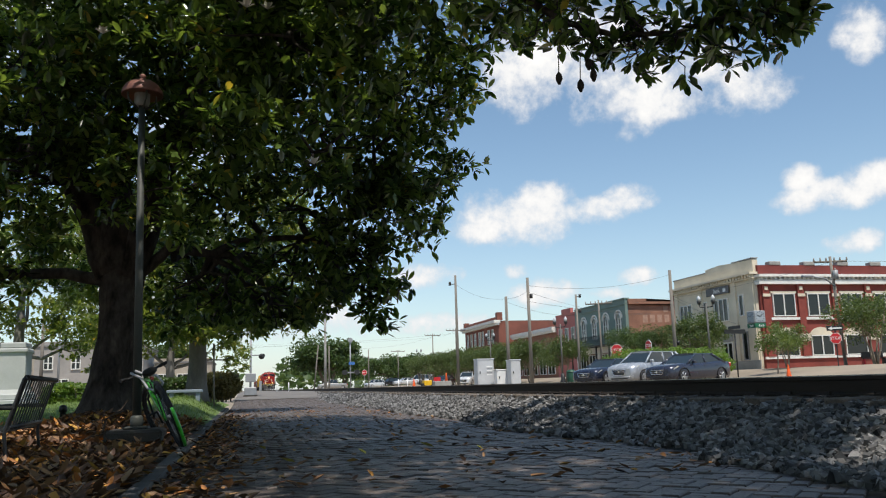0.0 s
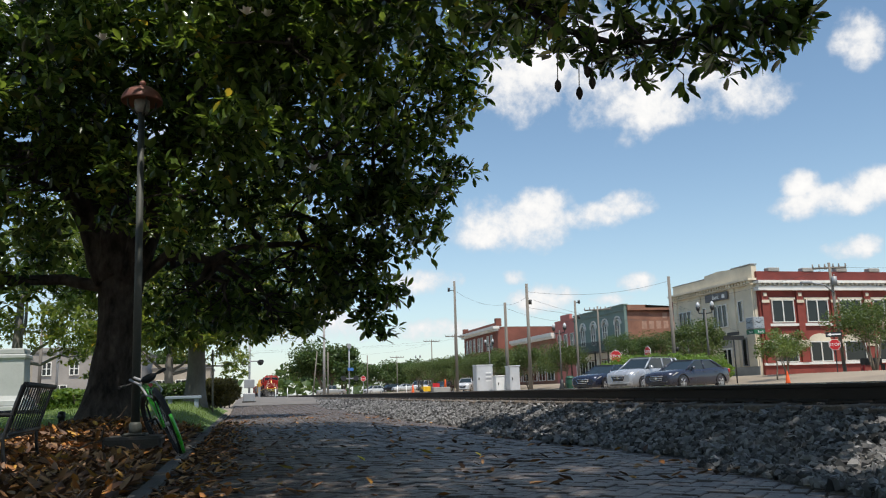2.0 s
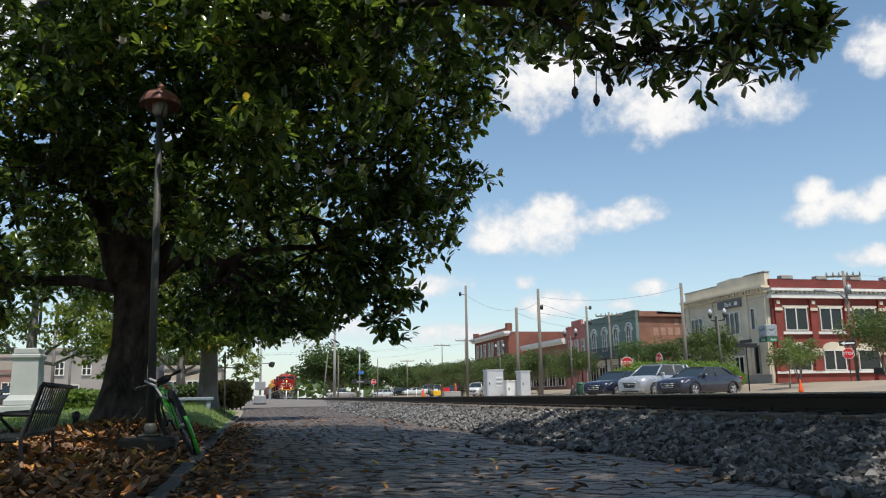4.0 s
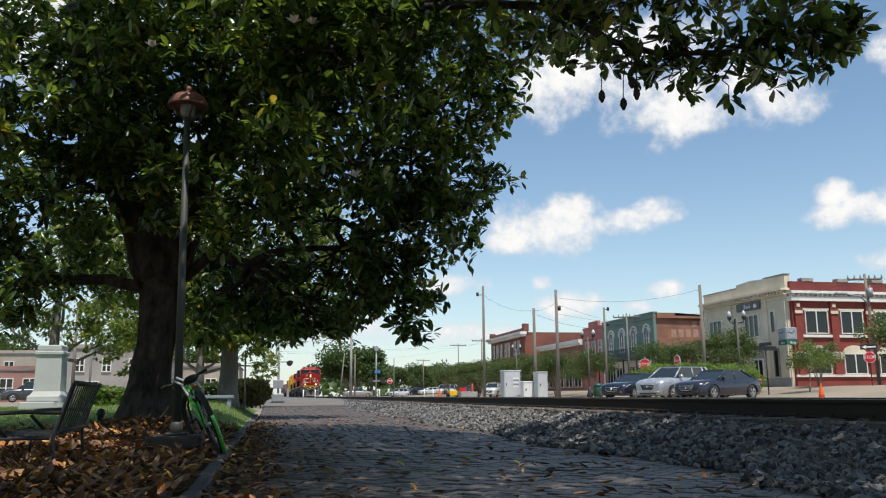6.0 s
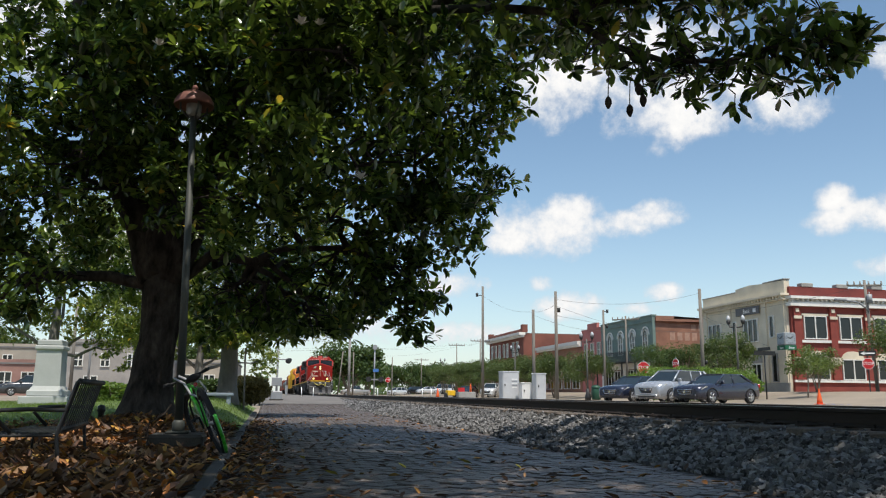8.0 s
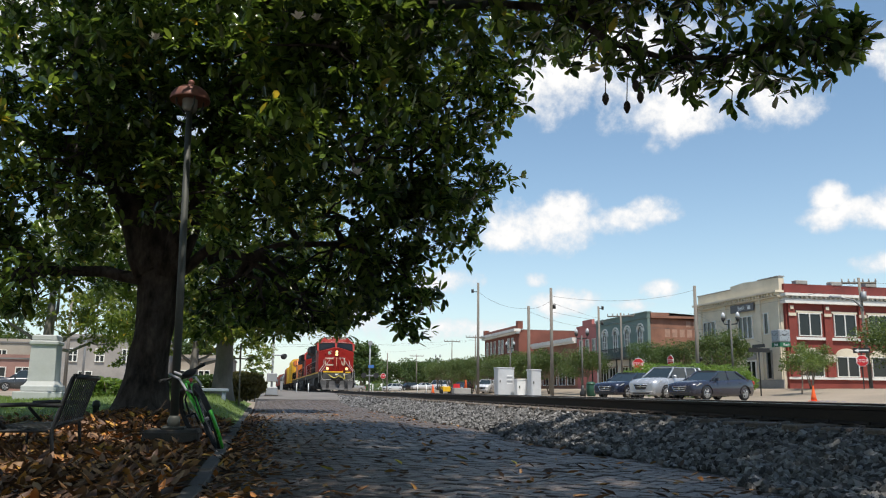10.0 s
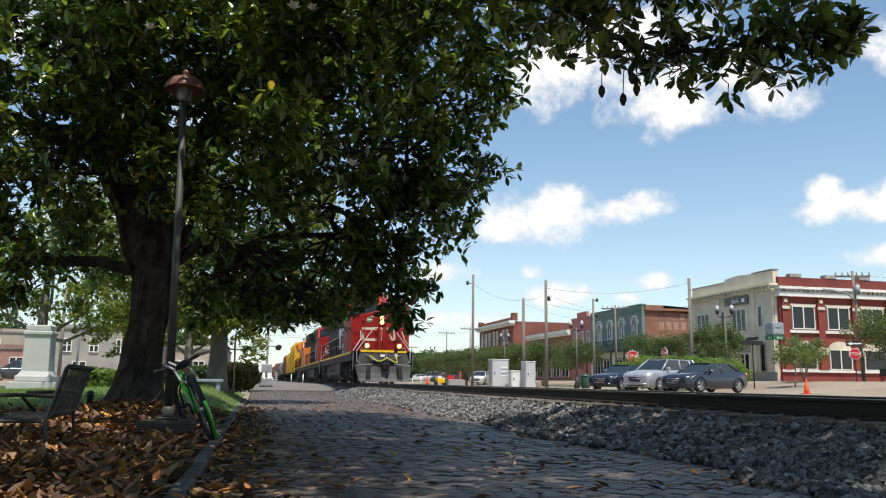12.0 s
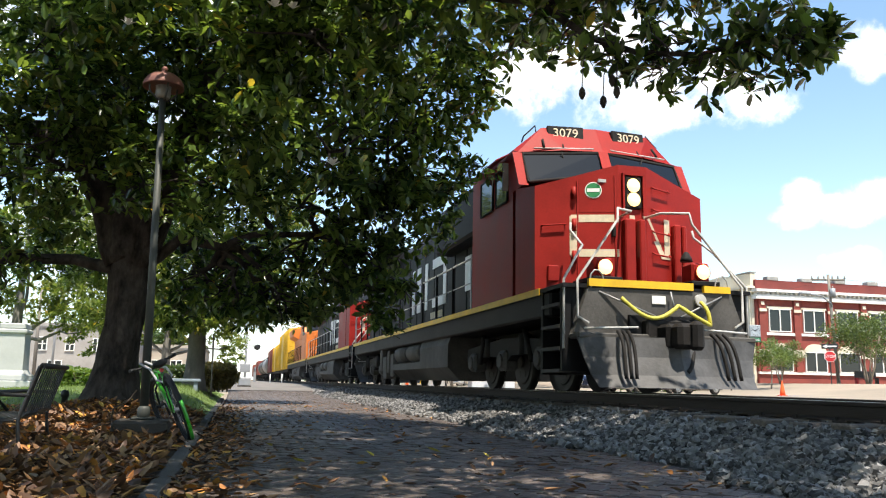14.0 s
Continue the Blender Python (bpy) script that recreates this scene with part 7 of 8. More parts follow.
road_mat = mat("worn grey road paving", (0.15, 0.135, 0.12), 0.85, vary=0.25, scale=0.4, fine=9, bump=0.2)
patch("road", KERB_X - 0.1, 4.9, WALK_END, 150.0, 30, 0.02, road_mat, "worn grey paving running on towards the crossing", "road")
patch("lawn", -13.0, KERB_X - 0.10, 14.0, 36.0, 40, 0.03, lawn_mat, "green mown lawn beside the brick walk", "lawn")
patch("planting_bed", -9.0, KERB_X - 0.10, -4.0, 15.2, 44, 0.02, soil, "dark planting bed under the tree covered in fallen leaves", "planting bed")

litter_rng = np.random.default_rng(77)
CURL = np.array([(0, 0, 0), (0.19, 0.3, 0.10), (0.16, 0.68, 0.14), (0, 1.0, 0.13), (-0.16, 0.68, 0.12), (-0.18, 0.3, 0.12), (0, 0.5, 0.0)])


def litter_material():
    m = bpy.data.materials.new("fallen leaves")
    m.use_nodes = True
    n, l = m.node_tree.nodes, m.node_tree.links
    b = n["Principled BSDF"]
    b.inputs["Roughness"].default_value = 0.6
    geo, ramp = n.new("ShaderNodeNewGeometry"), n.new("ShaderNodeValToRGB")
    el = ramp.color_ramp.elements
    el[0].color, el[1].color = (0.05, 0.026, 0.015, 1), (0.46, 0.27, 0.05, 1)
    for k, c in ((0.3, (0.12, 0.055, 0.025, 1)), (0.52, (0.21, 0.11, 0.048, 1)), (0.70, (0.30, 0.18, 0.085, 1)), (0.86, (0.42, 0.15, 0.025, 1))):
        el.new(k).color = c
    l.new(geo.outputs["Random Per Island"], ramp.inputs[0])
    l.new(ramp.outputs[0], b.inputs["Base Color"])
    return m


litter_mat = litter_material()


def litter(name, n, place, size, tilt, lift, label):
    P = np.array([place() for _ in range(n)])
    z = np.array([ground_z(x, y) if x < KERB_X - 0.1 else (0.085 if x < KERB_X else brick_z(x, y)) for x, y in P]) + lift + np.abs(litter_rng.normal(0, 0.012, n))
    turns = random_turns(litter_rng, n, tilt)
    v, f = spread(CURL, LEAF_F, np.column_stack([P, z]), turns, size * litter_rng.uniform(0.55, 1.25, n))
    return tagged(new(name, raw(name, v, f, litter_mat, True)), label, "fallen leaves", kind="stuff")


def in_bed():
    while True:
        x, y = litter_rng.uniform(-6.0, KERB_X - 0.17), 4.2 + 11.3 * litter_rng.uniform(0, 1) ** 1.25
        if y < 14.2 or litter_rng.uniform() < 0.3:
            return x, y


def along_kerb():
    return KERB_X + abs(litter_rng.normal(0, 0.30)), 4.5 + 16 * litter_rng.uniform(0, 1) ** 1.3


def on_walk():
    return litter_rng.uniform(KERB_X, BALLAST_X), 4.8 + 22 * litter_rng.uniform(0, 1) ** 1.3


litter("leaf_litter", 24000, in_bed, 0.125, 0.85, 0.05, "thick brown and orange fallen magnolia leaves on the bed")
litter("kerb_leaves", 1300, along_kerb, 0.10, 0.6, 0.012, "brown fallen leaves gathered along the kerb")
litter("walk_leaves", 700, on_walk, 0.105, 0.5, 0.014, "brown and yellow fallen leaves scattered on the bricks")
yellow_leaf_mat = mat("yellow leaf", (0.62, 0.50, 0.06), 0.5, vary=0.12, scale=10, fine=60)
for x, y, s, r in ((1.78, 7.85, 0.16, 75), (1.05, 7.4, 0.13, 30), (0.4, 6.9, 0.14, 110), (2.1, 7.3, 0.10, 20), (0.2, 8.6, 0.12, 150)):
    g = Geo().add([tuple(p * s) for p in CURL], LEAF_F, True)
    leaf = solid("fallen_leaf", g, yellow_leaf_mat, "yellow curled fallen leaf on the brick walk", "leaf", group="yellow fallen leaves")
    leaf.matrix_world = pose(x, y, brick_z(x, y) + 0.02, 12, 8, r)

blade = np.array([(-0.06, 0, 0), (0.06, 0, 0), (0.0, 0.25, 1.0)])
n = 42000
gx_, gy_ = litter_rng.uniform(-11, KERB_X - 0.15, n), 14.3 + 18 * litter_rng.uniform(0, 1, n) ** 1.3
keep = (gx_ + 1.95) ** 2 / 5 + (gy_ - 13.0) ** 2 / 4 > 1
gx_, gy_ = gx_[keep], gy_[keep]
gz_ = np.array([ground_z(a, b) for a, b in zip(gx_, gy_)]) + 0.02
v, f = spread(blade, [(0, 1, 2)], np.column_stack([gx_, gy_, gz_]), random_turns(litter_rng, len(gx_), 0.5), litter_rng.uniform(0.05, 0.10, len(gx_)))
grass_mat = leaf_mat("grass blades", (0.08, 0.13, 0.03), (0.17, 0.23, 0.06), 0.6, 0.3)
tagged(new("grass", raw("grass", v, f, grass_mat)), "short green grass blades of the lawn", "grass", kind="stuff")

# park bench: black steel slats, its back to the walk
bench = thing("park_bench", "black slatted steel park bench standing in fallen leaves", "bench", pose(-2.03, 8.36, -0.02, 0, 0, 94))
# in its own space the sitter looks along +y, x runs along the bench
def bench_side(x):
    side = part("end_frame", Geo().tube([(x, -0.07, 0.0), (x, -0.04, 0.22), (x, -0.03, 0.33), (x, -0.04, 0.38), (x, -0.16, 0.78), (x, -0.18, 0.79)], 0.016, 8).tube([(x, 0.46, 0.0), (x, 0.44, 0.33), (x, 0.0, 0.33)], 0.016, 8), black_iron, bench)
    part("armrest", Geo().tube([(x, -0.10, 0.54), (x, 0.20, 0.55), (x, 0.42, 0.54), (x, 0.46, 0.49), (x, 0.33, 0.35)], 0.018, 8), black_iron, bench)


for x in (-0.82, 0.82):
    bench_side(x)
part("top_rail", Geo().tube([(-0.82, -0.18, 0.79), (0.82, -0.18, 0.79)], 0.024, 10), black_iron, bench)
part("back_rail", Geo().tube([(-0.82, -0.05, 0.38), (0.82, -0.05, 0.38)], 0.022, 8).tube([(-0.82, 0.44, 0.34), (0.82, 0.44, 0.34)], 0.022, 8), black_iron, bench)
for k in range(13):
    x = -0.77 + k * 0.128
    part("back_slat", Geo().prism([(-0.06, 0.37), (-0.05, 0.38), (-0.17, 0.79), (-0.18, 0.78)], x - 0.007, x + 0.007, "x"), black_iron, bench)

for k in range(9):
    part("seat_slat", Geo().box((-0.80, -0.02 + k * 0.052, 0.335), (0.80, 0.014 + k * 0.052, 0.348), bevel=0.004), black_iron, bench)

# lamp post on its concrete plinth
post_paint = mat("weathered dark green steel", (0.05, 0.055, 0.048), 0.6, 0.1, vary=0.3, scale=3, fine=40, bump=0.1)
copper = mat("weathered copper shade", (0.20, 0.085, 0.065), 0.55, 0.2, vary=0.2, scale=6, fine=40, bump=0.1)
concrete = mat("rough concrete", (0.06, 0.053, 0.045), 0.9, vary=0.25, scale=4, fine=40, bump=0.4)
frosted = mat("frosted lamp glass", (0.25, 0.25, 0.23), 0.4, vary=0.1, scale=6)
lamp = thing("park_lamp", "tall slim park lamp with a copper mushroom shade", "lamp post", pose(-1.18, 9.8, 0.0))
part("plinth", Geo().box((-0.30, -0.30, -0.1), (0.30, 0.30, 0.22), bevel=0.03), concrete, lamp, "rough concrete plinth")
part("base_plate", Geo().box((-0.13, -0.13, 0.22), (0.13, 0.13, 0.25), bevel=0.01).lathe([(0.07, 0.2), (0.07, 0.34), (0.052, 0.37)], seg=16), post_paint, lamp)
part("post", Geo().cyl((0, 0, 0.3), (-0.055, 0, 4.0), 0.049, 0.037, 16), post_paint, lamp)
part("lamp_glass", Geo().lathe([(0.07, 3.98), (0.09, 4.02), (0.09, 4.2)], (-0.055, 0, 0), 16), frosted, lamp)
for a in range(4):
    c = a * math.pi / 2 + 0.4
    part("shade_arm", Geo().tube([(-0.055 + 0.05 * math.cos(c), 0.05 * math.sin(c), 3.95), (-0.055 + 0.16 * math.cos(c), 0.16 * math.sin(c), 4.05), (-0.055 + 0.17 * math.cos(c), 0.17 * math.sin(c), 4.2)], 0.012, 6), post_paint, lamp)
part("shade", Geo().lathe([(0.205, 4.13), (0.236, 4.11), (0.238, 4.13), (0.225, 4.18), (0.19, 4.235), (0.13, 4.28), (0.06, 4.30), (0.03, 4.305), (0.028, 4.33), (0.042, 4.35), (0.02, 4.38)], (-0.055, 0, 0), 24), copper, lamp, "copper mushroom shade")

# bicycle leaning on the lamp post
green_tube = mat("bright green bicycle paint", (0.045, 0.40, 0.03), 0.3, vary=0.08, scale=6, bump=0, coat=0.4)
rubber = mat("bicycle rubber", (0.015, 0.015, 0.016), 0.8, vary=0.2, scale=8)
lock_grey = mat("grey cable lock", (0.35, 0.35, 0.36), 0.5, vary=0.15, scale=8)
# in its own space it rides along +y, wheels on z = 0; it leans to its left
bike = thing("bicycle", "green and black bicycle leaning locked to the lamp post", "bicycle", pose(-0.74, 9.68, 0.03, 0, -23, 12))


def bike_wheel(y, turn=0.0):
    R = 0.335
    w = part("wheel", Geo().tube([(0, R * math.cos(2 * math.pi * k / 36), R * math.sin(2 * math.pi * k / 36)) for k in range(37)], 0.031, 8, False), rubber, bike, "", pose(0, y, R + 0.026, 0, 0, turn))
    part("rim", Geo().tube([(0, 0.295 * math.cos(2 * math.pi * k / 36), 0.295 * math.sin(2 * math.pi * k / 36)) for k in range(37)], 0.016, 6, False), rubber, w, "black rim")
    g = Geo().cyl((-0.04, 0, 0), (0.04, 0, 0), 0.022, seg=10)
    for k in range(18):
        a = 2 * math.pi * k / 18
        g.tube([(0.03 * (-1) ** k, 0, 0), (0, 0.29 * math.cos(a), 0.29 * math.sin(a))], 0.0022, 4, False)
    part("spokes_and_hub", g, chain_steel, w)


bike_wheel(-0.52)
bike_wheel(0.52, 14)
BB, SEAT, HEADT, HEADB = (0, -0.08, 0.30), (0, -0.25, 0.76), (0, 0.33, 0.80), (0, 0.37, 0.66)
part("frame", Geo().tube([BB, SEAT], 0.018, 8).tube([SEAT, HEADT], 0.018, 8).tube([BB, HEADB], 0.023, 8).tube([HEADT, HEADB], 0.022, 8).tube([BB, (0.05, -0.52, 0.36)], 0.011, 6).tube([BB, (-0.05, -0.52, 0.36)], 0.011, 6).tube([SEAT, (0.05, -0.52, 0.36)], 0.010, 6).tube([SEAT, (-0.05, -0.52, 0.36)], 0.010, 6), green_tube, bike, "bright green frame")
part("fork", Geo().tube([HEADB, (0.05, 0.42, 0.58), (0.05, 0.52, 0.36)], 0.012, 6).tube([HEADB, (-0.05, 0.42, 0.58), (-0.05, 0.52, 0.36)], 0.012, 6), rubber, bike)
part("mudguard", Geo().tube([(0, -0.52 + 0.385 * math.cos(a), 0.36 + 0.385 * math.sin(a)) for a in [radians(d) for d in range(50, 200, 10)]], 0.024, 6), rubber, bike, "black rear mudguard")
part("mudguard_stripe", Geo().tube([(0.0, -0.52 + 0.412 * math.cos(a), 0.36 + 0.412 * math.sin(a)) for a in [radians(d) for d in range(165, 232, 8)]], 0.019, 6), green_tube, bike)
part("seat_post", Geo().tube([SEAT, (0, -0.28, 0.85)], 0.013, 6), chain_steel, bike)
part("saddle", loft([[(w * math.cos(a), y, 0.865 + h * math.sin(a) + (0.02 if y < -0.36 else 0)) for a in [2 * math.pi * k / 12 for k in range(12)]] for y, w, h in ((-0.43, 0.05, 0.02), (-0.40, 0.085, 0.035), (-0.32, 0.075, 0.035), (-0.22, 0.035, 0.028), (-0.14, 0.02, 0.018))]), rubber, bike, "black padded saddle")
part("handlebar", Geo().tube([HEADT, (0, 0.31, 0.87)], 0.014, 6).tube([(-0.25, 0.22, 0.89), (-0.17, 0.30, 0.88), (0, 0.33, 0.87), (0.17, 0.30, 0.88), (0.25, 0.22, 0.89)], 0.013, 8), rubber, bike)
for s in (-1, 1):
    part("grip", Geo().tube([(s * 0.19, 0.285, 0.882), (s * 0.26, 0.21, 0.892)], 0.019, 8), rubber, bike)
    part("pedal", Geo().tube([(s * 0.05, -0.08, 0.30), (s * 0.07, -0.08 + s * 0.10, 0.30 - s * 0.14)], 0.010, 6).box((s * 0.12 - 0.05, -0.12 + s * 0.10, 0.29 - s * 0.14), (s * 0.12 + 0.05, -0.04 + s * 0.10, 0.31 - s * 0.14)), rubber, bike)
part("chainring", Geo().cyl((0.045, -0.08, 0.30), (0.052, -0.08, 0.30), 0.085, seg=24).tube([(0.05, -0.08, 0.385), (0.05, -0.52, 0.40)], 0.006, 4).tube([(0.05, -0.08, 0.215), (0.05, -0.52, 0.32)], 0.006, 4), rubber, bike)
part("rear_light", Geo().cyl((0, -0.29, 0.80), (0, -0.32, 0.80), 0.022, seg=10), tail_red, bike)
lock = solid("cable_lock", Geo().tube([(-1.20, 9.70, 0.86), (-1.10, 9.66, 0.82), (-0.95, 9.5, 0.80), (-0.88, 9.45, 0.72), (-0.92, 9.46, 0.62), (-1.05, 9.6, 0.66), (-1.14, 9.72, 0.78), (-1.26, 9.80, 0.84)], 0.014, 6), lock_grey, "grey cable lock round the post and bicycle", "lock")
solid("garden_hose", Geo().tube(wiggle((-1.25, 9.6, 0.55), (-1.75, 9.3, 0.14), 6, 0.05, 5, 0.12), 0.011, 6), soil, "old brown hose trailing into the leaves", "hose")
bollard = solid("bollard_light", Geo().lathe([(0.05, -0.1), (0.05, 0.22), (0.07, 0.23), (0.06, 0.32), (0.02, 0.34)], (-2.98, 15.0, ground_z(-2.98, 15)), 14), black_iron, "low black bollard light on the lawn", "light")

# second tree behind, crown in the sun; leaf colour lightened to look sunlit
second_leaf = leaf_mat("park leaves coloured as sunlit", (0.05, 0.085, 0.02), (0.16, 0.20, 0.045), 0.38, 0.4, (0.25, 0.20, 0.04))


def park_tree(name, label, x, y, trunk_r, lobes, density, length, material, seed, bark_mat):
    rng = np.random.default_rng(seed)
    z = ground_z(x, y)
    tree = thing(name, label, "tree")
    top = max(q[2] for q in lobes)
    g = Geo().tube([(x, y, z - 0.1), (x, y, z + 0.15), (x, y, z + 0.45), (x + 0.02, y, z + 1.0), (x, y, z + 2.0), (x + 0.1, y, top)], [trunk_r * k for k in (1.5, 1.3, 1.12, 1.0, 0.9, 0.2)], 16)
    part("trunk", g, bark_mat, tree)
    P = np.concatenate([lobe_points(rng, q, density) for q in lobes])
    p, t, s = whorls(rng, P, 6, length)
    v, f = spread(SPRIG * np.array([0.5, 1, 1]), SPRIG_F, p, t, s)
    c = tagged(new("crown", raw("crown", v, f, material)), "", kind="stuff")
    c.parent = tree
    for k, q in enumerate(lobes):
        part("limb", Geo().tube(wiggle((x, y, z + 1.7), q[:3], 5, 0.2, seed + k), [trunk_r * 0.4, trunk_r * 0.34, trunk_r * 0.28, trunk_r * 0.2, trunk_r * 0.14, trunk_r * 0.07], 7), bark_mat, tree)
    return tree


grey_bark = mat("pale grey trunk bark", (0.14, 0.13, 0.115), 0.9, vary=0.3, scale=3, fine=25, bump=0.6, stretch=(1, 1, 0.4))
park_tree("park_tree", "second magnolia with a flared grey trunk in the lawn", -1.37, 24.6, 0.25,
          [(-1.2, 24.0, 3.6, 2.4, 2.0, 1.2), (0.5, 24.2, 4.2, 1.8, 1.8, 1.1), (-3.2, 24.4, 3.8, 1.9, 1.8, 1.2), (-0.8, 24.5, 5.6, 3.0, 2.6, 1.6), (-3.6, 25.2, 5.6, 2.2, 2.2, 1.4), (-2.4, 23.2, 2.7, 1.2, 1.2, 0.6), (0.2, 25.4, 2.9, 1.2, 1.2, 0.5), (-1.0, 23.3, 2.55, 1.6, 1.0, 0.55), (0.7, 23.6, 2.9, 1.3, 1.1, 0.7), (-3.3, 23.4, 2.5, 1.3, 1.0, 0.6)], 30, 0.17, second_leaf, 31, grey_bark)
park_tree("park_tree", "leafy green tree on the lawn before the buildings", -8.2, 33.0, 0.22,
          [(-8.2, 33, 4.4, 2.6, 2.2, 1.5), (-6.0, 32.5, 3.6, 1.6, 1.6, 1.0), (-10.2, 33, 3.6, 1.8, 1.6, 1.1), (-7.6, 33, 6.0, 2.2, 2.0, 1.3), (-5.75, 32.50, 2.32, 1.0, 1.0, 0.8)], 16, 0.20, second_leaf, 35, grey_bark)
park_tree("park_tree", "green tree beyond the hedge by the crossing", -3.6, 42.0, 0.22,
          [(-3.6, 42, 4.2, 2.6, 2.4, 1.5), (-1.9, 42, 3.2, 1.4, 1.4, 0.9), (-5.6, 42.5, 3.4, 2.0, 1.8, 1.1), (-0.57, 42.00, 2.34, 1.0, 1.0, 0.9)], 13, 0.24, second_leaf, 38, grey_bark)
# unseen tree, added behind the camera only to darken the near walk
park_tree("park_tree", "unseen magnolia added behind the camera to shade the walk", -4.6, -6.5, 0.34,
          [(-4.6, -6.5, 6.4, 3.6, 3.6, 1.6), (-0.8, -6.0, 5.8, 3.2, 3.2, 1.3), (-1.6, -9.5, 6.0, 3.4, 3.0, 1.4), (-8.0, -5.0, 5.4, 3.2, 3.4, 1.6), (2.2, -3.4, 6.6, 2.6, 2.6, 1.0), (2.0, -7.5, 6.6, 2.8, 2.8, 1.0), (-5.0, -2.0, 6.6, 3.2, 2.6, 1.0), (-9.5, -9.0, 5.0, 3.0, 3.0, 1.6), (-8.6, 0.5, 5.6, 2.8, 2.8, 1.2)], 20, 0.30, magnolia_leaf, 44, bark)
hedge("park_hedge", "brownish clipped hedge beside the brick walk", 9, (-1.45, 26.2, 0.38), (-0.15, 28.6, 1.20), 5200, 0.09, leaf_mat("bronze hedge leaves", (0.10, 0.085, 0.032), (0.22, 0.18, 0.075), 0.6, 0.3))
hedge("park_hedge", "low green hedge behind the second tree", 10, (-4.6, 29.0, 0.36), (-1.7, 30.2, 1.15), 4200, 0.10, dark_leaf)
hedge("garden_shrub", "rounded bright green shrub on the lawn", 14, (-4.9, 21.4, 0.22), (-3.5, 22.8, 0.92), 4200, 0.09, leaf_mat("bright shrub leaves", (0.07, 0.13, 0.025), (0.15, 0.22, 0.05), 0.5, 0.3))

# white pedestal, low bench, sign post
white_stone = mat("pale painted stone", (0.43, 0.445, 0.43), 0.8, vary=0.08, scale=1.5, fine=20, bump=0.1)
mon = thing("monument_pedestal", "pale stone monument pedestal on stepped base in the park", "monument", pose(-6.6, 26.4, ground_z(-6.6, 26.4)))
part("base_step", Geo().box((-0.66, -0.66, -0.1), (0.66, 0.66, 0.26), bevel=0.02), white_stone, mon)
part("plinth", Geo().box((-0.50, -0.50, 0.26), (0.50, 0.50, 0.44), bevel=0.03), white_stone, mon)
part("shaft", loft([[(-w, -w, z), (w, -w, z), (w, w, z), (-w, w, z)] for z, w in ((0.44, 0.45), (0.56, 0.37), (1.62, 0.345))], False), white_stone, mon)
part("cap", Geo().box((-0.40, -0.40, 1.62), (0.40, 0.40, 1.75), bevel=0.03), white_stone, mon)
part("cap_top", Geo().box((-0.35, -0.35, 1.75), (0.35, 0.35, 1.92), bevel=0.03), white_stone, mon)
blue_stone = mat("blue grey bench stone", (0.20, 0.24, 0.29), 0.7, vary=0.15, scale=3)
low_bench = thing("stone_bench", "low blue-grey bench under the second tree", "bench", pose(-1.55, 22.6, ground_z(-1.6, 22.6) - 0.10))
part("seat", Geo().box((-0.45, -0.2, 0.24), (0.45, 0.2, 0.32), bevel=0.015), blue_stone, low_bench)
for x in (-0.33, 0.33):
    part("leg", Geo().box((x - 0.05, -0.16, -0.05), (x + 0.05, 0.16, 0.24)), blue_stone, low_bench)
sign_post = solid("thin_post", Geo().cyl((-0.86, 24.0, 0.2), (-0.89, 24.0, 1.95), 0.025, seg=8), pole_wood, "thin grey post at the lawn's edge", "post")

# level crossing signal
xing = thing("crossing_signal", "level crossing signal mast with black paired lamps", "crossing signal", pose(0.27, 50.0, ground_z(0.27, 50)))
part("mast", Geo().cyl((0, 0, -0.1), (0, 0, 3.4), 0.065, seg=12), galvanised, xing)
part("lamp_bar", Geo().tube([(-0.45, 0, 2.42), (0.75, 0, 2.42)], 0.035, 8), galvanised, xing)
for s in (-1, 1):
    part("lamp_head", Geo().cyl((0.12 + s * 0.48, 0.12, 2.34), (0.16 + s * 0.48, -0.06, 2.34), 0.15, 0.17, 18).cyl((0.16 + s * 0.48, -0.06, 2.36), (0.24 + s * 0.48, -0.34, 2.38), 0.13, 0.11, 14), black_iron, xing, "black hooded lamp")
part("junction_box", Geo().box((-0.30, -0.2, 0.85), (0.30, 0.2, 1.35), bevel=0.03), galvanised, xing)
part("gate_mechanism", Geo().box((-0.35, -0.3, 0.05), (0.35, 0.3, 0.55), bevel=0.05).box((-0.65, -0.1, 0.3), (-0.5, 0.1, 0.9)).box((0.5, -0.1, 0.3), (0.65, 0.1, 0.9)), galvanised, xing)
part("base", Geo().box((-0.4, -0.4, -0.2), (0.4, 0.4, 0.08)), concrete, xing)

# buildings across the park
grey_brick = mat("grey brown brick", (0.31, 0.285, 0.26), 0.9, vary=0.2, scale=0.6, fine=14, bump=0.2)
tan_wall = mat("tan rendered wall", (0.36, 0.31, 0.25), 0.9, vary=0.15, scale=0.5, fine=12, bump=0.1)


def side_building(name, label, x0, x1, y, d, z1, material, rows):
    b = thing(name, label, "building")
    z0 = ground_z(x0, y)
    part("wall", Geo().box((x0, y, z0 - 0.2), (x1, y + d, z1)), material, b)
    part("roof", Geo().box((x0 - 0.1, y - 0.1, z1), (x1 + 0.1, y + d, z1 + 0.15)), roof_grey, b)
    part("parapet", Geo().box((x0, y - 0.05, z1 + 0.15), (x1, y + 0.25, z1 + 0.45)), material, b)
    for z, h, n, w in rows:
        for k in range(n):
            u = x0 + (x1 - x0) * (k + 0.5) / n - w / 2
            window(b, u, z0 + z, w, h, 2, 2, y=y)
    return b


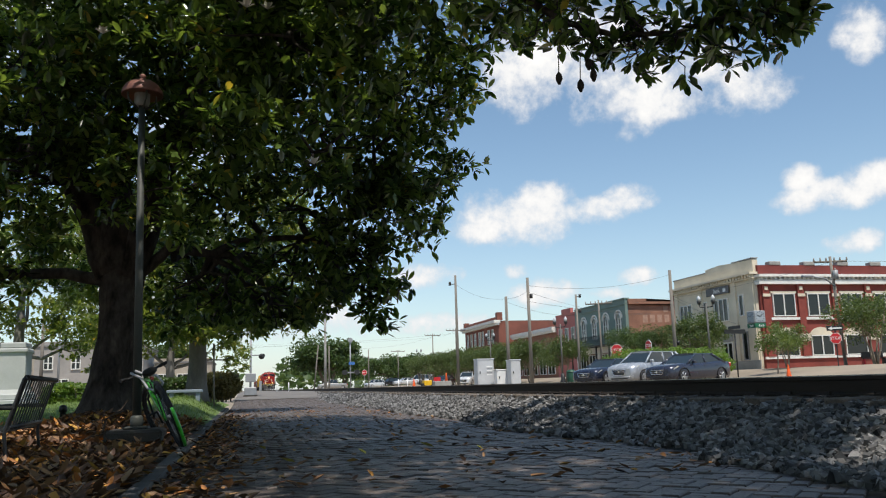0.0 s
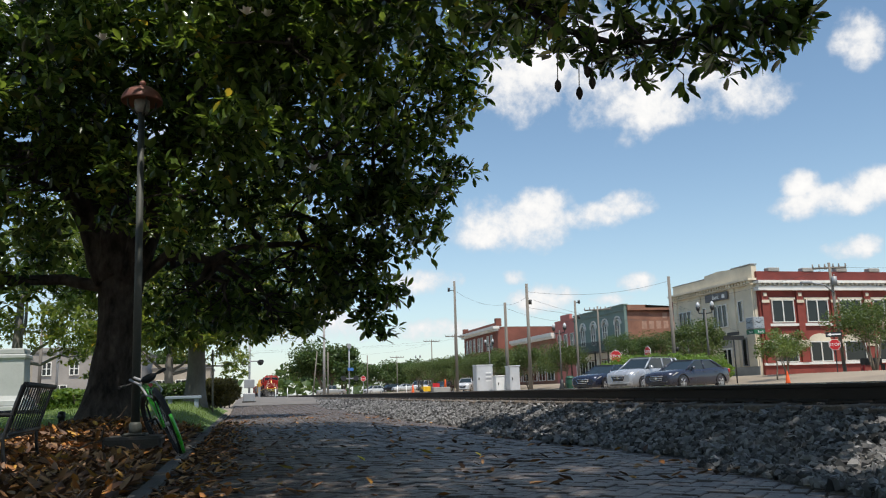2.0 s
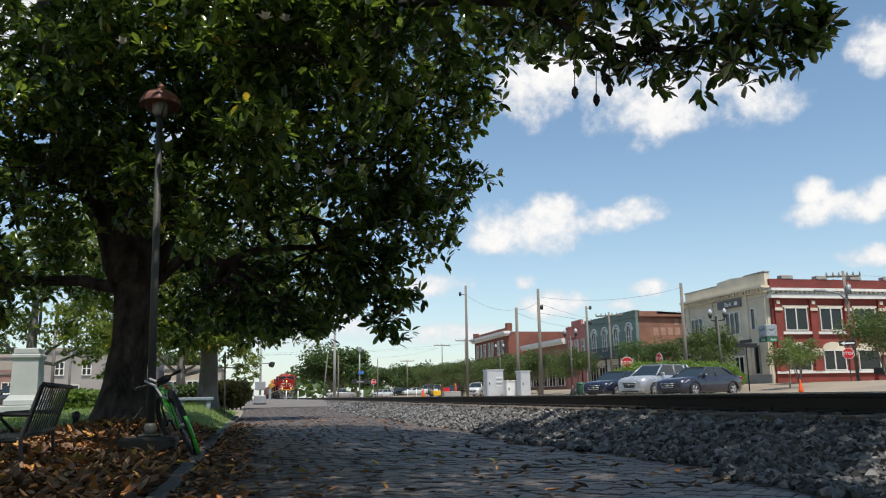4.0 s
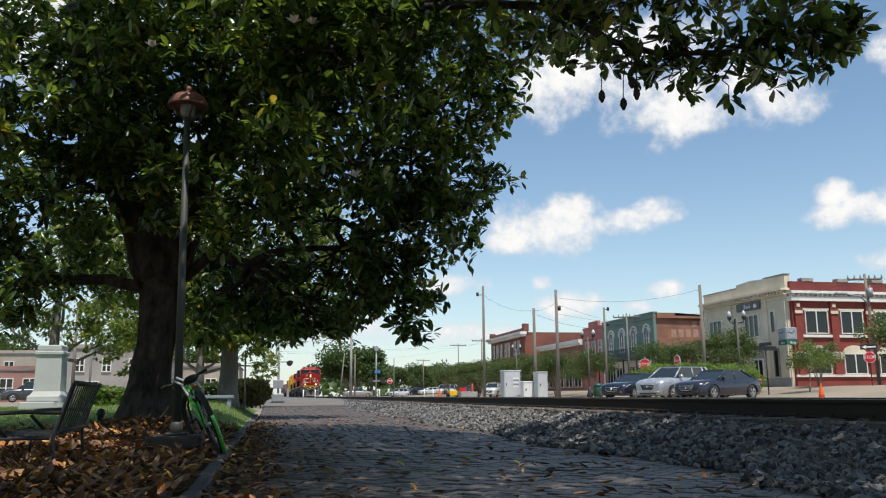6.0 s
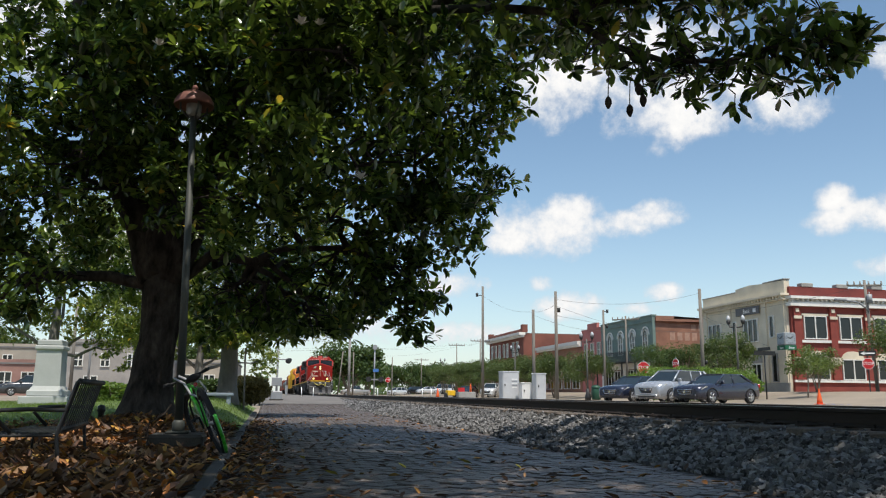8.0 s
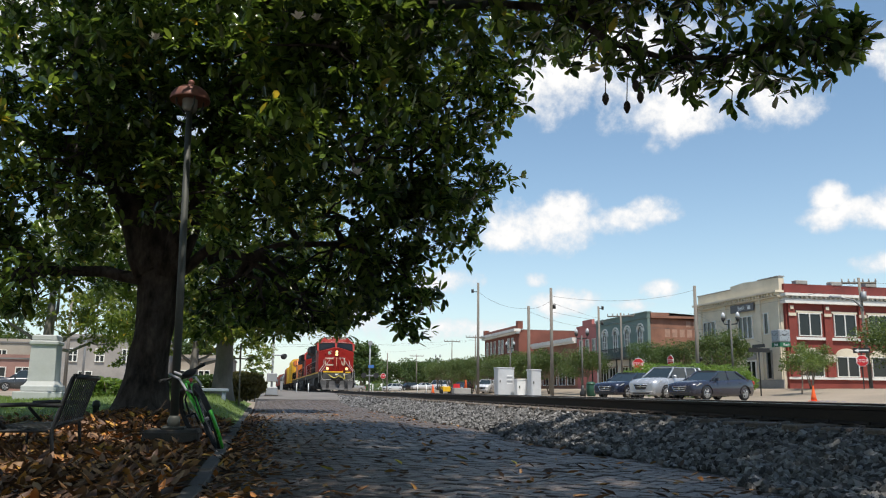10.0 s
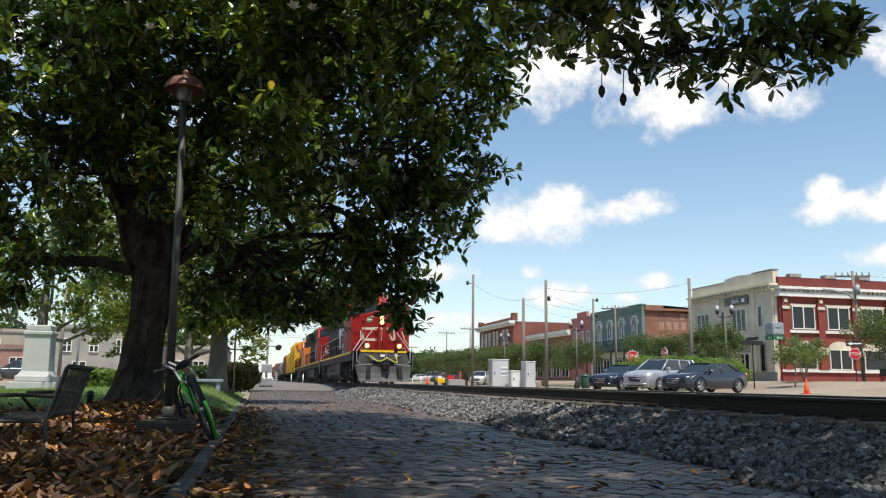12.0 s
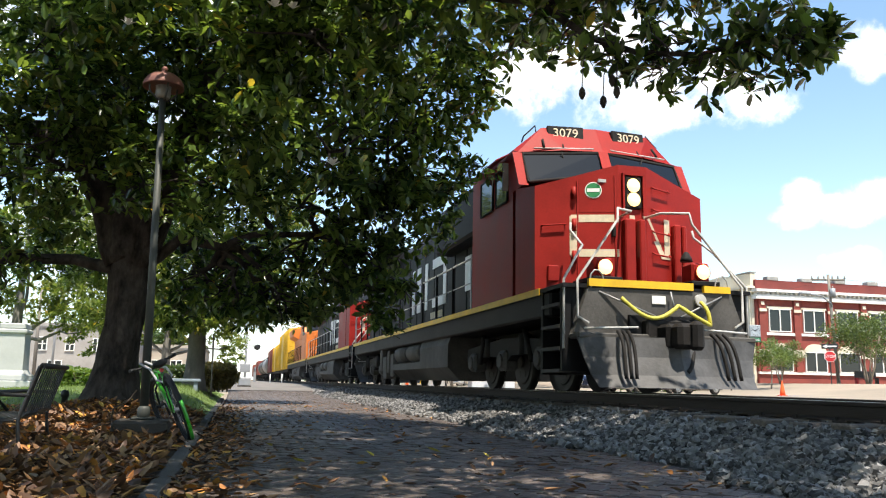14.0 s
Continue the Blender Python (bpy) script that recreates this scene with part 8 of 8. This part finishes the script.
side_building("side_building", "grey brick two-storey building with white sash windows", -18.0, -9.0, 78.0, 12, 4.9, grey_brick, ((2.6, 1.2, 4, 0.8), (0.5, 1.3, 2, 1.2)))
side_building("side_building", "tan rendered shop building across the park", -36.0, -18.6, 94.0, 12, 5.2, tan_wall, ((3.0, 1.2, 5, 1.0), (0.4, 1.9, 5, 1.9)))
side_building("side_building", "pink painted shop across the park", -27.5, -21.5, 84.0, 8, 3.2, mat("dull rose render", (0.30, 0.17, 0.14), 0.9, vary=0.2, scale=0.6, fine=12, bump=0.1), ((0.4, 1.8, 3, 1.2),))
side_building("side_building", "low pale building beyond the crossing", -8.5, -3.2, 82.0, 10, 3.4, tan_wall, ((0.5, 1.6, 3, 1.1),))
make_car("dark grey parked sport utility car across the park", paint("dark grey car paint", (0.06, 0.062, 0.066)), "suv", pose(-19.8, 75.0, ground_z(-19.8, 75), 0, 0, -75))
wire_pole("brown wooden pole in the park street", -13.4, 60, 6.8, 0.16)
wire_pole("pale steel pole in the park street", -11.3, 55, 6.4, 0.10, kind=galvanised)
wire_pole("brown wooden pole before the grey building", -9.6, 62, 5.6, 0.12)

# ---- the far end of the street ----
make_car("silver pickup truck parked beyond the crossing", paint("silver grey car paint", (0.34, 0.33, 0.31)), "pickup", pose(16.1, 157.6, ground_z(16.1, 157.6), 0, 0, -86))
make_car("white parked sport utility car down the street", paint("white car paint", (0.7, 0.7, 0.7)), "suv", pose(26.8, 174.2, ground_z(26.8, 174.2), 0, 0, -60))
make_car("black parked car down the street", paint("black car paint", (0.01, 0.01, 0.012)), "suv", pose(30.5, 175.9, ground_z(30.5, 175.9), 0, 0, -70))
make_car("white parked sedan down the street", paint("white car paint", (0.7, 0.7, 0.7)), "sedan", pose(31.8, 165.9, ground_z(31.8, 165.9), 0, 0, -80))
make_car("white and red van parked down the street", paint("white car paint", (0.7, 0.7, 0.7)), "van", pose(38.8, 182.5, ground_z(38.8, 182.5), 0, 0, -60))
make_car("white parked sport utility car under street trees", paint("white car paint", (0.7, 0.7, 0.7)), "suv", pose(27.0, 99, ground_z(27, 99), 0, 0, -30))
make_car("dark parked car under street trees", paint("black car paint", (0.01, 0.01, 0.012)), "sedan", pose(24.4, 101, ground_z(24.4, 101), 0, 0, -30))
block = thing("concrete_block", "pale concrete block with orange and red markers", "block", pose(14.3, 60, ground_z(14.3, 60)))
part("block_body", Geo().box((-0.65, -0.4, 0), (0.65, 0.4, 0.55), bevel=0.03), stone_grey, block)
part("marker", Geo().box((-0.62, -0.1, 0.55), (-0.12, 0.1, 0.85)), sign_red, block, "red marker")
part("marker", Geo().lathe([(0.12, 0.55), (0.05, 1.0), (0.02, 1.15)], (0.35, 0, 0), 12), cone_orange, block, "orange marker")
loader = thing("small_loader", "small yellow loader parked down the street", "machine", pose(18.4, 84, ground_z(18.4, 84)) @ Matrix.Scale(0.7, 4))
part("body", Geo().box((-0.6, -0.9, 0.35), (0.6, 0.7, 1.1), bevel=0.08), loco_yellow, loader)
part("cage", Geo().tube([(-0.5, -0.5, 1.1), (-0.5, -0.4, 1.9), (0.5, -0.4, 1.9), (0.5, -0.5, 1.1)], 0.05, 6).tube([(-0.5, 0.4, 1.1), (-0.5, 0.3, 1.9), (0.5, 0.3, 1.9), (0.5, 0.4, 1.1)], 0.05, 6), black_iron, loader)
for x in (-0.65, 0.65):
    for y in (-0.55, 0.45):
        part("wheel", Geo().cyl((x - 0.12, y, 0.35), (x + 0.12, y, 0.35), 0.35, seg=16), tyre_rubber, loader)
mast = thing("crossing_signal", "distant level crossing mast with a blue sign", "crossing signal", pose(12.4, 100, ground_z(12.4, 100)))
part("mast", Geo().cyl((0, 0, -0.1), (0, 0, 6.2), 0.09, seg=10), galvanised, mast)
part("blue_sign", Geo().box((-0.2, -0.2, 3.0), (0.5, -0.15, 3.35)), mat("blue sign", (0.05, 0.16, 0.42), 0.5, vary=0.1), mast, "blue sign plate")
part("round_sign", Geo().cyl((0, -0.16, 6.0), (0, -0.2, 6.0), 0.3, seg=20), galvanised, mast)
part("lamp_bar", Geo().box((-1.0, -0.1, 2.0), (1.2, 0.1, 2.15)), galvanised, mast)
for s in (-0.7, 0.8):
    part("lamp_head", Geo().cyl((s, 0.1, 2.1), (s, -0.3, 2.1), 0.32, seg=14), black_iron, mast)

big = broadleaf("shade_tree", "large round green tree beyond the crossing", 41, 10.5, 14.0, 0.3, 12000, 0.42, dark_leaf, 30, 2)
big.matrix_world = pose(24.5, 255, ground_z(24, 255))
big.scale = (1.75, 1.75, 1.65)
for x, y, s, r in ((34, 290, 1.3, 60), (-18, 210, 0.9, 130), (-14, 185, 0.9, 200), (-16, 160, 1.0, 20), (33, 195, 0.75, 80), (40, 205, 0.8, 150), (45, 215, 0.85, 250), (46, 250, 0.9, 310), (54, 225, 0.9, 15), (-28, 150, 1.0, 100), (-42, 140, 1.0, 170), (-20, 240, 1.0, 45)):
    t = copy_thing(big, pose(x, y, ground_z(x, y), 0, 0, r))
    t.scale = (s, s, s)
for x, y, s, r in ((38, 152, 1.4, 30), (31, 146, 1.2, 70), (42, 165, 1.5, 110)):
    t = copy_thing(myrtle, pose(x, y, ground_z(x, y), 0, 0, r))
    t.scale = (s, s, s)
for x in (2.6, 3.6, 9.2, 14.0, 13.2):
    solid("marker_post", Geo().cyl((x, 72, 0.3), (x, 72, 1.2), 0.04, seg=8), sign_white, "short white marker post near the crossing", "post", group="marker posts")
woods_rng = np.random.default_rng(90)
n = 16000
a = woods_rng.uniform(-1.5, 1.6, n)
r = woods_rng.uniform(330, 460, n)
x, y = r * np.sin(a), r * np.cos(a)
top = 9 + 5 * np.sin(a * 23) + 3 * np.sin(a * 61 + 1)
z = woods_rng.uniform(0, 1, n) ** 0.7 * top
keep = np.abs(x - TRACK_X) > 9
x, y, z = x[keep], y[keep], z[keep]
v, f = spread(SPRIG, SPRIG_F, np.column_stack([x, y, z]), random_turns(woods_rng, len(x)), woods_rng.uniform(2.0, 4.5, len(x)))
tagged(new("far_woods", raw("far_woods", v, f, dark_leaf)), "hazy green woods on the horizon", "woods", kind="stuff")

lay_near_bricks()
motions()
